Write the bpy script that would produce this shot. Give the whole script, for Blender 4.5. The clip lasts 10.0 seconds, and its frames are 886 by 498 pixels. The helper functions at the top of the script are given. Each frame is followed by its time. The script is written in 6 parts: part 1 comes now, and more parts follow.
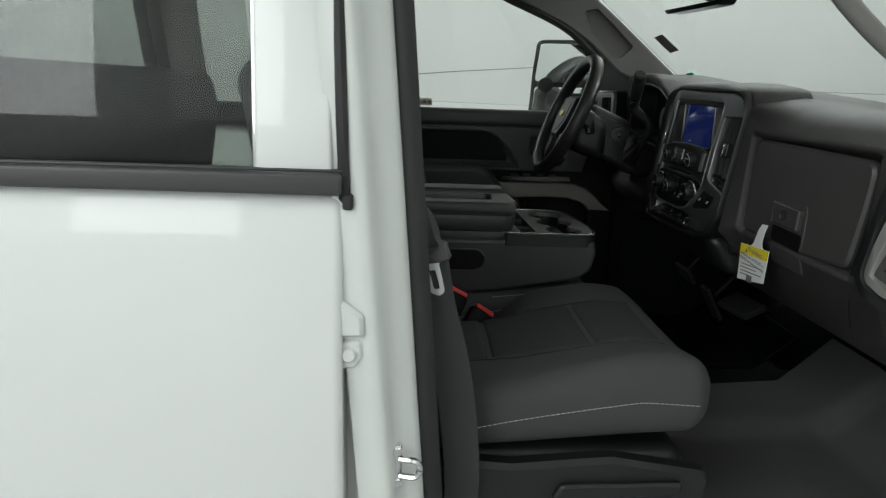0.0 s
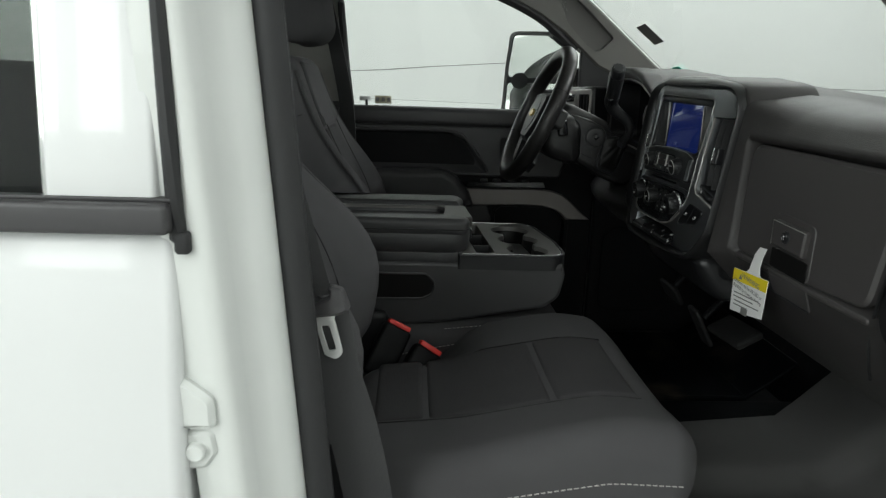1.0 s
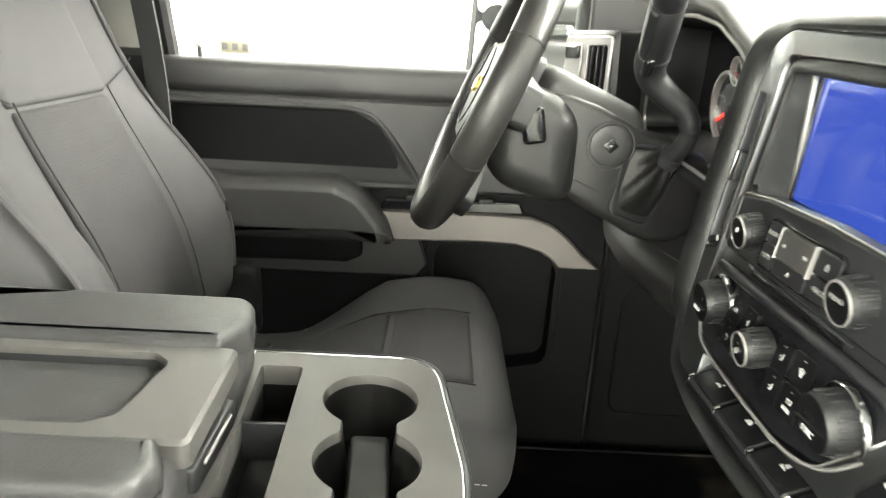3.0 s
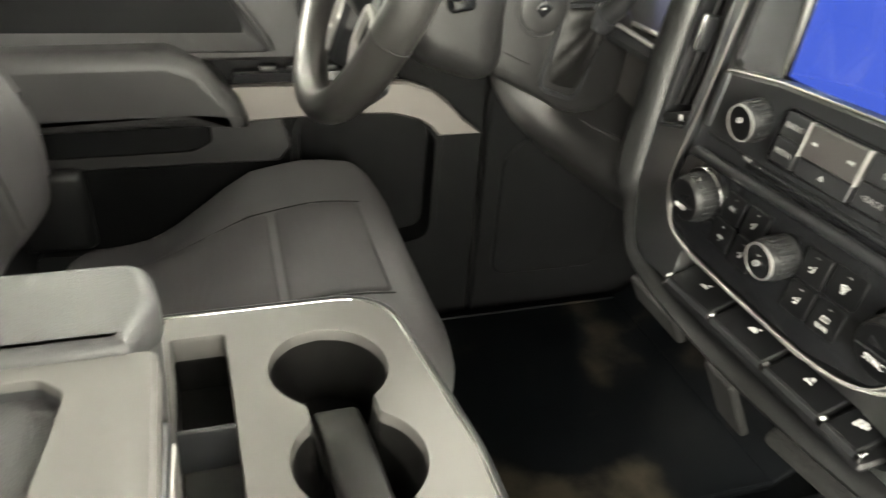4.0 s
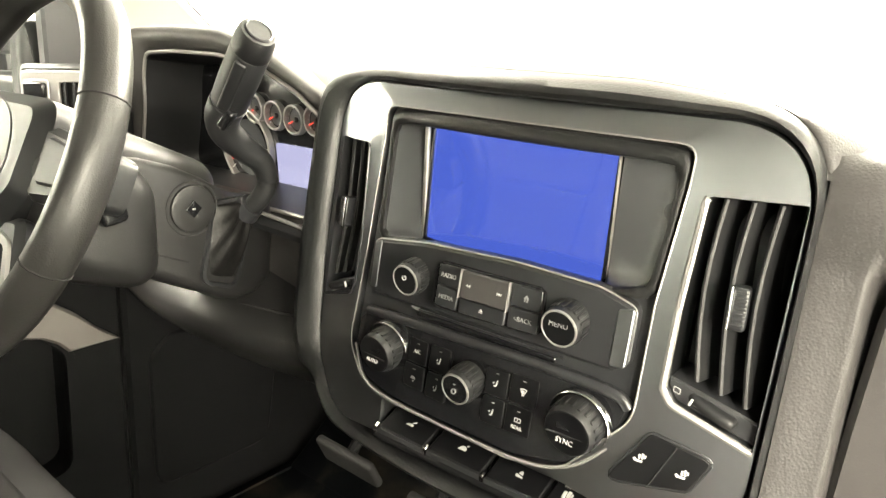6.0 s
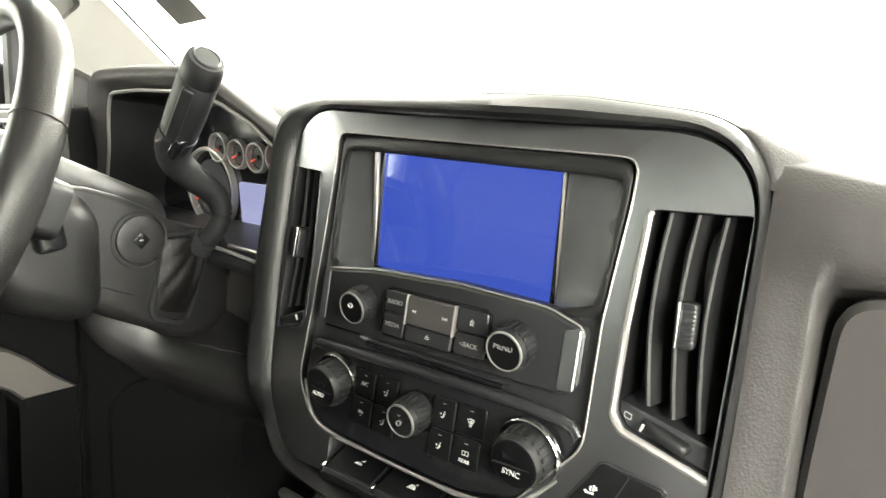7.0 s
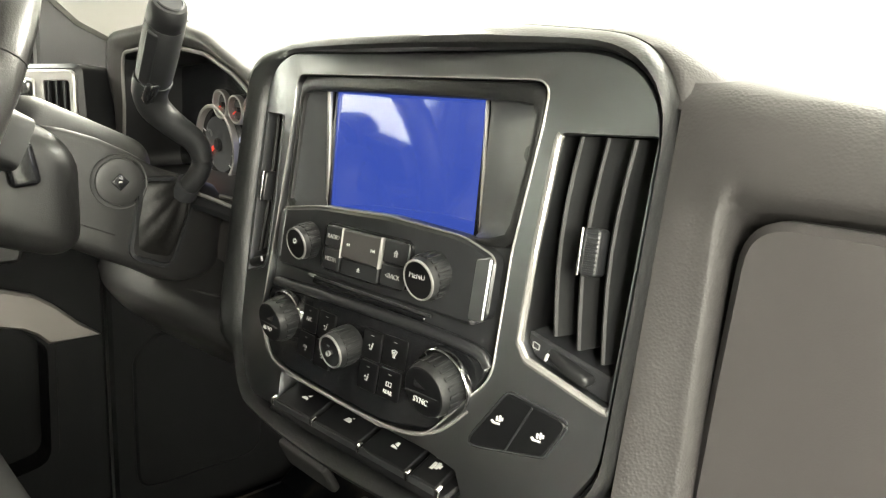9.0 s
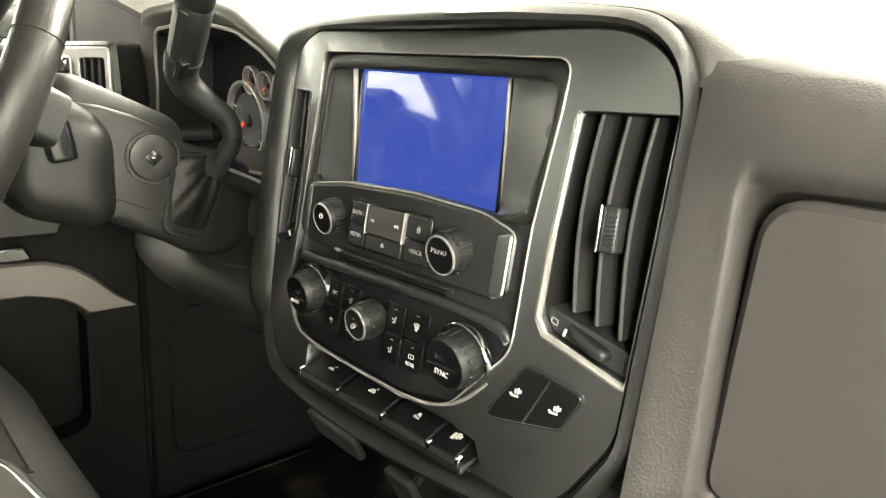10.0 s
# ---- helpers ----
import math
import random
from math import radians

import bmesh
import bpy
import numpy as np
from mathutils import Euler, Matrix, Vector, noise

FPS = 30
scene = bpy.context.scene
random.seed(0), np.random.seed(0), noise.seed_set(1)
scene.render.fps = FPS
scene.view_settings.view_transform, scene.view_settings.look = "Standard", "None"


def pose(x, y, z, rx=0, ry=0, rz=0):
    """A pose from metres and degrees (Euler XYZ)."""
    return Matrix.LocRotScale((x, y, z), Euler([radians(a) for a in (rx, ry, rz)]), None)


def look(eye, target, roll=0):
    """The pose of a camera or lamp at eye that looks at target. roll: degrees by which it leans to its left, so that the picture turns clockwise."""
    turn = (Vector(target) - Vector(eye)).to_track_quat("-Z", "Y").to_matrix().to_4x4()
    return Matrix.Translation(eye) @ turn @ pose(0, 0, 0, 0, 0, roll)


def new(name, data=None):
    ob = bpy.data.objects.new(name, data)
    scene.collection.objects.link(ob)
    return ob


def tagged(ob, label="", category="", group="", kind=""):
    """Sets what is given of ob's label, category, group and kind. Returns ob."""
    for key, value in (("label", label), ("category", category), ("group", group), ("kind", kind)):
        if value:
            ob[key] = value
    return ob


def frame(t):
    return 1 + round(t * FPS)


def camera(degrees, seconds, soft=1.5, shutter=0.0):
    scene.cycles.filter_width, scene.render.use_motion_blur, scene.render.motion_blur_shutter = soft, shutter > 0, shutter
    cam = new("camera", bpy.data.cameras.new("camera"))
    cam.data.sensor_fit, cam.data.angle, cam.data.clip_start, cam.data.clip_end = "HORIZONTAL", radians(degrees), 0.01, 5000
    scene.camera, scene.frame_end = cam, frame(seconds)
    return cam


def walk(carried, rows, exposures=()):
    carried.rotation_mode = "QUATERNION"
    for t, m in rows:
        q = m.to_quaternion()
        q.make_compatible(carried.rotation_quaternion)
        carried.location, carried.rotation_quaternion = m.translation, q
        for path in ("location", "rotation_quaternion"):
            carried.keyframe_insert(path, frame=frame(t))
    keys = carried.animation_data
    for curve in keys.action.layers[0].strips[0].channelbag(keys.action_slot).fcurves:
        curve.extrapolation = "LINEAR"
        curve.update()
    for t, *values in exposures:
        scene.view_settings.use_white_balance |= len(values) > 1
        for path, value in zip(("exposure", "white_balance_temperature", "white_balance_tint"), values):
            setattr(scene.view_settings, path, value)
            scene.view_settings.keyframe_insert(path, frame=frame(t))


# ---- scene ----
cam = camera(65.9, 10.0, soft=1.2, shutter=0.25)
PATH = [
    (0, (-0.678, -1.676, 0.925), (-0.602, 0.268, 0.46), 2.0),
    (0.5, (-0.603, -1.607, 0.927), (-0.518, 0.336, 0.46), 2.0),
    (1, (-0.571, -1.439, 0.924), (-0.474, 0.502, 0.453), 1.9),
    (1.5, (-0.527, -1.288, 0.919), (-0.42, 0.652, 0.443), 1.8),
    (2, (-0.37, -1.048, 0.901), (-0.251, 0.891, 0.426), 1.9),
    (2.2, (-0.338, -0.933, 0.923), (-0.219, 1.007, 0.45), 1.7),
    (3.3, (-0.295, -0.381, 0.924), (-0.286, 1.43, 0.076), 3.5),
    (3.5, (-0.321, -0.363, 0.91), (-0.296, 1.367, -0.093), 3.5),
    (4, (-0.396, -0.315, 0.935), (0.155, 1.31, -0.092), 4.3),
    (4.5, (-0.398, -0.309, 0.946), (0.572, 1.126, -0.054), 4.0),
    (5, (-0.419, -0.298, 0.95), (0.806, 0.988, 0.031), 3.9),
    (5.5, (-0.452, -0.292, 0.955), (0.975, 0.905, 0.226), 3.7),
    (5.7, (-0.466, -0.295, 0.958), (1.006, 0.897, 0.315), 3.4),
    (6.8, (-0.452, -0.318, 0.926), (1.095, 0.904, 0.588), 3.2),
    (7, (-0.432, -0.325, 0.922), (1.117, 0.893, 0.58), 3.0),
    (7.5, (-0.393, -0.361, 0.913), (1.14, 0.872, 0.56), 2.8),
    (8, (-0.368, -0.391, 0.909), (1.127, 0.887, 0.544), 2.7),
    (8.5, (-0.365, -0.402, 0.903), (1.082, 0.927, 0.527), 2.8),
    (9, (-0.362, -0.412, 0.887), (1.037, 0.964, 0.498), 2.9),
    (9.5, (-0.362, -0.422, 0.887), (0.998, 0.978, 0.451), 2.9),
    (10, (-0.364, -0.422, 0.89), (0.964, 1.0, 0.425), 2.8),
]
walk(cam, [(t, look(eye, target, roll)) for t, eye, target, roll in PATH],
     exposures=[(0.0, -0.05, 6250, 9), (1.0, 0.28, 6300, 9), (1.6, 1.15, 6300, 9), (2.0, 2.90, 6380, 9), (3.3, 3.75, 7150, 11), (4.5, 4.12, 7450, 12), (5.7, 4.05, 7900, 12), (7.2, 3.42, 6950, 12), (7.6, 3.27, 6850, 11), (10.0, 3.45, 7650, 10)])

# ---- light: a white photo studio with ceiling panels ----
world = bpy.data.worlds.new("studio_air")
scene.world = world
world.use_nodes = True
world.node_tree.nodes["Background"].inputs[0].default_value = (0.9, 1.0, 0.94, 1)
world.node_tree.nodes["Background"].inputs[1].default_value = 0.02


def ceiling_lamp(x, y, sx, sy, watts):
    data = bpy.data.lights.new("softbox_light", "AREA")
    data.shape, data.size, data.size_y, data.energy, data.color = "RECTANGLE", sx, sy, watts, (0.97, 1.0, 0.955)
    lamp = new("softbox_light", data)
    lamp.location = (x, y, 3.36)


def wall_lamp(x, watts):
    data = bpy.data.lights.new("softbox_light", "AREA")
    data.shape, data.size, data.size_y, data.energy, data.color = "RECTANGLE", 1.35, 1.9, watts, (0.97, 1.0, 0.955)
    lamp = new("softbox_light", data)
    lamp.matrix_world = look((x, -5.44, 1.98), (x, 0.0, 1.98))


for lx, ly, lw in ((-3.2, -3.3, 70), (1.2, -3.3, 14), (-3.2, 2.6, 70), (2.2, 3.5, 42), (4.6, -0.4, 150)):
    ceiling_lamp(lx, ly, 2.6, 1.5, lw)
for lx, lw in ((-4.95, 62), (-2.70, 36), (-0.45, 6), (1.80, 5)):
    wall_lamp(lx, lw)

# ---- materials ----


def mat(name, col, rough=0.5, metal=0.0, grain=None, var=(6.0, 0.12), coat=0.0, rvar=0.08, spec=0.5, stain=None):
    """col: base colour; grain: (kind, scale, strength, depth); var: scale and amount of the colour's unevenness."""
    m = bpy.data.materials.new(name)
    m.use_nodes = True
    nt = m.node_tree
    b = nt.nodes["Principled BSDF"]
    b.inputs["Roughness"].default_value, b.inputs["Metallic"].default_value = rough, metal
    b.inputs["Coat Weight"].default_value, b.inputs["Coat Roughness"].default_value = coat, 0.04
    b.inputs["Specular IOR Level"].default_value = spec
    co = nt.nodes.new("ShaderNodeTexCoord")
    n = nt.nodes.new("ShaderNodeTexNoise")
    n.inputs["Scale"].default_value, n.inputs["Detail"].default_value = var[0], 5
    nt.links.new(co.outputs["Object"], n.inputs["Vector"])
    mix = nt.nodes.new("ShaderNodeMix")
    mix.data_type = "RGBA"
    nt.links.new(n.outputs["Fac"], mix.inputs["Factor"])
    lo, hi = 1 - var[1], 1 + var[1]
    mix.inputs["A"].default_value = (*[min(1, c * lo) for c in col], 1)
    mix.inputs["B"].default_value = (*[min(1, c * hi) for c in col], 1)
    last = mix.outputs["Result"]
    if stain:
        n2 = nt.nodes.new("ShaderNodeTexNoise")
        n2.inputs["Scale"].default_value, n2.inputs["Detail"].default_value = stain[0], 6
        nt.links.new(co.outputs["Object"], n2.inputs["Vector"])
        ramp = nt.nodes.new("ShaderNodeMapRange")
        ramp.inputs["From Min"].default_value, ramp.inputs["From Max"].default_value = stain[1], stain[1] + 0.14
        nt.links.new(n2.outputs["Fac"], ramp.inputs["Value"])
        m2 = nt.nodes.new("ShaderNodeMix")
        m2.data_type = "RGBA"
        nt.links.new(ramp.outputs["Result"], m2.inputs["Factor"])
        nt.links.new(last, m2.inputs["A"])
        m2.inputs["B"].default_value = (*stain[2], 1)
        last = m2.outputs["Result"]
    nt.links.new(last, b.inputs["Base Color"])
    rr = nt.nodes.new("ShaderNodeMapRange")
    rr.inputs["To Min"].default_value, rr.inputs["To Max"].default_value = max(0.0, rough - rvar), min(1.0, rough + rvar)
    nt.links.new(n.outputs["Fac"], rr.inputs["Value"])
    nt.links.new(rr.outputs["Result"], b.inputs["Roughness"])
    if grain:
        kind, scale, strength, depth = grain
        if kind == "leather":
            g = nt.nodes.new("ShaderNodeTexVoronoi")
            g.feature = "SMOOTH_F1"
            g.inputs["Scale"].default_value, g.inputs["Smoothness"].default_value, g.inputs["Randomness"].default_value = scale, 0.35, 0.95
            out = g.outputs["Distance"]
        elif kind == "weave":
            g = nt.nodes.new("ShaderNodeTexVoronoi")
            g.distance = "CHEBYCHEV"
            g.inputs["Scale"].default_value, g.inputs["Randomness"].default_value = scale, 0.35
            out = g.outputs["Distance"]
        else:
            g = nt.nodes.new("ShaderNodeTexNoise")
            g.inputs["Scale"].default_value, g.inputs["Detail"].default_value = scale, 4
            out = g.outputs["Fac"]
        nt.links.new(co.outputs["Object"], g.inputs["Vector"])
        bump = nt.nodes.new("ShaderNodeBump")
        bump.inputs["Strength"].default_value, bump.inputs["Distance"].default_value = strength, depth
        nt.links.new(out, bump.inputs["Height"])
        nt.links.new(bump.outputs["Normal"], b.inputs["Normal"])
    return m


def glass(name, tint, rough=0.0):
    m = bpy.data.materials.new(name)
    m.use_nodes = True
    b = m.node_tree.nodes["Principled BSDF"]
    b.inputs["Base Color"].default_value = (*tint, 1)
    b.inputs["Transmission Weight"].default_value = 1.0
    b.inputs["Roughness"].default_value = rough
    b.inputs["IOR"].default_value = 1.45
    return m


def glow(name, col, base, strength, rough=0.12):
    m = mat(name, base, rough, coat=0.0, var=(5.0, 0.1))
    b = m.node_tree.nodes["Principled BSDF"]
    b.inputs["Emission Color"].default_value = (*col, 1)
    b.inputs["Emission Strength"].default_value = strength
    return m


M_PAINT = mat("white_paint", (0.78, 0.785, 0.78), 0.32, coat=0.6, var=(2.0, 0.02))
M_JAMB = mat("white_jamb_paint", (0.72, 0.735, 0.71), 0.42, coat=0.25, var=(9.0, 0.05))
M_MOLD = mat("satin_dark_moulding", (0.055, 0.053, 0.055), 0.42, var=(12.0, 0.18), grain=("noise", 700, 0.15, 0.0004))
M_RUBBER = mat("black_rubber", (0.02, 0.02, 0.021), 0.6, var=(20.0, 0.2), grain=("noise", 500, 0.2, 0.0006))
M_DASH = mat("grained_soft_dash", (0.036, 0.0338, 0.0332), 0.50, spec=0.42, var=(4.0, 0.15), grain=("leather", 520, 0.3, 0.0006))
M_PLAST = mat("black_hard_plastic", (0.0115, 0.0119, 0.0128), 0.42, spec=0.45, var=(8.0, 0.15), grain=("noise", 900, 0.18, 0.0004))
M_GLOVE = mat("glove_door_plastic", (0.058, 0.054, 0.0535), 0.40, spec=0.5, var=(5.0, 0.12), grain=("leather", 800, 0.2, 0.0004), stain=(38.0, 0.70, (0.066, 0.063, 0.061)))
M_SATIN = mat("satin_grey_panel", (0.0200, 0.0208, 0.0226), 0.30, var=(7.0, 0.1), rvar=0.05)
M_RECESS = mat("display_recess_grey", (0.058, 0.060, 0.063), 0.27, var=(6.0, 0.08), rvar=0.05)
M_DOOR = mat("door_lining_black", (0.034, 0.0335, 0.0345), 0.42, spec=0.5, var=(5.0, 0.14), grain=("leather", 620, 0.25, 0.0005))
# darker than black plastic: shade low in the driver's side is in the colour
M_KICK = mat("dull_black_shaded_plastic", (0.0065, 0.0067, 0.0072), 0.5, var=(6.0, 0.2), spec=0.12, grain=("noise", 700, 0.2, 0.0005))
M_COLUMN = mat("column_plastic", (0.0150, 0.0148, 0.0150), 0.40, var=(7.0, 0.15), spec=0.5, grain=("leather", 700, 0.2, 0.0004))
M_DOORTRIM = mat("satin_door_strip", (0.22, 0.202, 0.193), 0.48, metal=0.6, var=(6.0, 0.08), rvar=0.05)
M_KEY = mat("satin_black_key", (0.0055, 0.0057, 0.0064), 0.34, spec=0.32, var=(30.0, 0.2), rvar=0.05)
M_BOOT = mat("black_boot_leatherette", (0.0065, 0.0063, 0.0062), 0.5, spec=0.3, var=(40.0, 0.3), grain=("noise", 90, 0.25, 0.003))
M_GLOSS = mat("gloss_black", (0.0095, 0.0100, 0.0112), 0.16, coat=0.3, var=(30.0, 0.2), rvar=0.06)
M_TRAY = mat("satin_grey_tray", (0.108, 0.104, 0.100), 0.45, metal=0.3, spec=0.45, var=(9.0, 0.08), rvar=0.05, grain=("noise", 1400, 0.05, 0.0002))
M_SILVER = mat("satin_metal_trim", (0.305, 0.314, 0.326), 0.30, metal=1.0, var=(9.0, 0.08), rvar=0.05, grain=("noise", 1400, 0.05, 0.0002))
M_LSILVER = mat("light_satin_trim", (0.36, 0.35, 0.34), 0.36, metal=0.65, var=(9.0, 0.06), rvar=0.05)
M_STEEL = mat("bright_steel", (0.66, 0.66, 0.65), 0.34, metal=0.45, var=(40.0, 0.05), rvar=0.05)
M_CHROME = mat("chrome", (0.72, 0.72, 0.72), 0.12, metal=1.0, var=(40.0, 0.05), rvar=0.05)
M_FABRIC = mat("charcoal_seat_cloth", (0.064, 0.0628, 0.0648), 0.9, var=(9.0, 0.16), grain=("weave", 700, 0.28, 0.0008), spec=0.25)
M_INSERT = mat("woven_seat_insert", (0.047, 0.0455, 0.047), 0.92, var=(16.0, 0.2), grain=("weave", 420, 0.6, 0.0012), spec=0.2)
M_VINYL = mat("console_vinyl", (0.0405, 0.0402, 0.0412), 0.42, spec=0.5, var=(7.0, 0.12), grain=("leather", 600, 0.3, 0.0005))
M_STITCH = mat("pale_thread", (0.42, 0.41, 0.38), 0.8, var=(60.0, 0.2))
M_SEAM = mat("seam_shadow_thread", (0.014, 0.014, 0.014), 0.9)
# floor and driver's mat sunk to near black; footwell shade is in them
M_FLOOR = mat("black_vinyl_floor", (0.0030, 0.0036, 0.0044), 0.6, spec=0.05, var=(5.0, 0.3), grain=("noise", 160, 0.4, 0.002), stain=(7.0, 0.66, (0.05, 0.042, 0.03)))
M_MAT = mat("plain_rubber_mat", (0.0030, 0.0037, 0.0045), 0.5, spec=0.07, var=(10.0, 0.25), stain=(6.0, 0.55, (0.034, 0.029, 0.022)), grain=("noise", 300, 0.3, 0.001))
# passenger mat made paler: the open door's light is in its colour
M_MATP = mat("door_lit_vinyl_floor", (0.085, 0.084, 0.082), 0.6, var=(6.0, 0.25), grain=("noise", 300, 0.3, 0.001), stain=(5.0, 0.62, (0.035, 0.033, 0.030)))
M_LIGHTTRIM = mat("pale_grey_trim", (0.165, 0.161, 0.148), 0.7, var=(6.0, 0.06), grain=("noise", 800, 0.25, 0.0005))
M_MIDTRIM = mat("mid_grey_trim", (0.135, 0.132, 0.123), 0.65, var=(6.0, 0.08), grain=("noise", 800, 0.25, 0.0005))
M_HEADLINER = mat("woven_headliner", (0.42, 0.415, 0.40), 0.95, var=(8.0, 0.06), grain=("noise", 600, 0.4, 0.0008))
M_WEB = mat("seat_belt_webbing", (0.040, 0.040, 0.041), 0.75, var=(30.0, 0.12), grain=("weave", 1200, 0.6, 0.0006))
M_RED = mat("red_button_plastic", (0.62, 0.03, 0.022), 0.4, var=(30.0, 0.1))
M_TAG = mat("white_card", (0.8, 0.8, 0.79), 0.55, var=(20.0, 0.03))
M_YELLOW = mat("yellow_print", (0.82, 0.66, 0.02), 0.55, var=(30.0, 0.04))
M_INK = mat("grey_print", (0.20, 0.20, 0.20), 0.7)
M_ICON = mat("white_icon_print", (0.50, 0.50, 0.49), 0.5)
M_ICONDIM = mat("dim_icon_print", (0.24, 0.24, 0.235), 0.5)
M_GREEN = mat("green_sticker_film", (0.01, 0.46, 0.32), 0.5, var=(30.0, 0.08))
M_GREY = mat("grey_sticker_film", (0.17, 0.17, 0.16), 0.6, var=(40.0, 0.12))
M_BEIGE = mat("beige_sticker_paper", (0.42, 0.40, 0.30), 0.7, var=(60.0, 0.25))
M_GLASS = glass("clear_glass", (0.965, 0.985, 0.97))
M_TINT = glass("privacy_glass", (0.50, 0.53, 0.51), 0.03)
# for hollows: the shade inside them is put into this near-black
M_WELL = mat("recess_shade_plastic", (0.0065, 0.0063, 0.0062), 0.42, spec=0.2, var=(12.0, 0.15), grain=("noise", 900, 0.15, 0.0004))
M_MIRROR = mat("mirror_glass", (0.86, 0.88, 0.87), 0.02, metal=1.0, var=(3.0, 0.01), rvar=0.01)
M_SCREEN = glow("blue_lit_display", (0.045, 0.105, 0.62), (0.006, 0.006, 0.007), 0.078, 0.09)
M_SCREEN.node_tree.nodes["Principled BSDF"].inputs["Coat Weight"].default_value = 0.8
M_CLUSTERLCD = glow("pale_blue_display", (0.32, 0.36, 0.62), (0.02, 0.02, 0.025), 0.09, 0.2)
M_NEEDLE = glow("red_needle", (0.9, 0.06, 0.03), (0.5, 0.03, 0.02), 0.06, 0.4)
M_DIAL = mat("dial_print", (0.45, 0.45, 0.45), 0.4, var=(30, 0.1))
M_GOLD = mat("gold_emblem", (0.55, 0.40, 0.12), 0.3, metal=0.8, var=(40, 0.08))
# grey rubber taken near black, the footwell's shade put into it
M_PEDAL = mat("worn_pedal_rubber", (0.008, 0.008, 0.008), 0.7, var=(25.0, 0.25), grain=("noise", 400, 0.3, 0.001))
M_WALL = mat("studio_white_wall", (0.80, 0.815, 0.80), 0.7, var=(0.6, 0.02), grain=("noise", 60, 0.05, 0.001))
M_SFLOOR = mat("studio_grey_floor", (0.42, 0.42, 0.41), 0.35, var=(1.5, 0.08), grain=("noise", 120, 0.1, 0.001))
M_CEIL = mat("studio_ceiling_paint", (0.8, 0.8, 0.79), 0.8, var=(0.8, 0.02))
# grey felt darkened too, so that under-dash shade is in its colour
M_FOAM = mat("under_dash_insulation", (0.007, 0.0072, 0.007), 0.9, var=(20.0, 0.2), grain=("noise", 200, 0.5, 0.003))
M_ROLL = mat("smooth_black_surround", (0.0072, 0.0074, 0.0078), 0.42, spec=0.5, var=(7.0, 0.12), grain=("leather", 420, 0.2, 0.0006))
M_SLAT = mat("dull_vent_plastic", (0.012, 0.0122, 0.0128), 0.5, spec=0.35, var=(9.0, 0.12))
M_WHEEL = mat("wheel_leather", (0.022, 0.0212, 0.0205), 0.33, spec=0.5, var=(9.0, 0.12), grain=("leather", 700, 0.25, 0.0005))

# ---- mesh helpers ----


def V(p):
    return np.array(p, float)


def join(*geos):
    vs, fs, k = [], [], 0
    for v, f in geos:
        vs += [tuple(p) for p in v]
        fs += [tuple(i + k for i in q) for q in f]
        k += len(v)
    return vs, fs


def moved(geo, m):
    return [tuple(m @ Vector(p)) for p in geo[0]], geo[1]


def bent(geo, fn):
    return [tuple(fn(*p)) for p in geo[0]], geo[1]


def rbox(c, s, r=0.004, seg=2, n=(1, 1, 1)):
    """A box with rounded edges: centre, full sizes, radius, segments of the rounding, cuts of the flats."""
    h = [a / 2 for a in s]
    r = min(r, *[a * 0.999 for a in h])
    axes = []
    for k in range(3):
        e = list(np.linspace(-h[k], -h[k] + r, seg + 1))
        mid = list(np.linspace(-h[k] + r, h[k] - r, n[k] + 1))[1:-1]
        axes.append(e + mid + [-a for a in reversed(e)])
    idx, vs, fs = {}, [], []

    def vert(i, j, k):
        key = (i, j, k)
        if key not in idx:
            p = [axes[0][i], axes[1][j], axes[2][k]]
            q = [max(-h[a] + r, min(h[a] - r, p[a])) for a in range(3)]
            d = [p[a] - q[a] for a in range(3)]
            ln = math.sqrt(sum(x * x for x in d))
            if ln > 1e-12:
                p = [q[a] + d[a] * r / ln for a in range(3)]
            idx[key] = len(vs)
            vs.append(tuple(p[a] + c[a] for a in range(3)))
        return idx[key]

    N = [len(a) - 1 for a in axes]
    for ax in range(3):
        u, w = (ax + 1) % 3, (ax + 2) % 3
        for side in (0, N[ax]):
            for i in range(N[u]):
                for j in range(N[w]):
                    quad = []
                    for di, dj in ((0, 0), (1, 0), (1, 1), (0, 1)):
                        key = [0, 0, 0]
                        key[ax], key[u], key[w] = side, i + di, j + dj
                        quad.append(vert(*key))
                    fs.append(tuple(quad if side else reversed(quad)))
    return vs, fs


def rpoly(pts, rad, seg=5):
    """A closed 2D outline with its corners rounded; rad: one radius or one for each corner."""
    n, out = len(pts), []
    rads = [rad] * n if not isinstance(rad, (list, tuple)) else rad
    for i in range(n):
        p, a, b, r = V(pts[i]), V(pts[i - 1]), V(pts[(i + 1) % n]), rads[i]
        u, w = a - p, b - p
        lu, lw = np.linalg.norm(u), np.linalg.norm(w)
        u, w = u / lu, w / lw
        half = math.acos(max(-1, min(1, float(u @ w)))) / 2
        t = min(r / max(math.tan(half), 1e-6), lu * 0.48, lw * 0.48)
        if r <= 0 or t < 1e-6:
            out.append(tuple(p))
            continue
        s, e = p + u * t, p + w * t
        for k in range(seg + 1):
            q = k / seg
            out.append(tuple((1 - q) ** 2 * s + 2 * q * (1 - q) * p + q * q * e))
    return out


def area2(pts):
    return sum(a[0] * b[1] - b[0] * a[1] for a, b in zip(pts, pts[1:] + pts[:1])) / 2


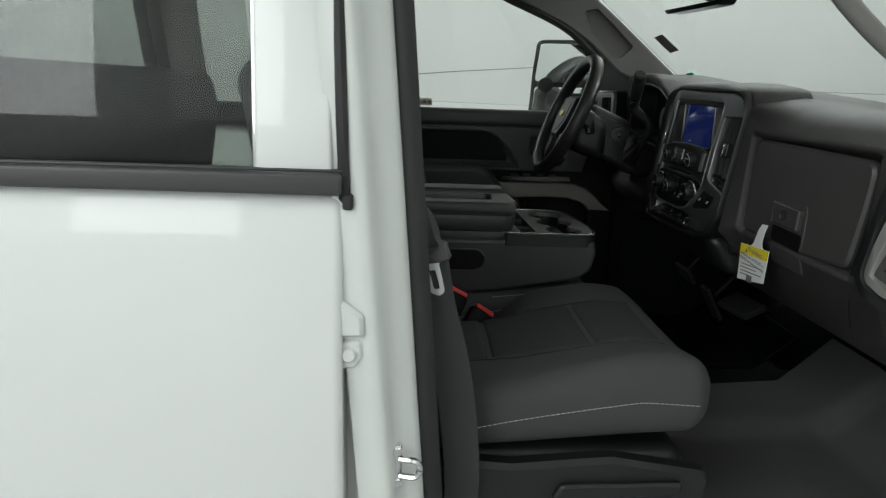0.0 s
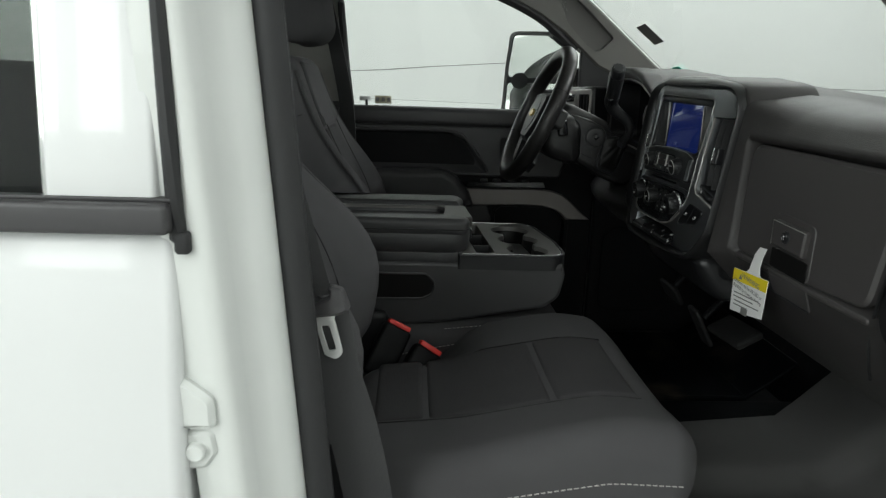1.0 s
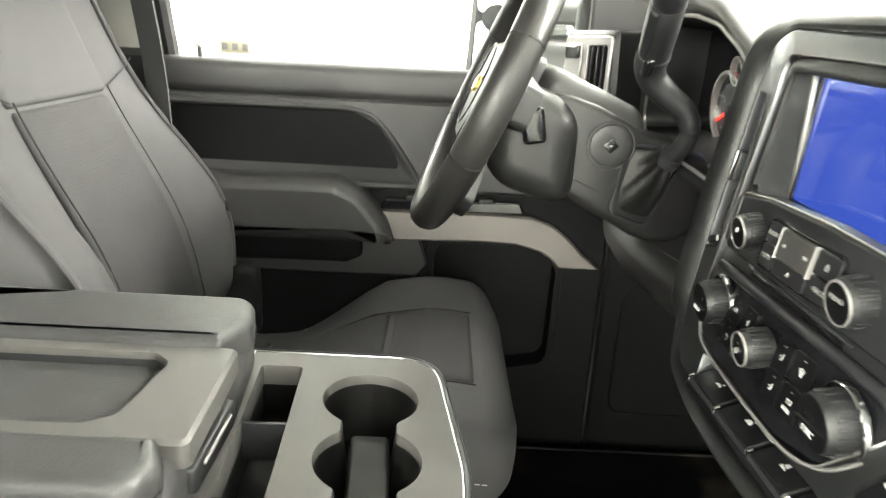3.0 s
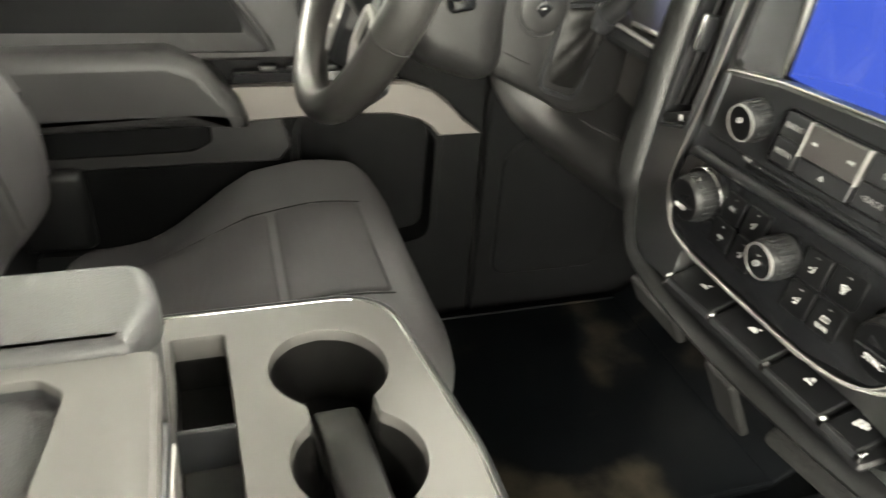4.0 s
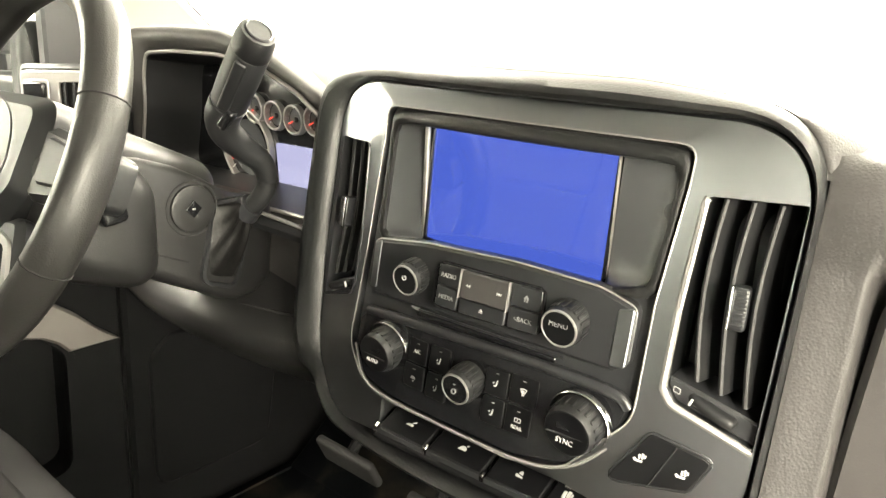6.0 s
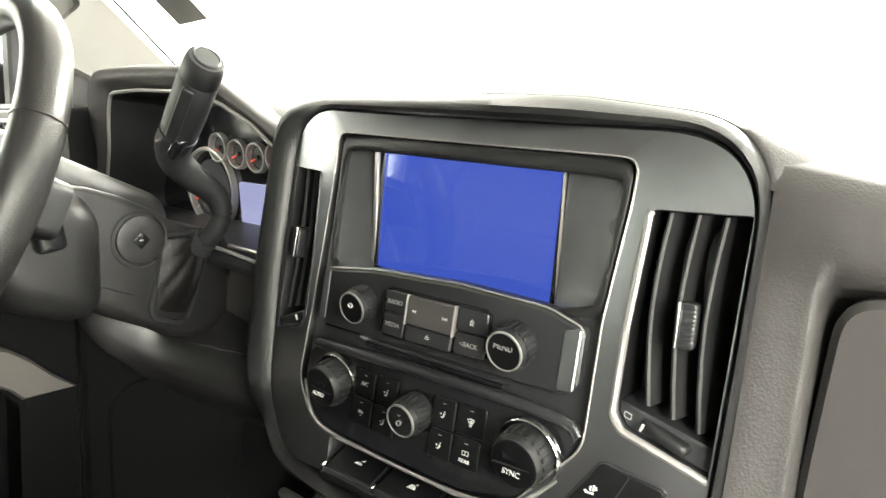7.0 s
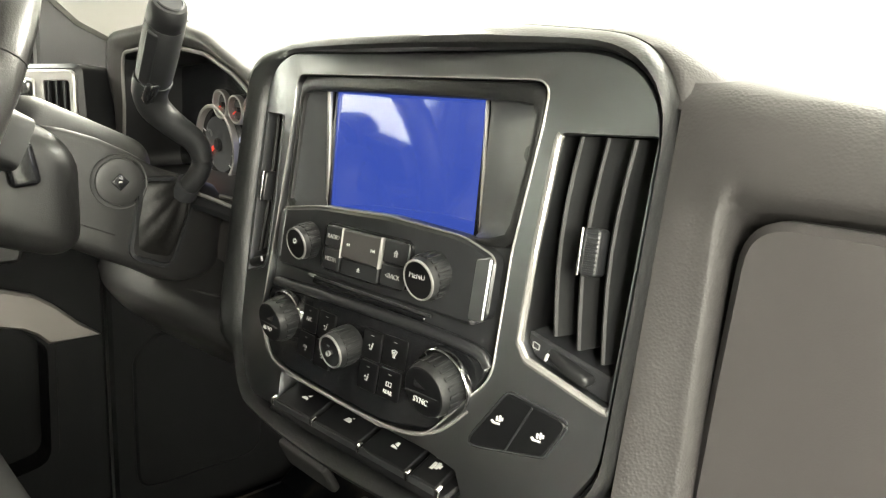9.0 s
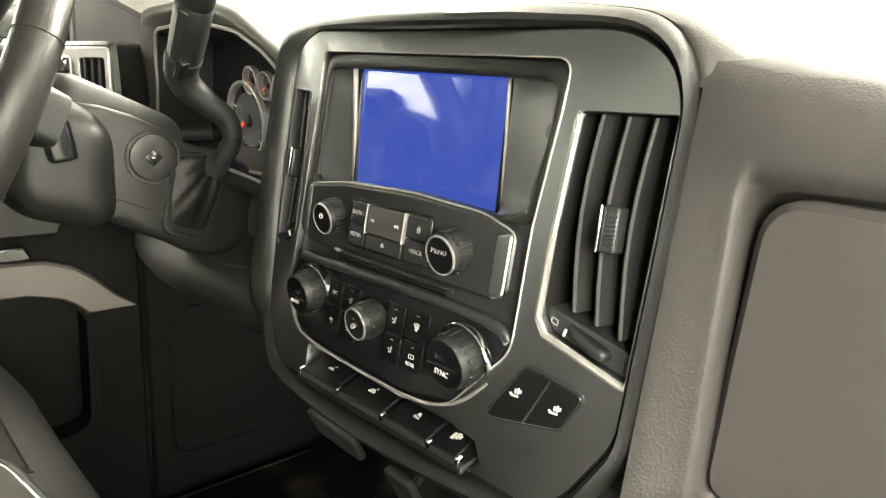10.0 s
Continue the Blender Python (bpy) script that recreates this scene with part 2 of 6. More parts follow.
def inset(pts, d):
    """The outline moved inwards by d."""
    sgn, out, n = (1 if area2(pts) > 0 else -1), [], len(pts)
    for i in range(n):
        p, a, b = V(pts[i]), V(pts[i - 1]), V(pts[(i + 1) % n])
        e, f = p - a, b - p
        e, f = e / max(np.linalg.norm(e), 1e-9), f / max(np.linalg.norm(f), 1e-9)
        t = e + f
        t = t / max(np.linalg.norm(t), 1e-9)
        out.append(tuple(p + sgn * d * V((-t[1], t[0]))))
    return out


def sheet(outer, holes, at):
    """A flat filled face with holes; at(x, y) gives the place of each 2D point."""
    bm = bmesh.new()
    edges = []
    for loop in [outer] + list(holes):
        vs = [bm.verts.new((p[0], p[1], 0)) for p in loop]
        edges += [bm.edges.new((vs[i - 1], vs[i])) for i in range(len(vs))]
    bmesh.ops.triangle_fill(bm, use_beauty=True, use_dissolve=False, edges=edges, normal=(0, 0, 1))
    bm.verts.index_update()
    vs = [tuple(at(v.co.x, v.co.y)) for v in bm.verts]
    fs = [tuple(v.index for v in f.verts) for f in bm.faces]
    bm.free()
    return vs, fs


def band(loops, closed=True):
    """Quads between successive loops of equally many 3D points."""
    n, vs, fs = len(loops[0]), [p for lp in loops for p in lp], []
    for k in range(len(loops) - 1):
        for i in range(n if closed else n - 1):
            j = (i + 1) % n
            fs.append((k * n + i, k * n + j, (k + 1) * n + j, (k + 1) * n + i))
    return [tuple(p) for p in vs], fs


def plate(outline, d0, d1, put, bev=0.0015, holes=(), hdepth=None):
    """A plate with that 2D outline from depth d0 to d1, chamfered; put(x, y, d) gives places."""
    top, edge = inset(outline, bev), d1 - math.copysign(bev, d1 - d0)
    loops = [[put(x, y, d0) for x, y in outline], [put(x, y, edge) for x, y in outline], [put(x, y, d1) for x, y in top]]
    geos = [band(loops), sheet(top, holes, lambda x, y: put(x, y, d1))]
    if not holes:
        geos.append(sheet(outline, (), lambda x, y: put(x, y, d0)))
    for hole in holes:
        lo = inset(hole, 0.0012)
        geos.append(band([[put(x, y, d1) for x, y in hole], [put(x, y, d1 - (d1 - d0) * 0.15) for x, y in lo], [put(x, y, d0 if hdepth is None else hdepth) for x, y in lo]]))
    return join(*geos)


def star(outline, n=96, c=None):
    """The outline resampled at n even angles round its middle."""
    c = V(c) if c is not None else V(outline).mean(0)
    pts, out = V(outline), []
    for k in range(n):
        a = 2 * math.pi * k / n
        d, best = V((math.cos(a), math.sin(a))), 0
        for i in range(len(pts)):
            p, q = pts[i - 1] - c, pts[i] - c
            e = q - p
            den = d[0] * e[1] - d[1] * e[0]
            if abs(den) < 1e-12:
                continue
            t = (p[0] * e[1] - p[1] * e[0]) / den
            s = (p[0] * d[1] - p[1] * d[0]) / den
            if -1e-6 <= s <= 1 + 1e-6 and t > best:
                best = t
        out.append(tuple(c + d * best))
    return out


def rim(outer, inner, d0, d1, put, bev=0.002, n=96, c=None, dome=0.0):
    """A flat ring between two outlines, bevelled on both edges; dome lifts its middle."""
    o, i = star(outer, n, c), star(inner, n, c)
    mix = lambda q: [(a[0] + (b[0] - a[0]) * q, a[1] + (b[1] - a[1]) * q) for a, b in zip(o, i)]
    loops = [[put(x, y, d0) for x, y in o], [put(x, y, d1 - bev) for x, y in o]]
    for q in (0.08, 0.25, 0.5, 0.75, 0.92):
        loops.append([put(x, y, d1 + dome * (1 - (2 * q - 1) ** 2)) for x, y in mix(q)])
    loops += [[put(x, y, d1 - bev) for x, y in i], [put(x, y, d0) for x, y in i]]
    return band(loops)


def pillow(outline, levels, put):
    """A solid whose outline is drawn in by d at each level (d, h), closed at both ends."""
    rings = [[put(x, y, h) for x, y in inset(outline, d)] for d, h in levels]
    ends = [sheet(inset(outline, levels[k][0]), (), lambda x, y, h=levels[k][1]: put(x, y, h)) for k in (0, -1)]
    return join(band(rings), *ends)


def tube(path, r, seg=8, closed=False, squash=1.0, up=(0, 0, 1)):
    """A round bar along a path of 3D points; r: one radius or one for each point."""
    p = [V(a) for a in path]
    n, loops = len(p), []
    rs = [r] * n if not isinstance(r, (list, tuple, np.ndarray)) else r
    for i in range(n):
        a = p[i - 1] if (i > 0 or closed) else p[i]
        b = p[(i + 1) % n] if (i < n - 1 or closed) else p[i]
        t = (b - a) / max(np.linalg.norm(b - a), 1e-9)
        u = np.cross(t, V(up))
        if np.linalg.norm(u) < 1e-3:
            u = np.cross(t, V((0, 1, 0)))
        u /= np.linalg.norm(u)
        w = np.cross(u, t)
        loops.append([p[i] + rs[i] * (math.cos(q) * u + squash * math.sin(q) * w) for q in [2 * math.pi * k / seg for k in range(seg)]])
    if closed:
        return band(loops + [loops[0]])
    vs, fs = band(loops)
    fs += [tuple(range(seg - 1, -1, -1)), tuple(range((n - 1) * seg, n * seg))]
    return vs, fs


def curve3(pts, n=24, closed=False):
    """A smooth path through the points."""
    p, out = [V(a) for a in pts], []
    k = len(p)
    for s in range(k if closed else k - 1):
        a, b, c, d = (p[(s - 1) % k], p[s], p[(s + 1) % k], p[(s + 2) % k]) if closed else (p[max(s - 1, 0)], p[s], p[s + 1], p[min(s + 2, k - 1)])
        m = max(2, n // k)
        for j in range(m):
            t = j / m
            out.append(0.5 * (2 * b + (c - a) * t + (2 * a - 5 * b + 4 * c - d) * t * t + (3 * b - a - 3 * c + d) * t ** 3))
    if not closed:
        out.append(p[-1])
    return out


def lathe(profile, seg=32, m=None):
    """Turned round local z: (radius, height) pairs, from the back to the front."""
    loops = [[(max(r, 1e-5) * math.cos(2 * math.pi * k / seg), max(r, 1e-5) * math.sin(2 * math.pi * k / seg), h) for k in range(seg)] for r, h in profile]
    vs, fs = band(loops)
    fs = [tuple(reversed(f)) for f in fs]
    fs.append(tuple(range((len(loops) - 1) * seg, len(loops) * seg)))
    return moved((vs, fs), m) if m is not None else (vs, fs)


def circle2(c, r, n=32):
    return [(c[0] + r * math.cos(2 * math.pi * k / n), c[1] + r * math.sin(2 * math.pi * k / n)) for k in range(n)]


def as_mesh(name, geo, material, angle=38):
    me = bpy.data.meshes.new(name)
    me.from_pydata([tuple(float(c) for c in p) for p in geo[0]], [], geo[1])
    me.validate()
    bm = bmesh.new()
    bm.from_mesh(me)
    bmesh.ops.recalc_face_normals(bm, faces=bm.faces)
    bm.to_mesh(me)
    bm.free()
    me.shade_smooth()
    me.set_sharp_from_angle(angle=radians(angle))
    me.materials.append(material)
    return me


def thing(name, label, category, at=(0, 0, 0), group="", kind=""):
    ob = new(name)
    ob.empty_display_size = 0.05
    ob.location = at
    return tagged(ob, label, category, group, kind)


def part(name, geo, material, parent=None, label="", angle=38):
    """One mesh, in world places, under a thing (an Empty) or under a part."""
    ob = new(name, as_mesh(name, geo, material, angle))
    if parent is not None:
        ob.parent = parent
        if parent.type == "EMPTY":
            ob.matrix_parent_inverse = Matrix.Translation(-parent.location)
    return tagged(ob, label)


def solid(name, geo, material, label, category, group="", kind="", angle=38):
    ob = part(name, geo, material, None, label, angle)
    return tagged(ob, label, category, group, kind)


def lettering(text, size, m, thick=0.0003):
    """The letters as a mesh, centred, in the plane of m."""
    cu = bpy.data.curves.new("lettering", "FONT")
    cu.body, cu.size, cu.align_x, cu.align_y, cu.extrude, cu.resolution_u = text, size, "CENTER", "CENTER", thick, 3
    ob = new("lettering", cu)
    me = bpy.data.meshes.new_from_object(ob.evaluated_get(bpy.context.evaluated_depsgraph_get()))
    geo = ([tuple(m @ v.co) for v in me.vertices], [tuple(p.vertices) for p in me.polygons])
    bpy.data.objects.remove(ob)
    bpy.data.meshes.remove(me)
    bpy.data.curves.remove(cu)
    return geo

# ---- the studio ----
GZ = -0.72


def slab(name, c, s, material, label, category):
    return solid(name, rbox(c, s, 0.01, 1), material, label, category, kind="structure")


slab("floor", (0.5, -0.5, GZ - 0.05), (14.2, 10.2, 0.1), M_SFLOOR, "smooth grey concrete studio floor under the truck", "floor")
slab("wall_north", (7.55, -0.5, 1.35), (0.1, 10.2, 4.14), M_WALL, "plain white painted studio wall ahead of the truck", "wall")
slab("wall_south", (-6.55, -0.5, 1.35), (0.1, 10.2, 4.14), M_WALL, "plain white painted studio wall behind the truck", "wall")
slab("wall_east", (0.5, -5.55, 1.35), (14.2, 0.1, 4.14), M_WALL, "plain white painted studio wall by the open door", "wall")
slab("ceiling", (0.5, -0.5, 3.45), (14.2, 10.2, 0.1), M_CEIL, "white painted studio ceiling with light panels", "ceiling")
# the far wall has a facing with one thin joint
wall_w = solid("wall_west", rbox((0.5, 4.56, 1.35), (14.2, 0.1, 4.14), 0.01, 1), M_WALL, "smooth white studio wall with one thin level joint", "wall", kind="structure")
part("panel", rbox((0.5, 4.5, 1.345), (14.0, 0.024, 4.10), 0.004, 1), M_WALL, wall_w)
part("panel_joint", rbox((0.5, 4.4875, 0.995), (14.0, 0.004, 0.005), 0.001, 1), M_GREY, wall_w)

# ---- the cab shell ----
cab = thing("pickup_cab", "white pickup truck cab with pale grey headliner and pillars", "truck cab", (-0.5, 0, GZ))
YS = lambda y0, sg: (lambda x, z, d: (x, y0 + sg * d, z))
XS = lambda x0, sg: (lambda y, z, d: (x0 + sg * d, y, z))

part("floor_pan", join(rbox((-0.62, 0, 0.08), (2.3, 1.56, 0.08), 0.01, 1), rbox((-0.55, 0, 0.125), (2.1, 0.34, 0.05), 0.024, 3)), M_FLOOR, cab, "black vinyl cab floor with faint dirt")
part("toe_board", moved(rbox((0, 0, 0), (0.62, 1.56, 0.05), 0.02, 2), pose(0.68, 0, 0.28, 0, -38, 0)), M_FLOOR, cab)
part("firewall", rbox((0.90, 0, 0.45), (0.05, 1.7, 0.66), 0.01, 1), M_PLAST, cab)
part("underbody", rbox((-0.5, 0, -0.34), (1.3, 1.2, 0.76), 0.06, 3), M_PLAST, cab, "dark underside resting on the floor")
part("rocker_sill", rbox((-0.45, -0.80, 0.07), (2.5, 0.15, 0.14), 0.03, 3), M_JAMB, cab)
part("rocker_sill", rbox((-0.45, 0.85, 0.07), (2.5, 0.15, 0.14), 0.03, 3), M_JAMB, cab)
# roof: painted skin over a headliner
part("roof_skin", bent(rbox((-0.95, 0, 1.42), (1.75, 1.62, 0.03), 0.014, 2, (6, 8, 1)), lambda x, y, z: (x, y, z - 0.07 * (y / 0.8) ** 2 - 0.05 * max(0, (x + 0.6) / 0.6) ** 2)), M_PAINT, cab)
part("headliner", bent(rbox((-0.95, 0, 1.385), (1.70, 1.52, 0.03), 0.014, 2, (6, 8, 1)), lambda x, y, z: (x, y, z - 0.08 * (y / 0.8) ** 2 - 0.05 * max(0, (x + 0.6) / 0.6) ** 2)), M_HEADLINER, cab)
# rear wall with the back window
bw = rpoly([(-0.62, 0.90), (0.62, 0.90), (0.55, 1.28), (-0.55, 1.28)], 0.06)
part("rear_wall", plate(rpoly([(-0.84, 0.1), (0.84, 0.1), (0.84, 0.85), (0.72, 1.38), (-0.72, 1.38), (-0.84, 0.85)], 0.05), 0.0, 0.06, XS(-1.82, 1), 0.004, [bw]), M_MIDTRIM, cab)
part("rear_window", plate(bw, 0.02, 0.026, XS(-1.82, 1), 0.001), M_TINT, cab)


def pillar(sg):
    """The lining and skin of the A pillar: sg 1 is the driver's side."""
    a = [(-0.62, 1.31), (-0.383, 1.222), (-0.196, 1.140), (-0.11, 1.085), (-0.056, 1.038), (0.0, 0.990), (0.06, 0.964), (0.20, 0.955), (0.195, 0.990), (0.095, 1.073), (-0.011, 1.162), (-0.097, 1.228), (-0.30, 1.335)]
    hole = rpoly([(-0.135, 1.185), (-0.105, 1.118), (-0.050, 1.062), (-0.014, 1.034), (0.008, 1.040), (0.045, 1.075), (-0.03, 1.145), (-0.09, 1.195)], 0.012)
    p = part("a_pillar_lining", plate(rpoly(a, 0.012), 0.06, 0.0, YS(sg * 0.735, sg), 0.006, [hole]), M_LIGHTTRIM, cab, "pale grey pillar lining with a recessed panel")
    part("recess_panel", plate(inset(hole, -0.002), 0.05, 0.018, YS(sg * 0.735, sg), 0.003), M_MIDTRIM, p)
    part("a_pillar_skin", plate(rpoly([(x + 0.012, z + 0.004) for x, z in a], 0.012), 0.012, 0.06, YS(sg * 0.79, sg), 0.006), M_JAMB if sg > 0 else M_PAINT, cab)


pillar(1)
part("a_pillar_lining", tube(curve3([(0.22, -0.76, 0.95), (0.06, -0.755, 1.09), (-0.10, -0.74, 1.215), (-0.32, -0.71, 1.325)], 16), 0.034, 10, squash=1.3), M_LIGHTTRIM, cab)
part("windscreen_header", rbox((-0.30, 0, 1.335), (0.10, 1.44, 0.05), 0.02, 2), M_HEADLINER, cab)
part("roof_rail", tube([(-0.28, -0.75, 1.315), (-0.8, -0.765, 1.335), (-1.8, -0.755, 1.32)], 0.04, 10), M_LIGHTTRIM, cab)
part("roof_rail", tube([(-0.28, 0.75, 1.315), (-0.8, 0.765, 1.335), (-1.8, 0.755, 1.32)], 0.04, 10), M_LIGHTTRIM, cab)
# door frame above the driver's window, dark seal
part("door_seal", tube(curve3([(-0.765, 0.752, 0.84), (-0.785, 0.752, 1.02), (-0.79, 0.748, 1.22), (-0.70, 0.745, 1.268), (-0.52, 0.745, 1.262), (-0.383, 0.745, 1.212), (-0.196, 0.748, 1.132), (-0.072, 0.752, 1.036)], 40), 0.013, 8), M_RUBBER, cab)
# B pillars
part("b_pillar_lining", plate(rpoly([(-1.00, 0.12), (-0.80, 0.12), (-0.775, 0.82), (-0.80, 1.33), (-0.93, 1.33), (-0.99, 0.82)], 0.02), 0.08, 0.0, YS(0.74, 1), 0.012), M_LIGHTTRIM, cab, "pale grey upper pillar lining on the driver's side")
part("b_pillar_lower", plate(rpoly([(-1.01, 0.12), (-0.79, 0.12), (-0.772, 0.86), (-0.985, 0.86)], 0.02), 0.08, 0.0, YS(0.728, 1), 0.012), M_PLAST, cab)
# passenger side: folded white jamb, dark seal and dark inner lining
zs = np.linspace(0.02, 1.34, 24)
jamb = []
for z in zs:
    k = 0.083 * (1.024 - z)
    prof = [(-0.80, -0.868), (-0.768, -0.868), (-0.754, -0.872), (-0.744, -0.866), (-0.736, -0.850), (-0.728, -0.838), (-0.716, -0.832), (-0.704, -0.828), (-0.694, -0.818), (-0.690, -0.800), (-0.692, -0.772)]
    jamb.append([(-0.80 + (x + 0.80) * 0.79 + k, y, z) for x, y in prof])
jv, jf = band(jamb, closed=False)
part("b_pillar_jamb", (jv, jf), M_JAMB, cab, "folded white painted door jamb", 60)
part("b_pillar_jamb_core", bent(rbox((-0.815, -0.79, 0.68), (0.15, 0.09, 1.30), 0.01, 2, (1, 1, 8)), lambda x, y, z: (x + 0.070 * (1.03 - z), y, z)), M_JAMB, cab)
seal = [(-0.7045 + 0.084 * (1.024 - z), -0.800, z) for z in zs]
part("door_seal", tube(seal, 0.0135, 10, squash=1.2, up=(1, 0, 0)), M_RUBBER, cab, "thick black rubber door seal")
part("b_pillar_lining", bent(rbox((-0.790, -0.755, 0.70), (0.14, 0.05, 1.26), 0.014, 2, (1, 1, 8)), lambda x, y, z: (x + 0.070 * (1.03 - z), y, z)), M_PLAST, cab)

# windscreen: one bowed pane
wsv = []
for i in range(13):
    u = -1 + 2 * i / 12
    row = []
    for j in range(9):
        z = 0.86 + (1.315 - 0.86) * j / 8
        row.append((0.262 - 1.23 * (z - 0.935) + 0.11 * (1 - u * u), 0.735 * u * (1 - 0.05 * j / 8), z))
    wsv.append(row)
a_, f_ = band(wsv, closed=False)
b_ = [(x + 0.005, y, z + 0.004) for x, y, z in a_]
ws_edge = [j for j in range(9)] + [9 * i + 8 for i in range(1, 13)] + [9 * 12 + j for j in range(7, -1, -1)] + [9 * i for i in range(11, 0, -1)]
ws_side = [(ws_edge[k - 1], ws_edge[k], ws_edge[k] + len(a_), ws_edge[k - 1] + len(a_)) for k in range(len(ws_edge))]
ws_all = (a_ + b_, f_ + [tuple(i + len(a_) for i in q) for q in f_] + ws_side)
windscreen = part("windscreen", ws_all, M_GLASS, cab, "clear raked windscreen")
windscreen.visible_shadow = False


def on_screen(y, z):
    u = y / 0.72
    return V((0.262 - 1.23 * (z - 0.935) + 0.11 * (1 - u * u) - 0.004, y, z))


def sticker(name, y, z, w, h, lean, material, label):
    c, ux = on_screen(y, z), V((0.12, -0.99, 0.0))
    uz = V((-0.776, -0.09, 0.63))
    cc, ss = math.cos(lean), math.sin(lean)
    q = [c + (a * cc - b * ss) * ux + (a * ss + b * cc) * uz for a, b in ((-w / 2, -h / 2), (w / 2, -h / 2), (w / 2, h / 2), (-w / 2, h / 2))]
    n = V((-0.63, 0, -0.776)) * 0.0008
    vs = [tuple(p) for p in q] + [tuple(p + n) for p in q]
    fs = [(0, 1, 2, 3), (7, 6, 5, 4), (0, 1, 5, 4), (1, 2, 6, 5), (2, 3, 7, 6), (3, 0, 4, 7)]
    solid(name, (vs, fs), material, label, "sticker")


sticker("inspection_sticker", 0.605, 1.081, 0.070, 0.075, 0.12, M_GREY, "square grey sticker on the windscreen glass")
sticker("windscreen_sticker", 0.640, 0.981, 0.050, 0.040, 0.1, M_GREEN, "small green sticker low on the windscreen")

# ---- passenger rear door, closed ----
rdoor = thing("rear_door", "closed white rear passenger door with tinted window", "car door", (-1.25, -0.86, 0.05))
skin = bent(rbox((-1.25, -0.845, 0.43), (0.965, 0.075, 0.73), 0.012, 3, (8, 1, 10)), lambda x, y, z: (x + (0.012 * max(0, 0.6 - z)) * (x > -1.0), y + (0.016 * max(0, (z - 0.55) / 0.25) - 0.012 * math.sin((z - 0.1) * 4.2)) * (y < -0.85), z))
part("door_skin", skin, M_PAINT, rdoor, "glossy white painted door skin")
part("window_post", bent(rbox((-0.824, -0.862, 1.06), (0.090, 0.03, 0.50), 0.006, 2, (1, 1, 6)), lambda x, y, z: (x - 0.012 * max(0, z - 0.82), y + 0.10 * max(0, z - 0.82), z)), M_PAINT, rdoor)
part("belt_moulding", join(rbox((-1.26, -0.880, 0.809), (0.985, 0.020, 0.026), 0.005, 3), rbox((-1.26, -0.872, 0.8235), (0.985, 0.012, 0.004), 0.0015, 1)), M_MOLD, rdoor, "satin dark grey belt moulding")
part("window_channel", bent(rbox((-0.868, -0.868, 1.06), (0.008, 0.014, 0.48), 0.003, 2, (1, 1, 6)), lambda x, y, z: (x - 0.012 * max(0, z - 0.82), y + 0.10 * max(0, z - 0.82), z)), M_CHROME, rdoor)
rg = part("window_glass", bent(rbox((-1.30, -0.862, 1.06), (0.87, 0.005, 0.50), 0.001, 1, (1, 1, 6)), lambda x, y, z: (x, y + 0.10 * max(0, z - 0.82), z)), M_TINT, rdoor, "dark privacy glass")
rg.visible_shadow = False
part("edge_seal", tube(curve3([(-0.776, -0.858, 1.30), (-0.772, -0.866, 1.05), (-0.7665, -0.870, 0.815), (-0.763, -0.868, 0.79)], 12), 0.0075, 8), M_RUBBER, rdoor)
part("seal_end", rbox((-0.7615, -0.870, 0.787), (0.013, 0.014, 0.020), 0.004, 2), M_RUBBER, rdoor)
part("inner_panel", rbox((-1.28, -0.785, 0.46), (0.88, 0.04, 0.70), 0.015, 2), M_PLAST, rdoor)
part("top_rail", rbox((-1.28, -0.80, 1.32), (1.02, 0.04, 0.05), 0.012, 2), M_PAINT, rdoor)

hinge = part("door_hinge", plate(rpoly([(-0.785, 0.664), (-0.766, 0.664), (-0.742, 0.645), (-0.741, 0.617), (-0.785, 0.615)], [0.004, 0.012, 0.014, 0.006, 0.003], 6), 0.0, 0.012, YS(-0.866, -1), 0.005), M_JAMB, cab, "white painted door hinge")
part("hinge_lower", plate(rpoly([(-0.785, 0.610), (-0.745, 0.612), (-0.742, 0.590), (-0.752, 0.575), (-0.785, 0.572)], 0.008), 0.0, 0.006, YS(-0.866, -1), 0.003), M_JAMB, hinge)
part("hinge_bolt", lathe([(0.009, 0), (0.009, 0.005), (0.0075, 0.007), (0.003, 0.007)], 14, pose(-0.760, -0.872, 0.594, 90, 0, 0)), M_JAMB, hinge)
striker = part("door_striker", rbox((-0.697, -0.842, 0.425), (0.012, 0.014, 0.062), 0.005, 3), M_CHROME, cab, "bright steel door striker")
part("striker_loop", tube(curve3([(-0.694, -0.848, 0.436), (-0.674, -0.852, 0.435), (-0.667, -0.852, 0.428), (-0.667, -0.852, 0.418), (-0.674, -0.852, 0.411), (-0.694, -0.848, 0.411)], 18), 0.005, 8), M_CHROME, striker)
for zz in (0.448, 0.402):
    part("striker_bolt", lathe([(0.007, 0), (0.007, 0.004), (0.005, 0.006), (0.002, 0.006)], 12, pose(-0.697, -0.848, zz, 90, 0, 0)), M_CHROME, striker)

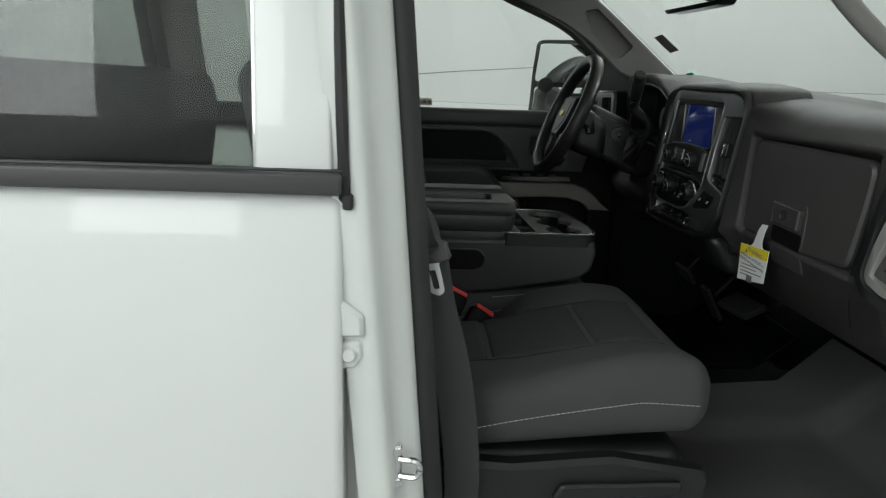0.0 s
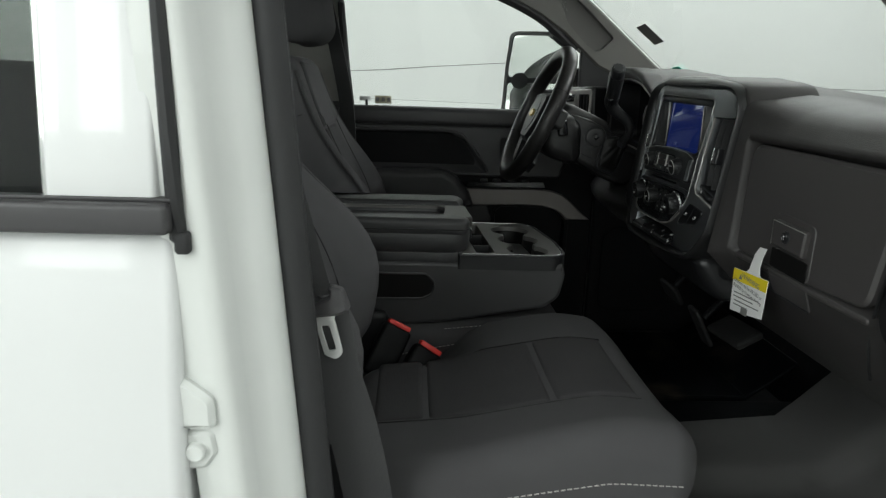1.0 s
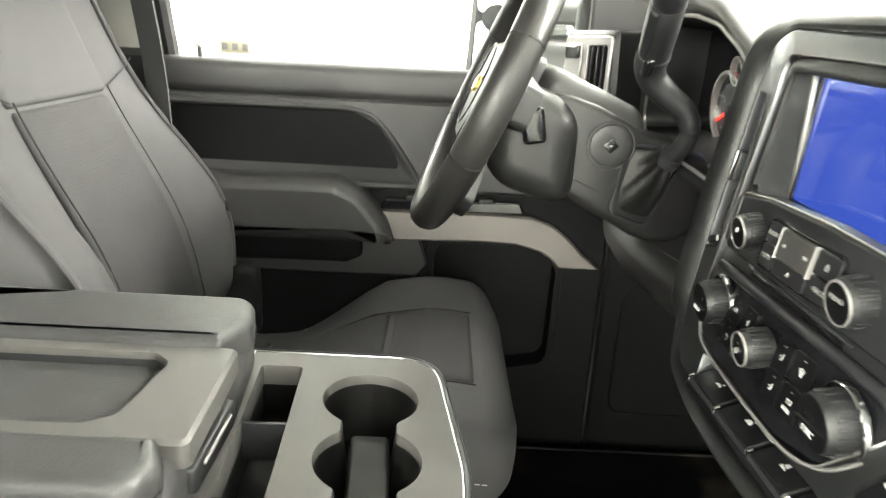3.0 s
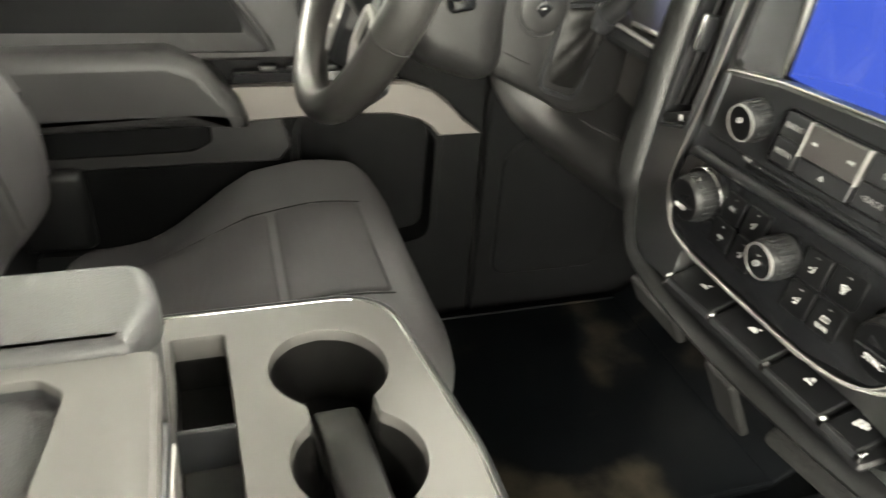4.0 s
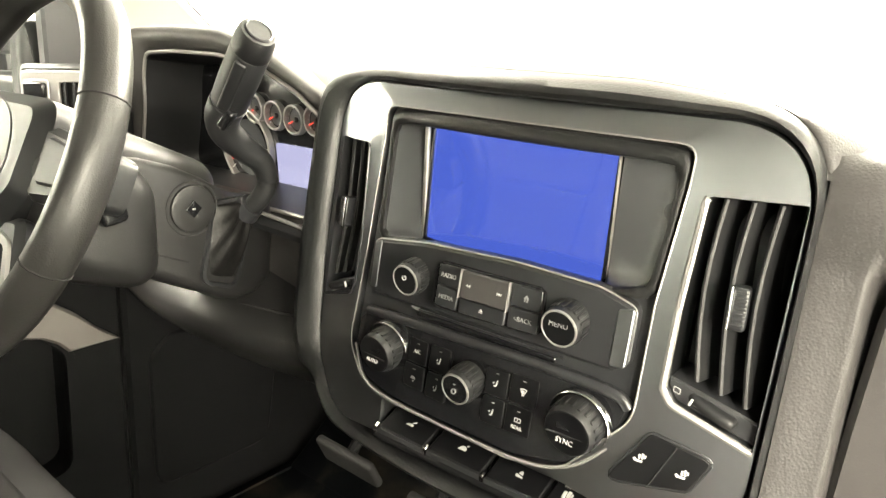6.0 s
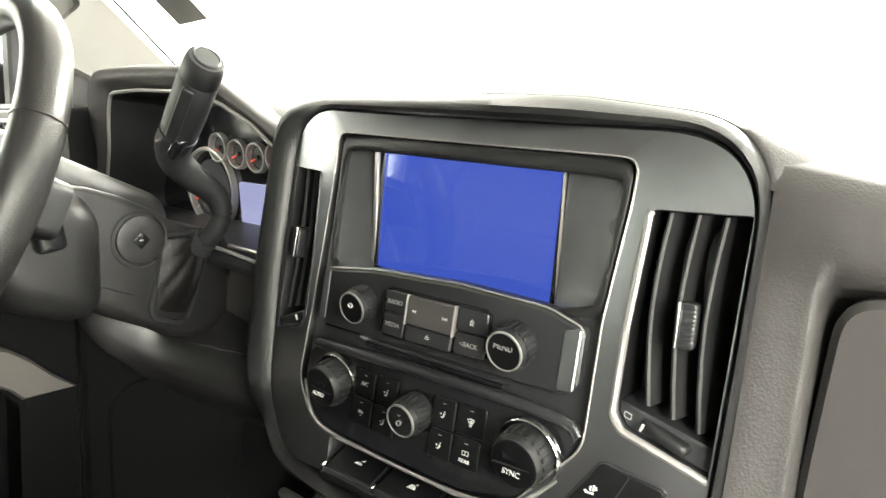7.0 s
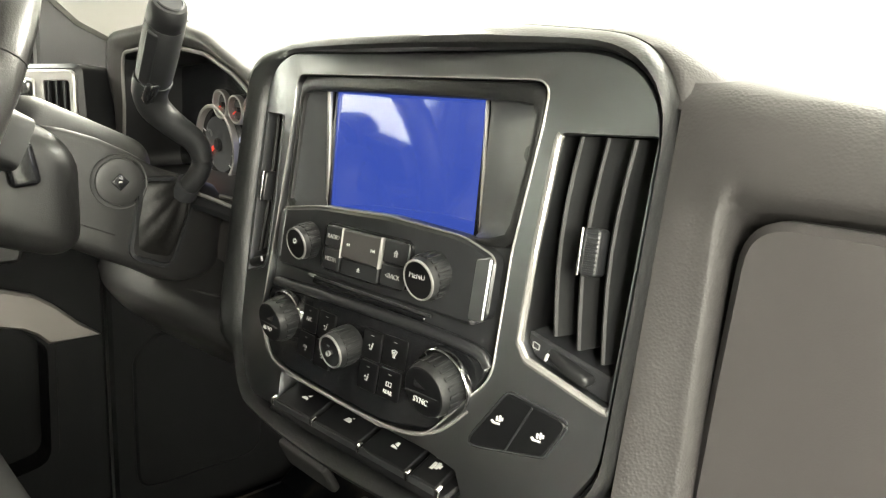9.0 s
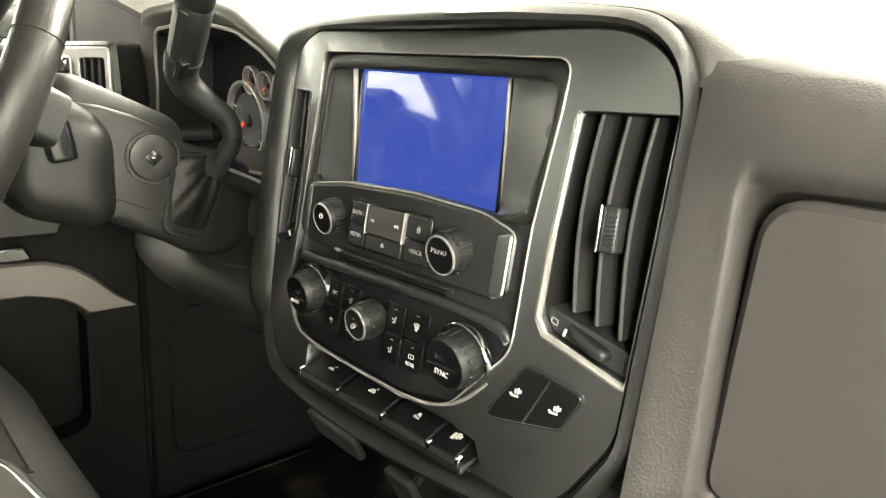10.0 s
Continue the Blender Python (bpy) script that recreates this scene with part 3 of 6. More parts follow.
# ---- driver's door ----
ddoor = thing("driver_door", "closed driver door with black lining and silver trim", "car door", (-0.4, 0.8, 0.05))
pocket = rpoly([(-0.30, 0.545), (-0.11, 0.545), (-0.068, 0.50), (-0.072, 0.305), (-0.30, 0.265)], 0.03)
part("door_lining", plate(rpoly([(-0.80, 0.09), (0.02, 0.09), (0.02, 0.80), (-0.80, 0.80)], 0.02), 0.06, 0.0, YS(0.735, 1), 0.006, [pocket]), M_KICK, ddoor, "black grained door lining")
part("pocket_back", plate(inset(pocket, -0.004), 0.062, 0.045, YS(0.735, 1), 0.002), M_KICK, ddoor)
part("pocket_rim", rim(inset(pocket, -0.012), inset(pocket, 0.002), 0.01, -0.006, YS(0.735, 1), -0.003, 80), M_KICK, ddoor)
part("belt_rail", rbox((-0.39, 0.745, 0.822), (0.82, 0.07, 0.058), 0.018, 4, (6, 1, 1)), M_DOOR, ddoor, "soft grained black belt rail")
scoop = rpoly([(-0.79, 0.655), (-0.335, 0.652), (-0.345, 0.675), (-0.405, 0.755), (-0.45, 0.776), (-0.76, 0.776), (-0.79, 0.76)], [0.02, 0.015, 0.03, 0.04, 0.03, 0.02, 0.02], 6)
frame_o = rpoly([(-0.80, 0.640), (-0.27, 0.640), (-0.10, 0.640), (-0.06, 0.796), (-0.40, 0.797), (-0.80, 0.797)], 0.01)
part("upper_panel", plate(frame_o, 0.0, -0.022, YS(0.735, 1), 0.006, [scoop], 0.0), M_DOOR, ddoor, "black upper door lining round a deep scoop")
loops = []
for q in np.linspace(0, 1, 8):
    loops.append([(x, 0.735 - 0.021 + 0.056 * math.sin(q * math.pi / 2) * (0.25 + 0.75 * (z - 0.65) / 0.125), z) for x, z in inset(scoop, -0.001 + 0.034 * q ** 1.5)])
part("scoop_back", join(band(loops), sheet(inset(scoop, 0.033), (), lambda x, z: (x, 0.714 + 0.056 * (0.25 + 0.75 * (z - 0.65) / 0.125), z))), M_DOOR, ddoor, "deep rounded scoop", 60)
part("panel_bead", tube(curve3([(-0.79, 0.713, 0.779), (-0.55, 0.713, 0.780), (-0.45, 0.712, 0.778), (-0.402, 0.712, 0.757), (-0.345, 0.712, 0.680), (-0.333, 0.713, 0.655)], 30), 0.005, 8), M_DOOR, ddoor)
arm = rpoly([(-0.82, 0.545), (-0.46, 0.55), (-0.37, 0.545), (-0.385, 0.590), (-0.43, 0.644), (-0.475, 0.664), (-0.82, 0.660)], [0.01, 0.01, 0.01, 0.03, 0.04, 0.03, 0.01])
RND = lambda r, h: [(r * (1 - math.cos(a)), h - r * (1 - math.sin(a))) for a in np.linspace(0, math.pi / 2, 7)]
part("armrest", pillow(arm, [(0.0, 0.0)] + RND(0.024, 0.060), YS(0.735, -1)), M_DOOR, ddoor, "padded black armrest", 60)
# raised plate; its near-black stands for the shade inside the pull recess
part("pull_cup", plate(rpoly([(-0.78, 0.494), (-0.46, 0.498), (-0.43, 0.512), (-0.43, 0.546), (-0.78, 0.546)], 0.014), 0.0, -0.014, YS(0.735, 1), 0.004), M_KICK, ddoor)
part("lower_pad", plate(rpoly([(-0.80, 0.474), (-0.33, 0.474), (-0.31, 0.50), (-0.33, 0.562), (-0.80, 0.562)], 0.012), 0.0, -0.010, YS(0.735, 1), 0.004), M_DOOR, ddoor)
tr_up = [(-0.415, 0.603), (-0.30, 0.604), (-0.20, 0.606), (-0.125, 0.602), (-0.085, 0.588), (-0.055, 0.565), (-0.025, 0.535), (0.006, 0.510)]
tr_dn = [(-0.070, 0.508), (-0.085, 0.525), (-0.105, 0.538), (-0.15, 0.550), (-0.22, 0.552), (-0.375, 0.547)]
part("silver_trim", plate(tr_up + tr_dn, 0.0, -0.016, YS(0.728, 1), 0.004), M_DOORTRIM, ddoor, "satin silver trim strip")
part("switch_panel", plate(rpoly([(-0.40, 0.606), (-0.14, 0.608), (-0.15, 0.628), (-0.39, 0.625)], 0.005), 0.0, -0.02, YS(0.728, 1), 0.003), M_GLOSS, ddoor)
for sx in (-0.34, -0.30, -0.25, -0.21):
    part("window_switch", rbox((sx, 0.716, 0.629), (0.024, 0.016, 0.010), 0.003, 2), M_PLAST, ddoor)
part("door_handle", plate(rpoly([(-0.295, 0.70), (-0.25, 0.70), (-0.245, 0.755), (-0.265, 0.768), (-0.295, 0.765)], 0.012), 0.0, -0.012, YS(0.712, 1), 0.004), M_PLAST, ddoor)
part("lock_pin", lathe([(0.004, 0), (0.004, 0.016), (0.003, 0.019), (0.001, 0.02)], 10, pose(-0.715, 0.742, 0.848)), M_PLAST, ddoor)
dg = part("window_glass", bent(rbox((-0.43, 0.785, 1.05), (0.76, 0.005, 0.46), 0.001, 1, (1, 1, 6)), lambda x, y, z: (x + 0.5 * max(0, x + 0.25) * max(0, z - 0.9) * -2.2, y - 0.10 * max(0, z - 0.82), z)), M_GLASS, ddoor, "clear side window")
dg.visible_shadow = False
part("outer_skin", rbox((-0.40, 0.87, 0.43), (0.84, 0.05, 0.76), 0.015, 2), M_PAINT, ddoor)

glass_note = thing("window_sticker", "two small paper stickers low on the side window", "sticker", (-0.66, 0.78, 0.87))
part("paper_label", rbox((-0.665, 0.779, 0.868), (0.052, 0.001, 0.024), 0.0004, 1), M_BEIGE, glass_note)
part("paper_label", rbox((-0.722, 0.779, 0.870), (0.034, 0.001, 0.014), 0.0004, 1), M_TAG, glass_note)
for k in range(3):
    part("print_bar", rbox((-0.683 + 0.018 * k, 0.778, 0.868), (0.010, 0.001, 0.012), 0.0002, 1), M_INK, glass_note)

part("mirror_sail", plate(rpoly([(-0.053, 0.845), (0.21, 0.845), (0.21, 0.985), (0.06, 0.985), (0.01, 1.01), (-0.035, 1.055), (-0.053, 1.055)], 0.006), 0.03, 0.008, YS(0.735, 1), 0.004), M_DOOR, ddoor, "black corner panel by the mirror")

# ---- driver's side door mirror ----
dm = thing("door_mirror", "tall black trailer-tow door mirror outside the window", "mirror", (-0.13, 1.0, 0.84))
mo = rpoly([(-0.272, 0.845), (-0.06, 0.845), (-0.035, 0.90), (-0.045, 1.06), (-0.075, 1.10), (-0.268, 1.098)], 0.025)
MX = lambda a, z, d: (a - 0.25 * d, 1.06 - d, z)
part("housing", plate(mo, -0.09, 0.02, MX, 0.012), M_PLAST, dm, "black grained mirror housing")
part("main_mirror", plate(rpoly([(-0.257, 0.945), (-0.075, 0.945), (-0.070, 1.085), (-0.252, 1.085)], 0.015), 0.018, 0.0225, MX, 0.001), M_MIRROR, dm)
part("wide_mirror", plate(rpoly([(-0.257, 0.862), (-0.075, 0.862), (-0.073, 0.928), (-0.256, 0.928)], 0.012), 0.018, 0.0225, MX, 0.001), M_MIRROR, dm)
part("mirror_arm", tube([(-0.02, 0.84, 0.955), (-0.09, 0.93, 0.955), (-0.14, 1.02, 0.955)], 0.026, 10), M_PLAST, dm)
part("mirror_arm", tube([(-0.02, 0.84, 0.885), (-0.09, 0.93, 0.885), (-0.14, 1.02, 0.885)], 0.022, 10), M_PLAST, dm)
part("arm_foot", rbox((-0.03, 0.83, 0.92), (0.09, 0.08, 0.13), 0.02, 3), M_PLAST, dm)
part("pivot", lathe([(0.026, 0), (0.026, 0.02), (0.018, 0.024), (0.004, 0.025)], 20, pose(-0.225, 1.045, 0.935, 90, 0, 0)), M_PLAST, dm)

# ---- driver's side rear door, seen behind the seats ----
rd2 = thing("rear_side_door", "rear driver-side door lining with chrome handle and pale armrest", "car door", (-1.4, 0.8, 0.05))
part("door_lining", plate(rpoly([(-1.80, 0.14), (-1.0, 0.14), (-1.0, 0.84), (-1.80, 0.84)], 0.02), 0.06, 0.0, YS(0.74, 1), 0.006), M_PLAST, rd2)
part("belt_rail", rbox((-1.40, 0.75, 0.832), (0.80, 0.06, 0.05), 0.015, 3), M_DOOR, rd2)
part("handle_bezel", plate(rpoly([(-1.285, 0.675), (-1.11, 0.675), (-1.11, 0.812), (-1.285, 0.812)], 0.025), 0.0, -0.016, YS(0.74, 1), 0.005), M_PLAST, rd2)
part("handle_cup", plate(rpoly([(-1.262, 0.695), (-1.13, 0.695), (-1.13, 0.792), (-1.262, 0.792)], 0.02), -0.010, -0.018, YS(0.74, 1), 0.003), M_GLOSS, rd2)
part("chrome_handle", rbox((-1.19, 0.716, 0.727), (0.125, 0.014, 0.018), 0.006, 3), M_CHROME, rd2, "chrome door pull")
part("armrest", rbox((-1.36, 0.715, 0.585), (0.60, 0.07, 0.055), 0.02, 3), M_LIGHTTRIM, rd2, "pale grey armrest")
part("switch_strip", rbox((-1.10, 0.715, 0.622), (0.14, 0.06, 0.014), 0.005, 2), M_GLOSS, rd2)
gl = part("window_glass", bent(rbox((-1.40, 0.79, 1.08), (0.76, 0.005, 0.48), 0.001, 1, (1, 1, 6)), lambda x, y, z: (x, y - 0.10 * max(0, z - 0.82), z)), M_TINT, rd2)
gl.visible_shadow = False
part("outer_skin", rbox((-1.40, 0.87, 0.43), (0.80, 0.05, 0.76), 0.015, 2), M_PAINT, rd2)

# rear bench
bench = thing("rear_bench", "dark cloth rear bench seat", "seat", (-1.5, 0, 0.12))
part("seat_cushion", rbox((-1.45, 0, 0.34), (0.48, 1.34, 0.20), 0.06, 4, (2, 4, 1)), M_FABRIC, bench)
part("backrest", moved(rbox((0, 0, 0), (0.13, 1.34, 0.60), 0.05, 4, (1, 4, 2)), pose(-1.69, 0, 0.66, 0, -8, 0)), M_FABRIC, bench)

# ---- dashboard ----
dash = thing("dashboard", "black grained dashboard with satin grey centre panel", "dashboard", (0.2, 0, 0.12))


def lerp(y, table):
    xs, vs = zip(*table)
    return float(np.interp(y, xs, vs))


CREST = [(-0.80, 0.895), (-0.66, 0.904), (-0.45, 0.906), (-0.36, 0.911), (-0.31, 0.915), (-0.27, 0.919), (-0.24, 0.923), (-0.2226, 0.926), (-0.20, 0.931), (-0.17, 0.937), (-0.13, 0.944), (-0.08, 0.949), (0.0, 0.952), (0.15, 0.950), (0.21, 0.947), (0.26, 0.946), (0.33, 0.957), (0.40, 0.972), (0.47, 0.983), (0.53, 0.982), (0.60, 0.958), (0.66, 0.945), (0.80, 0.940)]
rows = []
ease = lambda q: (lambda w: w * w * (3 - 2 * w))(min(1, max(0, q)))
pad_ys = sorted(list(np.linspace(-0.79, -0.27, 53)) + list(np.linspace(-0.266, -0.226, 16)) + [-0.2235, -0.2225, -0.221, -0.218] + list(np.linspace(-0.21, 0.79, 101)))
for y in pad_ys:
    c = lerp(y, CREST)
    u = min(1, abs(y) / 0.735)
    base = 0.315 + 0.11 * (1 - u * u)
    end = 0.9 * max(0, abs(y) - 0.70)
    cav = 0.014 + 0.036 * ease((-0.2545 - y) / 0.0085) * min(1, max(0, (y + 0.668) / 0.02))
    near = ease((y + 0.264) / 0.046) if y < -0.2226 else 0.0      # the pad comes forward to meet the centre panel
    nearu = ease((y + 0.36) / 0.135) * ease((-0.12 - y) / 0.05)
    behind = 0.05 if -0.2226 < y < 0.215 else 0.0                 # and runs back under it
    pas = [(base, c - 0.03), (0.27, c - 0.012), (0.19, c - 0.003), (0.13, c), (0.092, c - 0.004), (0.060, c - 0.014), (0.038, c - 0.030), (0.024, c - 0.048), (0.018, 0.5 * (c - 0.048) + 0.424), (0.018, 0.848), (cav, 0.838), (cav - 0.004, 0.70), (cav - 0.006, 0.655), (0.022 - 0.4 * (0.05 - cav), 0.648), (0.022, 0.635), (0.05, 0.57), (0.10, 0.50), (0.20, 0.46), (0.50, 0.44)]
    drv = [(base, c - 0.03), (0.27, c - 0.012), (0.20, c - 0.003), (0.17, c - 0.004), (0.155, c - 0.01), (0.145, c - 0.02), (0.14, c - 0.03), (0.14, 0.88), (0.14, 0.84), (0.14, 0.80), (0.13, 0.77), (0.06, 0.755), (0.035, 0.74), (0.028, 0.71), (0.03, 0.66), (0.06, 0.60), (0.12, 0.55), (0.22, 0.52), (0.50, 0.50)]
    q = min(1, max(0, (y - 0.20) / 0.05))
    row = []
    for a, b in zip(pas, drv):
        x, z = (1 - q) * a[0] + q * b[0], (1 - q) * a[1] + q * b[1]
        flush = 0.0225 - 0.15 * (0.91 - z)
        low = ease((z - 0.57) / 0.06) * ease((0.095 - a[0]) / 0.05)
        up = ease((z - 0.835) / 0.02)
        x = x + ((1 - up) * near + up * nearu) * low * (min(x, flush) - x) + behind * (a[0] < 0.03) * (a[1] > 0.60)
        row.append((x + end, y, z))
    rows.append(row)
part("dash_pad", band(rows, closed=False), M_DASH, dash, "soft grained black dash top", 80)
for sy in (-0.795, 0.795):
    part("dash_end", rbox((0.30, sy, 0.70), (0.36, 0.02, 0.46), 0.01, 1), M_PLAST, dash)

# glove box
GX = lambda y, z, d: (0.036 - d - 0.05 * (0.84 - z) * 0.3, y, z)
glove = part("glove_door", plate(rpoly([(-0.266, 0.840), (-0.652, 0.834), (-0.640, 0.75), (-0.622, 0.655), (-0.52, 0.648), (-0.256, 0.648), (-0.260, 0.74)], [0.03, 0.03, 0.1, 0.03, 0.02, 0.02, 0.1], 8), 0.0, 0.014, GX, 0.005), M_GLOVE, dash, "smooth black glove box door")
part("latch_surround", plate(rpoly([(-0.378, 0.742), (-0.492, 0.738), (-0.492, 0.648), (-0.372, 0.648)], 0.016), 0.012, 0.0155, GX, 0.002), M_GLOVE, glove)
part("latch_paddle", plate(rpoly([(-0.386, 0.731), (-0.480, 0.727), (-0.478, 0.686), (-0.388, 0.690)], 0.006), 0.014, 0.024, GX, 0.003), M_GLOVE, glove)
part("lock_cylinder", lathe([(0.0105, 0), (0.0105, 0.004), (0.0085, 0.0055), (0.0075, 0.004), (0.002, 0.004)], 24, pose(0.012, -0.431, 0.709, 0, -90, 0)), M_SATIN, glove)
part("key_slot", rbox((0.0065, -0.431, 0.709), (0.002, 0.002, 0.008), 0.0006, 1), M_CHROME, glove)
# no hollow is cut here; a black plate gives the gap's shade
part("latch_recess", plate(rpoly([(-0.380, 0.685), (-0.486, 0.681), (-0.486, 0.649), (-0.380, 0.652)], 0.006), 0.010, 0.0160, GX, 0.001), M_WELL, glove, "finger gap drawn as a black plate for its shade")
part("paddle_edge", tube([GX(y, z, 0.0235) for y, z in ((-0.3885, 0.690), (-0.3870, 0.729), (-0.479, 0.725))], 0.0010, 6), M_LSILVER, glove)
part("lower_lip", rbox((0.030, -0.43, 0.641), (0.020, 0.40, 0.012), 0.005, 3, (1, 10, 1)), M_GLOVE, dash)
PX = lambda y, z, d: (0.0225 + 0.42 * max(0.0, 0.637 - z) - d, y, z)
pull = part("lower_lip_pull", plate(rpoly([(-0.372, 0.646), (-0.490, 0.642), (-0.484, 0.604), (-0.378, 0.606)], [0.004, 0.004, 0.010, 0.012], 5), -0.02, 0.0035, PX, 0.002), M_GLOVE, dash, "finger scoop below the latch")
part("pull_edge", tube([PX(y, z, 0.0035) for y, z in ((-0.374, 0.644), (-0.377, 0.610), (-0.386, 0.6055), (-0.480, 0.604))], 0.0016, 6), M_SATIN, pull)
part("trim_seam", tube(curve3([(0.020, -0.668, 0.835), (0.022, -0.655, 0.75), (0.024, -0.635, 0.66), (0.035, -0.62, 0.60), (0.06, -0.60, 0.55)], 20), 0.0025, 6), M_PLAST, dash)
# vent at the passenger's end
VX = lambda y, z, d: (0.006 - d + 0.5 * max(0, -y - 0.70), y, z)
vo = rpoly([(-0.712, 0.838), (-0.800, 0.830), (-0.800, 0.63), (-0.722, 0.618), (-0.668, 0.655)], [0.03, 0.03, 0.03, 0.05, 0.04], 6)
endvent = part("end_vent", rim(vo, inset(vo, 0.016), -0.03, 0.006, VX, 0.003, 64), M_PLAST, dash)
part("vent_bezel", rim(inset(vo, 0.017), inset(vo, 0.030), -0.03, 0.002, VX, 0.002, 64), M_LSILVER, endvent)
for k in range(5):
    part("vent_slat", moved(rbox((0, 0, 0), (0.022, 0.10, 0.003), 0.001, 1), pose(0.030, -0.750, 0.675 + 0.028 * k, 0, 20, 0)), M_PLAST, endvent)
part("vent_back", plate(inset(vo, 0.018), -0.034, -0.026, VX, 0.002), M_GLOSS, endvent)

# centre stack
BOX2 = lambda a, b: [(-a, -b), (a, -b), (a, b), (-a, b)]


def S(y, z, d):
    return (-0.012 - 0.15 * (0.91 - z) + 0.65 * y * y + 14 * max(0, z - 0.915) ** 2 - d, y, z)


ROLL = rpoly([(0.254, 0.956), (-0.09, 0.951), (-0.2235, 0.937), (-0.2235, 0.80), (-0.2225, 0.67), (-0.188, 0.605), (0.172, 0.598), (0.256, 0.66), (0.262, 0.76)], [0.070, 0.3, 0.068, 0.05, 0.045, 0.05, 0.06, 0.07, 0.07], 10)
TRIM = rpoly([(0.216, 0.937), (-0.2190, 0.929), (-0.2190, 0.80), (-0.2180, 0.68), (-0.185, 0.620), (0.165, 0.614), (0.207, 0.662), (0.2165, 0.76)], [0.055, 0.063, 0.05, 0.045, 0.045, 0.05, 0.06, 0.07], 10)
MID = (-0.01, 0.775)
part("stack_surround", rim(ROLL, TRIM, -0.075, -0.001, lambda y, z, d: S(y, z, d + 0.013 * ease((y - 0.205) / 0.03) * (d > -0.05)), 0.003, 160, MID, 0.010), M_ROLL, dash, "rolled black surround of the centre panel")
# the soft pad rolls over the surround's upper edge and its outer corner
lip_at = [p for p in star(ROLL, 240, MID) if p[1] > 0.862 and p[0] < 0.20]
lip_at.sort(key=lambda p: math.atan2(p[1] - MID[1], p[0] - MID[0]))
lip_rows = []
for k, p in enumerate(lip_at):
    a, b = V(lip_at[max(k - 1, 0)]), V(lip_at[min(k + 1, len(lip_at) - 1)])
    t = (b - a) / np.linalg.norm(b - a)
    side = t[1] ** 2
    nrm = V((t[1], -t[0])) * (1 if t[1] * (p[0] - MID[0]) - t[0] * (p[1] - MID[1]) > 0 else -1)
    lip_rows.append([S(*(V(p) + nrm * (o * (0.16 + 0.84 * side))), d) for o, d in ((-0.001, -0.006), (0.002, -0.0045), (0.007, -0.007), (0.013, -0.014), (0.019, -0.026), (0.023, -0.045), (0.025, -0.075), (0.024, -0.120))])
part("pad_edge", band(lip_rows, closed=False), M_DASH, dash, angle=80)
BEZ = rpoly([(0.138, 0.916), (-0.146, 0.911), (-0.145, 0.88), (-0.138, 0.80), (-0.138, 0.716), (-0.094, 0.664), (-0.05, 0.656), (0.08, 0.656), (0.125, 0.662), (0.150, 0.69), (0.142, 0.78), (0.137, 0.88)], [0.012, 0.012, 0.05, 0.05, 0.03, 0.03, 0.03, 0.03, 0.03, 0.03, 0.05, 0.05], 5)
VR = rpoly([(-0.157, 0.879), (-0.2165, 0.880), (-0.2155, 0.714), (-0.160, 0.7345), (-0.1535, 0.744), (-0.1535, 0.80)], [0.006, 0.002, 0.002, 0.008, 0.006, 0.03], 4)
VL = rpoly([(0.160, 0.879), (0.2080, 0.880), (0.2060, 0.720), (0.160, 0.7345), (0.1545, 0.744), (0.1545, 0.80)], [0.006, 0.002, 0.002, 0.008, 0.006, 0.03], 4)
trim_out = inset(TRIM, -0.0003)
LEDGE = rpoly([(0.0925, 0.6545), (-0.098, 0.6535), (-0.122, 0.648), (-0.130, 0.632), (-0.118, 0.626), (0.090, 0.623)], 0.004, 3)
stack = part("centre_panel", plate(trim_out, -0.03, 0.003, S, 0.002, [BEZ, VR, VL, LEDGE], -0.03), M_SILVER, dash, "satin metallic grey centre panel")
part("bezel_line", tube([S(y, z, 0.0035) for y, z in BEZ], 0.0008, 6, True), M_LSILVER, stack)
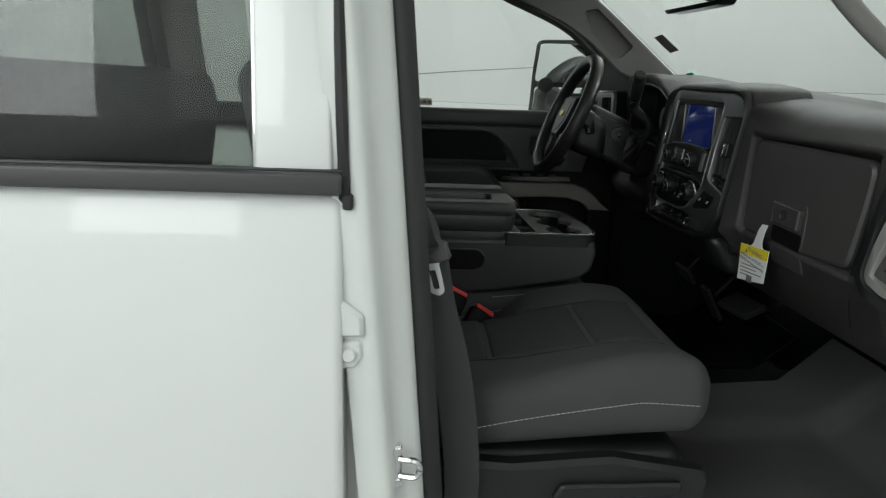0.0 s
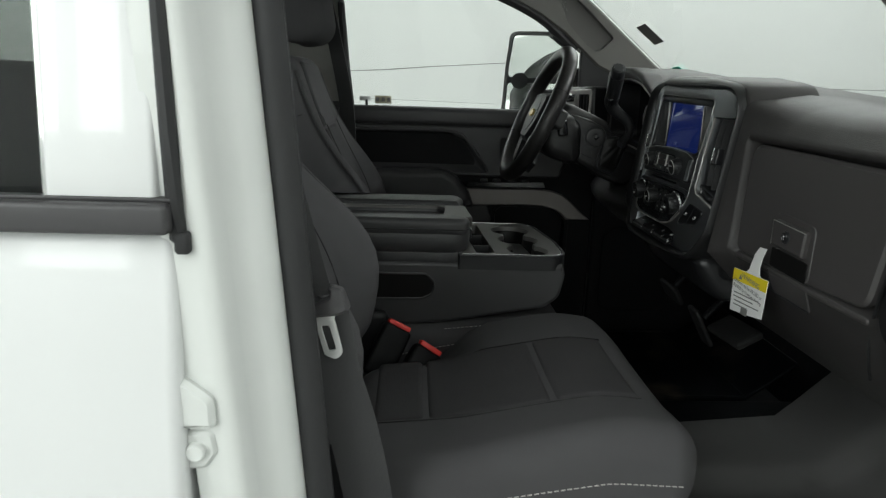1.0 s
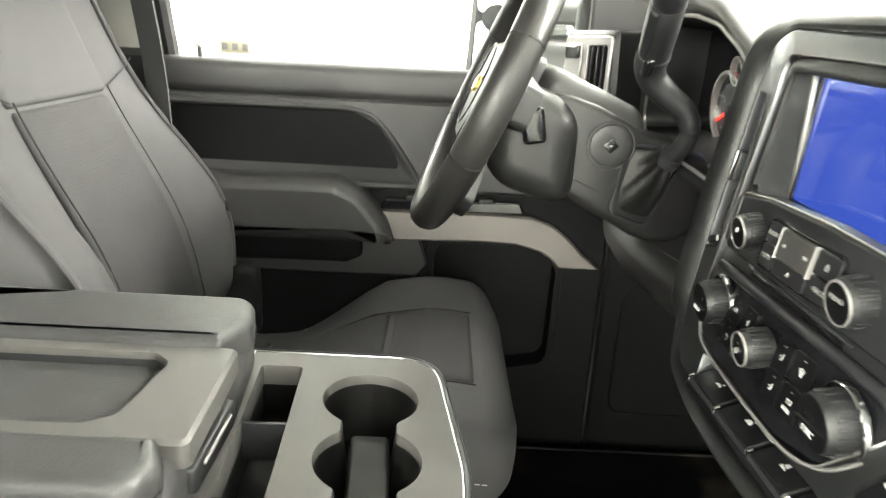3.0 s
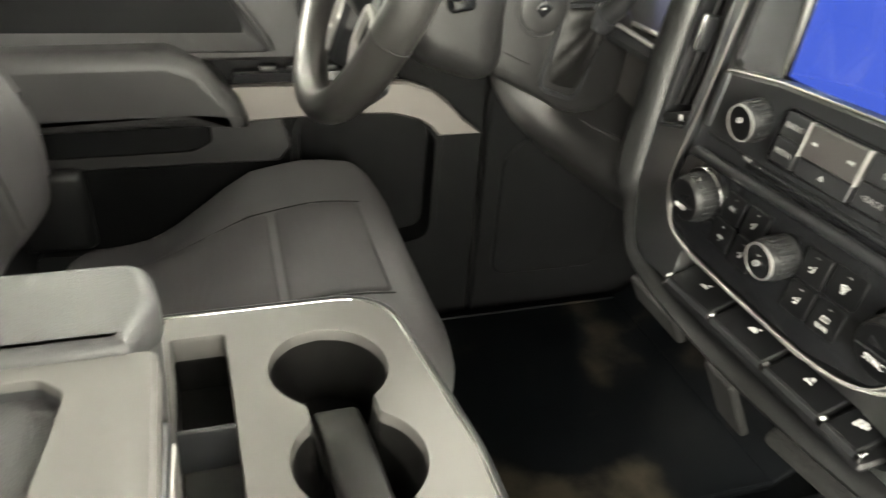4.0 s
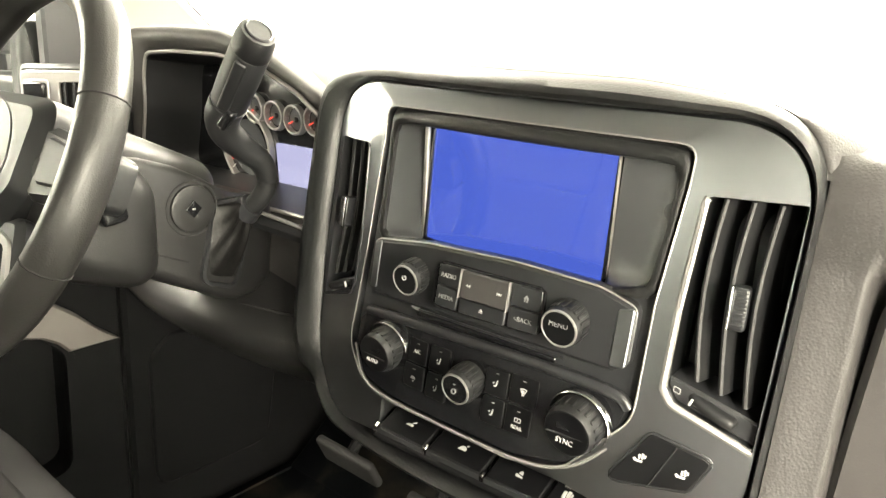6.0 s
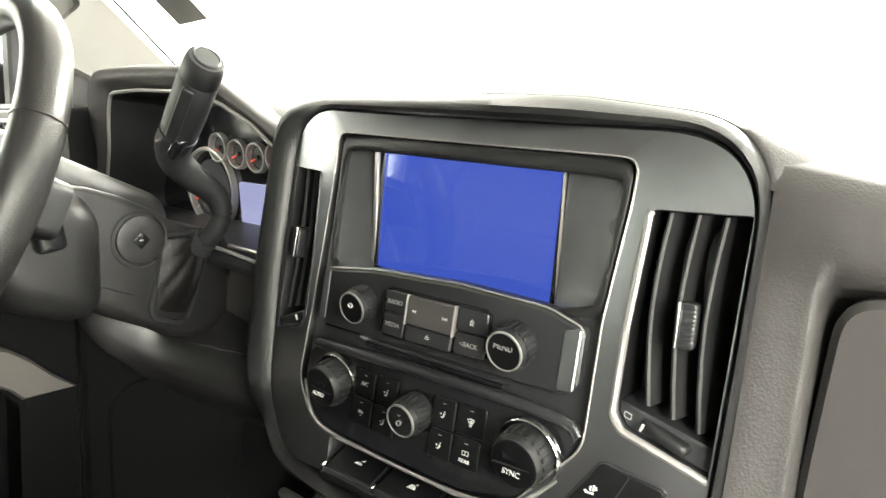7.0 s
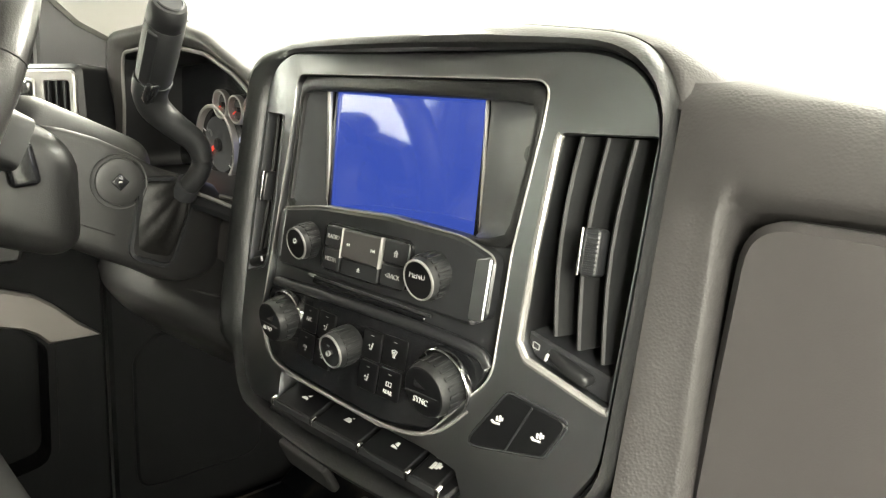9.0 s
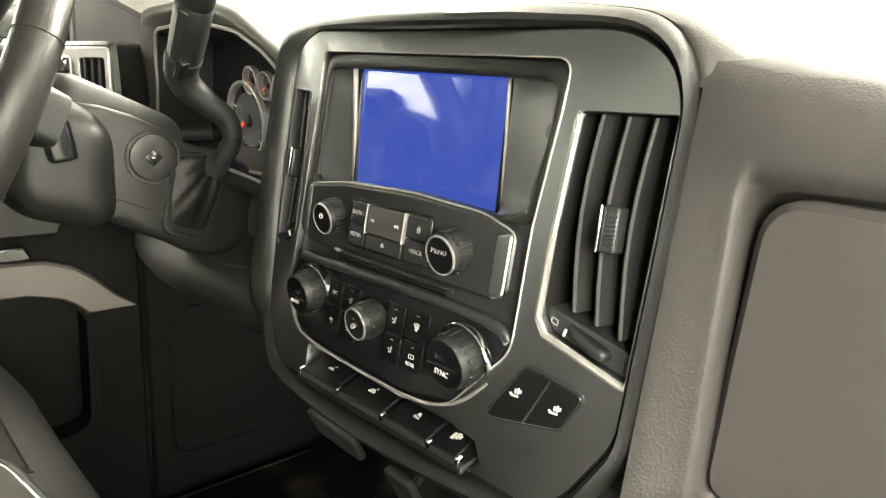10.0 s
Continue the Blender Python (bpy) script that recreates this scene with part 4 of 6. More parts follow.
for vent_out, sg in ((VR, -1), (VL, 1)):
    yc = sg * 0.1855
    vb = part("air_vent", plate(inset(vent_out, -0.001), -0.045, -0.040, S, 0.001), M_WELL, stack, "black vertical air vent")
    part("vent_wall", band([[S(y, z, 0.0025) for y, z in vent_out], [S(y, z, -0.042) for y, z in inset(vent_out, 0.001)]]), M_WELL, vb)
    # passenger vent's edge is thicker and paler, its highlight put in the colour
    part("vent_edge", tube([S(y, z, 0.003) for y, z in vent_out[12:] + vent_out[:3]], 0.0028 if sg < 0 else 0.0014, 8), M_LSILVER if sg < 0 else M_SATIN, vb, "rounded edge of the vent")
    for k in range(3):
        y0, y1 = sg * (0.1655 + 0.0165 * k), sg * (0.1700 + 0.0160 * k)
        loops = []
        for q in np.linspace(0, 1, 7):
            z = 0.877 + q * (0.7510 - 0.0055 * k - 0.877)
            yy = y0 + (y1 - y0) * q - sg * 0.005 * math.sin(q * math.pi)
            front = V(S(yy, z, -0.006))
            loops.append([tuple(front + V((a, sg * b, 0))) for a, b in ((0.0012, -0.0004), (-0.0008, 0.0006), (-0.0012, 0.0018), (0, 0.0034), (0.012, 0.0062), (0.030, 0.0105), (0.030, 0.0085), (0.012, 0.0020))])
        part("vent_slat", band(loops), M_SLAT, vb)
    tab = part("vent_tab", moved(rbox((0, 0, 0), (0.018, 0.0115, 0.030), 0.003, 3), Matrix.Translation(S(sg * 0.1885, 0.8075, -0.003)) @ pose(0, 0, 0, 0, 8.5, -sg * 12)), M_SATIN, vb)
    part("tab_edge", moved(rbox((-0.0095, -sg * 0.0058, 0), (0.0030, 0.0016, 0.0300), 0.0007, 2), Matrix.Translation(S(sg * 0.1885, 0.8075, -0.003)) @ pose(0, 0, 0, 0, 8.5, -sg * 12)), M_CHROME, tab)
    for k in range(9):
        part("tab_rib", moved(rbox((-0.0092, sg * 0.0006, -0.0112 + 0.0028 * k), (0.001, 0.0085, 0.0014), 0.0003, 1), Matrix.Translation(S(sg * 0.1885, 0.8075, -0.003)) @ pose(0, 0, 0, 0, 8.5, -sg * 12)), M_SATIN, tab)
    # panel with the thumb-wheel in the foot of the opening
    tw = part("thumbwheel_panel", plate(rpoly([(sg * 0.1545, 0.7515), (sg * 0.2155 - 0.0100 * (sg > 0), 0.7315), (sg * 0.2148 - 0.0098 * (sg > 0), 0.7185 if sg > 0 else 0.7155), (sg * 0.161, 0.7352), (sg * 0.1548, 0.7445)], 0.0015, 3), -0.04, -0.004, S, 0.0015), M_SATIN, vb)
    part("thumbwheel", moved(bent(rbox((0, 0, 0), (0.012, 0.036, 0.0085), 0.004, 3, (1, 6, 1)), lambda x, y, z: (x + 9 * y * y, y, z)), Matrix.Translation(S(sg * 0.1845, 0.7345, -0.003)) @ pose(0, 0, 0, -sg * 19, 0, sg * 6)), M_PLAST, tw)
    part("thumb_mark", moved(rbox((0, 0, 0), (0.002, 0.0018, 0.0055), 0.0005, 1), Matrix.Translation(S(sg * 0.1725, 0.7388, 0.0018)) @ pose(0, 0, 0, -sg * 19, 0, 0)), M_ICON, tw)
    part("vent_icon", rim([(sg * 0.1585, 0.7455), (sg * 0.1635, 0.7438), (sg * 0.1635, 0.7395), (sg * 0.1585, 0.7412)], [(sg * 0.1591, 0.7446), (sg * 0.1629, 0.7432), (sg * 0.1629, 0.7403), (sg * 0.1591, 0.7418)], -0.005, -0.0036, S, 0.0002, 24), M_ICONDIM, tw)

# recessed display
scr = rpoly([(0.088, 0.906), (-0.088, 0.906), (-0.088, 0.800), (0.088, 0.800)], 0.0015, 2)
opening = rpoly([(0.127, 0.903), (-0.138, 0.898), (-0.136, 0.855), (-0.130, 0.808), (-0.09, 0.800), (0.09, 0.796), (0.128, 0.797)], [0.012, 0.012, 0.05, 0.012, 0.02, 0.02, 0.012], 5)
BEZ_TOP = rpoly([(0.138, 0.916), (-0.146, 0.911), (-0.145, 0.88), (-0.139, 0.80), (-0.09, 0.795), (0.09, 0.791), (0.136, 0.793), (0.137, 0.88)], [0.012, 0.012, 0.05, 0.012, 0.02, 0.02, 0.012, 0.05], 5)
face = part("stack_face", plate(BEZ, -0.03, -0.003, S, 0.002, [opening], -0.006), M_SATIN, stack, "satin black control panel")
mid = (0, 0.852)
SX = lambda y, z, d: (0.006 * (z - 0.8) / 0.105 - d, y, z)
o_, i_ = star(opening, 96, mid), star(inset(scr, -0.004), 96, mid)
loops = []
for q in (0, 0.12, 0.35, 0.7, 1.0):
    dd = q ** 0.7
    loops.append([tuple(V(S(a[0], a[1], -0.003)) * (1 - dd) + V(SX(b[0], b[1], 0.001)) * dd + V((0, (b[0] - a[0]) * (q - dd), (b[1] - a[1]) * (q - dd)))) for a, b in zip(o_, i_)])
part("display_recess", band(loops), M_RECESS, face, "smooth grey recess round the display")
part("display_frame", rim(inset(scr, -0.0028), inset(scr, 0.0005), -0.004, 0.0018, SX, 0.0006, 96, mid), M_GLOSS, face)
part("frame_edge", rbox((0.0005, 0.0922, 0.853), (0.004, 0.0045, 0.106), 0.0012, 2), M_LSILVER, face)
part("frame_edge", rbox((0.0015, -0.0906, 0.853), (0.003, 0.0016, 0.106), 0.0006, 1), M_LSILVER, face)
part("recess_lip", rim(inset(BEZ_TOP, 0.0022), inset(opening, 0.0015), -0.006, -0.0012, S, 0.002, 120, (0, 0.852), 0.0022), M_ROLL, face, "rounded black lip round the recess")
part("display", plate(scr, -0.006, 0.0, SX, 0.0005), M_SCREEN, face, "glossy display lit plain blue")

# radio strip
RAD = rpoly([(0.128, 0.796), (0.06, 0.806), (-0.03, 0.810), (-0.10, 0.806), (-0.129, 0.796), (-0.129, 0.755), (-0.118, 0.748), (0.118, 0.746), (0.130, 0.755)], [0.01, 0.06, 0.06, 0.06, 0.01, 0.008, 0.008, 0.008, 0.01], 4)
radio = part("radio_strip", plate(RAD, -0.006, 0.007, S, 0.003), M_SATIN, stack, "black radio control strip")
part("top_line", tube([S(y, z, 0.0052) for y, z in RAD if z > 0.79], 0.0008, 6), M_LSILVER, radio)
for y0, y1 in ((0.1265, 0.1165), (-0.1155, -0.1275)):
    part("end_accent", plate(rpoly([(y0, 0.793), (y1, 0.796 if y1 < 0 else 0.797), (y1, 0.752), (y0, 0.752)], 0.003), 0.004, 0.0078, S, 0.0010), M_SILVER, radio, "satin end piece")
KP = rpoly([(0.042, 0.795), (-0.060, 0.795), (-0.060, 0.760), (0.042, 0.758)], 0.005)
part("keypad_rim", rim(inset(KP, -0.0012), inset(KP, 0.0006), 0.004, 0.0085, S, 0.0005, 64), M_GLOSS, radio)
TOW = lambda y, z, d: Matrix.Translation(S(y, z, d)) @ pose(0, 0, 0, 90, 0, -90) @ pose(0, 0, 0, -8.5, 0, 0)


def key(name, y0, y1, z0, z1, d, parent, material=None, r=0.0018, text="", size=0.006, bev=0.0008):
    k = part(name, plate(rpoly([(y0, z1), (y1, z1), (y1, z0), (y0, z0)], r, 3), 0.003 - 4 * (0.0008 - bev), d, S, bev), material or M_SATIN, parent)
    if text:
        part("lettering", lettering(text, size, TOW((y0 + y1) / 2, (z0 + z1) / 2, d + 0.0003)), M_ICONDIM, k)
    return k


def glyph(polys, y, z, d, s, parent, material=None):
    """A small printed sign: 2D outlines in units of s round (y, z)."""
    geos = [plate([(y - a * s, z + b * s) for a, b in poly], d - 0.0002, d + 0.0003, S, 0.0001) for poly in polys]
    part("icon", join(*geos), material or M_ICON, parent)


BOXY = lambda x0, y0, x1, y1: [(x0, y0), (x1, y0), (x1, y1), (x0, y1)]
TRI_R = lambda x, w, h: [(x, -h), (x + w, 0), (x, h)]
key("radio_key", 0.0405, 0.0175, 0.777, 0.794, 0.009, radio, text="RADIO", size=0.0052)
key("media_key", 0.0405, 0.0175, 0.759, 0.776, 0.009, radio, text="MEDIA", size=0.0052)
seek = key("seek_key", 0.0150, -0.0300, 0.772, 0.794, 0.0105, radio, M_GLOVE)
glyph([[(-0.2, -0.5), (-0.2, 0.5), (-1, 0)], [(0.7, -0.5), (0.7, 0.5), (-0.1, 0)]], 0.0070, 0.783, 0.0105, 0.0025, seek)
glyph([TRI_R(-0.8, 0.8, 0.5), TRI_R(0.0, 0.8, 0.5), BOXY(0.8, -0.5, 1.0, 0.5)], -0.0225, 0.783, 0.0105, 0.0025, seek)
for yy in (0.0158, -0.0308):
    part("key_edge", plate(BOXY(yy - 0.0005, 0.771, yy + 0.0005, 0.7945), 0.004, 0.0112, S, 0.0003), M_LSILVER, radio)
home = key("home_key", -0.0325, -0.0590, 0.777, 0.794, 0.009, radio)
glyph([[(-0.8, 0.0), (0.8, 0.0), (0, 0.8)], BOXY(-0.5, -0.8, -0.15, 0), BOXY(0.15, -0.8, 0.5, 0)], -0.046, 0.785, 0.009, 0.0032, home, M_ICONDIM)
ej = key("eject_key", 0.0150, -0.0300, 0.759, 0.771, 0.009, radio)
glyph([[(-0.8, -0.1), (0.8, -0.1), (0, 0.8)], BOXY(-0.8, -0.6, 0.8, -0.3)], -0.0075, 0.7655, 0.009, 0.0024, ej)
key("back_key", -0.0325, -0.0590, 0.760, 0.776, 0.009, radio, text="<BACK", size=0.0052)


def knob(name, y, z, r, d, parent, label, cap=M_KEY, ring=True, text="", size=0.006, base=0.0):
    m = Matrix.Translation(S(y, z, 0)) @ pose(0, 0, 0, 0, -98.5, 0)
    k = part(name, lathe([(r * 1.0, 0), (r * 0.99, d * 0.5), (r * 0.94, d * 0.85), (r * 0.88, d)], 40, m), M_PLAST, parent, label)
    for a in range(20):
        part("grip_rib", moved(rbox((r * 0.985, 0, d * 0.45), (0.0012, 0.0030, d * 0.60), 0.0005, 1), m @ pose(0, 0, 0, 0, 0, 18 * a)), M_PLAST, k)
    if ring:
        part("face_ring", lathe([(r * 0.90, d * 0.9), (r * 0.90, d + 0.0004), (r * 0.85, d + 0.0008), (r * 0.80, d + 0.0002), (r * 0.80, d * 0.9)], 40, m), M_LSILVER, k)
    part("face", lathe([(r * 0.83, d * 0.9), (r * 0.83, d + 0.0002), (r * 0.4, d + 0.0006), (0.0, d + 0.0006)], 32, m), cap, k)
    if base:
        part("base_ring", lathe([(r + base, 0), (r + base, 0.004), (r + base * 0.8, 0.005), (r + base * 0.5, 0.003), (r, 0.002)], 48, m), M_CHROME, k, "chrome ring")
    if text:
        part("lettering", lettering(text, size, TOW(y, z - (r * 0.42 if base else 0), d + 0.0010)), M_ICON if base else M_ICONDIM, k)
    return k


kp = knob("volume_knob", 0.069, 0.777, 0.0152, 0.020, radio, "round ribbed volume knob")
part("power_icon", rim(circle2((0.069, 0.777), 0.0026, 20), circle2((0.069, 0.777), 0.0020, 20), 0.020, 0.0214, S, 0.0002, 20), M_ICON, kp)
part("power_bar", plate(BOXY(0.0687, 0.777, 0.0693, 0.7802), 0.020, 0.0215, S, 0.0001), M_ICON, kp)
knob("menu_knob", -0.081, 0.777, 0.0165, 0.021, radio, "round ribbed menu knob", text="MENU", size=0.0058)
# disc slot
slot = part("disc_slot", plate(rpoly([(0.068, 0.7425), (-0.072, 0.7425), (-0.072, 0.7385), (0.068, 0.7385)], 0.0015), -0.004, -0.0022, S, 0.0004), M_GLOSS, stack, "thin dark disc slot")
part("slot_lip", tube([S(0.075, 0.744, -0.002), S(-0.078, 0.744, -0.002)], 0.0012, 6), M_SATIN, slot)
part("slot_mark", plate(BOXY(0.066, 0.7435, 0.075, 0.7455), -0.004, -0.0012, S, 0.0003), M_ICONDIM, slot)

# climate panel
HV = rpoly([(0.130, 0.728), (0.05, 0.735), (-0.06, 0.737), (-0.125, 0.733), (-0.136, 0.722), (-0.130, 0.705), (-0.098, 0.667), (-0.05, 0.658), (0.08, 0.658), (0.122, 0.663), (0.142, 0.69), (0.140, 0.718)], [0.01, 0.05, 0.05, 0.01, 0.008, 0.02, 0.02, 0.03, 0.03, 0.02, 0.03, 0.01], 4)
hvac = part("climate_panel", plate(HV, -0.006, 0.003, S, 0.003), M_GLOSS, stack, "satin black climate control panel")
part("upper_ridge", tube(curve3([S(0.128, 0.727, 0.001), S(0.05, 0.734, 0.002), S(-0.06, 0.736, 0.002), S(-0.120, 0.731, 0.001), S(-0.133, 0.722, 0.0)], 20), 0.0045, 12), M_SATIN, hvac)
part("lower_line", tube(curve3([S(0.141, 0.69, 0.002), S(0.122, 0.664, 0.003), S(0.08, 0.6575, 0.003), S(-0.05, 0.6575, 0.003), S(-0.098, 0.667, 0.003), S(-0.124, 0.690, 0.002)], 30), 0.0015, 8), M_LSILVER, hvac)
PADS = [("ac_key", 0.066, 0.0445, 0.7005, 0.7215, "A/C", 0.0050), ("recirculation_key", 0.068, 0.0445, 0.678, 0.6985, "", 0), ("face_vent_key", 0.0405, 0.0185, 0.7005, 0.7225, "", 0), ("floor_vent_key", 0.0405, 0.0185, 0.677, 0.6985, "", 0), ("bi_level_key", -0.019, -0.0395, 0.7005, 0.7225, "", 0), ("demist_key", -0.019, -0.0395, 0.677, 0.6985, "", 0), ("defrost_key", -0.0420, -0.0660, 0.7015, 0.7235, "", 0), ("rear_defrost_key", -0.0420, -0.0640, 0.677, 0.6990, "", 0)]
for nm, y0, y1, z0, z1, tx, sz in PADS:
    k = key(nm, y0, y1, z0, z1, 0.0037, hvac, M_KEY, text=tx, size=sz or 0.006, bev=0.0003)
    yc, zc = (y0 + y1) / 2, (z0 + z1) / 2
    glyph([BOXY(-0.7, -0.12, 0.7, 0.12)], yc, z1 - 0.0035, 0.0037, 0.0022, k, M_ICONDIM)
    if nm == "rear_defrost_key":
        part("lettering", lettering("REAR", 0.0042, TOW(yc, zc - 0.0055, 0.0040)), M_ICON, k)
        glyph([BOXY(-0.9, -0.1, 0.9, 0.05), BOXY(-0.9, 0.9, 0.9, 1.05), BOXY(-0.95, -0.1, -0.75, 1.0), BOXY(0.75, -0.1, 0.95, 1.0), BOXY(-0.1, 0.1, 0.1, 0.8)], yc, zc - 0.001, 0.0037, 0.0030, k)
    elif nm == "defrost_key":
        glyph([[(-1, 0.7), (0, 1.0), (1, 0.7), (0.85, 0.5), (0, 0.75), (-0.85, 0.5)], [(-0.85, 0.5), (-0.65, 0.5), (-0.4, -0.1), (-0.55, -0.2)], [(0.85, 0.5), (0.65, 0.5), (0.4, -0.1), (0.55, -0.2)], BOXY(-0.35, -0.9, -0.2, 0.5), BOXY(-0.07, -0.9, 0.07, 0.5), BOXY(0.2, -0.9, 0.35, 0.5)], yc, zc - 0.001, 0.0037, 0.0033, k)
    elif nm == "recirculation_key":
        glyph([[(-1, -0.3), (-0.6, 0.4), (0.4, 0.4), (0.9, 0.1), (0.9, -0.3)], [(-0.2, -0.9), (0.4, -0.6), (0.4, -1.1)]], yc, zc - 0.001, 0.0037, 0.0032, k, M_ICONDIM)
    elif nm != "ac_key":
        glyph([[(0.2, 0.9), (0.5, 0.9), (0.5, 0.6), (0.2, 0.6)], [(0.0, 0.45), (0.5, 0.35), (0.25, -0.4), (-0.05, -0.4)], [(0.2, -0.35), (0.2, -0.7), (-0.6, -0.7), (-0.6, -0.45)], [(-1, 0.2), (-0.5, 0.5), (-0.5, -0.1)]], yc, zc - 0.001, 0.0037, 0.0033, k)
for nm, y, tx in (("auto_knob", 0.093, "AUTO"), ("sync_knob", -0.101, "SYNC")):
    kb = knob(nm, y, 0.7045, 0.0195 if y > 0 else 0.0208, 0.022, hvac, "large ribbed temperature knob", M_KEY, False, tx, 0.0050 if y > 0 else 0.0056, 0.0042)
    part("face_split", plate(BOXY(y - 0.015, 0.6998, y + 0.015, 0.7003), 0.021, 0.0232, S, 0.0001), M_SATIN, kb)
    part("knob_window", plate(rpoly(BOXY(y - 0.008, 0.704, y + 0.008, 0.716), 0.003), 0.020, 0.0232, S, 0.0002), M_GLOSS, kb)
fk = knob("fan_knob", -0.003, 0.7065, 0.0150, 0.022, hvac, "ribbed fan speed knob", M_GLOSS, True)
glyph([circle2((0.35, 0.5), 0.33, 10), circle2((-0.35, 0.5), 0.33, 10), circle2((0, 0.95), 0.33, 10), circle2((0, 0.15), 0.25, 10)], -0.003, 0.7075, 0.0232, 0.0030, fk, M_ICONDIM)
part("power_icon", rim(circle2((-0.003, 0.7022), 0.0022, 20), circle2((-0.003, 0.7022), 0.0017, 20), 0.022, 0.0236, S, 0.0002, 20), M_ICONDIM, fk)

# row of long keys under the climate panel
DIVS = [0.088, 0.031, -0.029, -0.083, -0.114]
KS = lambda y, v, d: (-0.055 - 0.03 * y + 0.93 * v, y, 0.631 + 0.40 * v + d)   # a shallow ledge; v runs back into the panel
krow = part("key_ledge", plate(rpoly([(0.098, 0.045), (-0.128, 0.045), (-0.119, -0.004), (0.090, -0.004)], 0.004), -0.007, -0.003, KS, 0.002), M_KEY, stack, "satin black key ledge")
for k in range(4):
    y0, y1 = DIVS[k] - 0.0025, DIVS[k + 1] + 0.002
    kk = part("toggle_key", plate(rpoly([(y0, 0.030), (y1, 0.030), (y1, -0.001), (y0, -0.001)], 0.002, 3), -0.004, 0.002, KS, 0.0012), M_KEY, krow)
    part("key_line", plate(BOXY(y0, -0.0020, y1, -0.0010), -0.004, 0.0016, KS, 0.0003), M_SATIN, krow)
    yc = (y0 + y1) / 2
    shapes = [[[(-1, -0.4), (-0.6, 0.1), (0.3, 0.2), (0.9, -0.1), (0.9, -0.4)], [(0.2, 0.4), (1.0, 0.9), (1.0, 0.5)]], [[(-1, -0.5), (-0.4, 0.4), (0.4, 0.4), (0.9, 0.0), (0.9, -0.5)], BOXY(0.5, 0.5, 1.0, 0.8)], [[(-0.8, -0.7), (0.8, -0.7), (0.8, -0.5), (-0.8, -0.1)], [(-0.4, 0.0), (0.6, -0.2), (0.4, 0.6), (-0.2, 0.6)]], [BOXY(-1, -0.8, -0.3, 0.6), BOXY(-0.2, -0.5, 0.5, 0.8), BOXY(0.6, -0.2, 1.0, 0.5)]][k]
    part("icon", join(*[plate([(yc - a * 0.0042, 0.0145 + b * 0.0046) for a, b in poly], 0.0015, 0.0024, KS, 0.0002) for poly in shapes]), M_ICON, kk)
KM = lambda v: Matrix(((0, 0.918, -0.396, KS(yc, v, 0)[0]), (-1, 0, 0, yc), (0, 0.396, 0.918, KS(yc, v, 0.0022)[2]), (0, 0, 0, 1)))
part("lettering", lettering("EXHAUST", 0.0042, KM(0.0255)), M_ICON, kk)
part("lettering", lettering("BRAKE", 0.0042, KM(0.0215)), M_ICON, kk)
for y in DIVS:
    part("key_divider", plate(rpoly(BOXY(y - 0.0018, -0.0024, y + 0.0014, 0.0032), 0.0006, 2), -0.004, 0.0026, KS, 0.0006), M_CHROME, krow, "bright chrome divider")
# heated-seat keys
HT = rpoly([(-0.152, 0.712), (-0.196, 0.703), (-0.183, 0.677), (-0.125, 0.668)], [0.006, 0.006, 0.006, 0.006], 4)
heat = part("seat_heat_keys", plate(HT, -0.004, 0.0052, S, 0.0015), M_KEY, stack, "gloss black seat heater keys")
part("key_rim", tube([S(y, z, 0.0035) for y, z in HT], 0.0012, 6, True), M_SATIN, heat)
part("key_split", tube([S(-0.171, 0.7065, 0.0053), S(-0.157, 0.6735, 0.0053)], 0.0007, 5), M_SATIN, heat)
for y, z in ((-0.148, 0.692), (-0.177, 0.689)):
    glyph([[(-0.9, -0.2), (-0.6, -0.6), (0.6, -0.6), (0.6, -0.3), (-0.3, -0.3), (-0.6, 0.0)], BOXY(-0.1, -0.1, 0.2, 0.6), BOXY(0.35, -0.1, 0.65, 0.8), BOXY(0.75, 0.1, 1.0, 0.6)], y, z, 0.0053, 0.0046, heat)



def hood_ring(outer, inner):
    """The instrument hood: a rounded roll between its two outlines, run back into the dash."""
    o, n = star(outer, 192, (0.41, 0.865)), star(inner, 192, (0.41, 0.865))
    loops = [[CX(y, z, -0.03) for y, z in o]]
    for a in np.linspace(0, math.pi, 13):
        w, h = 0.5 - 0.5 * math.cos(a), math.sin(a) ** 0.7
        loops.append([CX(p[0] + (q[0] - p[0]) * w, p[1] + (q[1] - p[1]) * w, min(0.5 * math.dist(p, q), 0.026) * (h - 1) + 0.020 + (0.004 * h if w < 0.5 else 0.0)) for p, q in zip(o, n)])
    return band(loops + [[CX(y, z, -0.06) for y, z in n]])


# instrument binnacle
CL = rpoly([(0.694, 0.925), (0.668, 0.980), (0.54, 0.985), (0.44, 0.982), (0.365, 0.966), (0.25, 0.912), (0.200, 0.885), (0.198, 0.80), (0.24, 0.755), (0.66, 0.755), (0.676, 0.80), (0.672, 0.875)], [0.06, 0.038, 0.1, 0.12, 0.12, 0.08, 0.02, 0.04, 0.03, 0.03, 0.04, 0.06], 10)
IL = rpoly([(0.656, 0.80), (0.627, 0.876), (0.617, 0.920), (0.605, 0.948), (0.532, 0.952), (0.44, 0.951), (0.36, 0.940), (0.30, 0.917), (0.225, 0.872), (0.222, 0.80), (0.25, 0.775), (0.645, 0.775)], [0.05, 0.08, 0.05, 0.018, 0.05, 0.15, 0.1, 0.1, 0.03, 0.03, 0.03, 0.02], 10)
CX = lambda y, z, d: (0.045 - d - 0.25 * (z - 0.86) * 0.4, y, z)
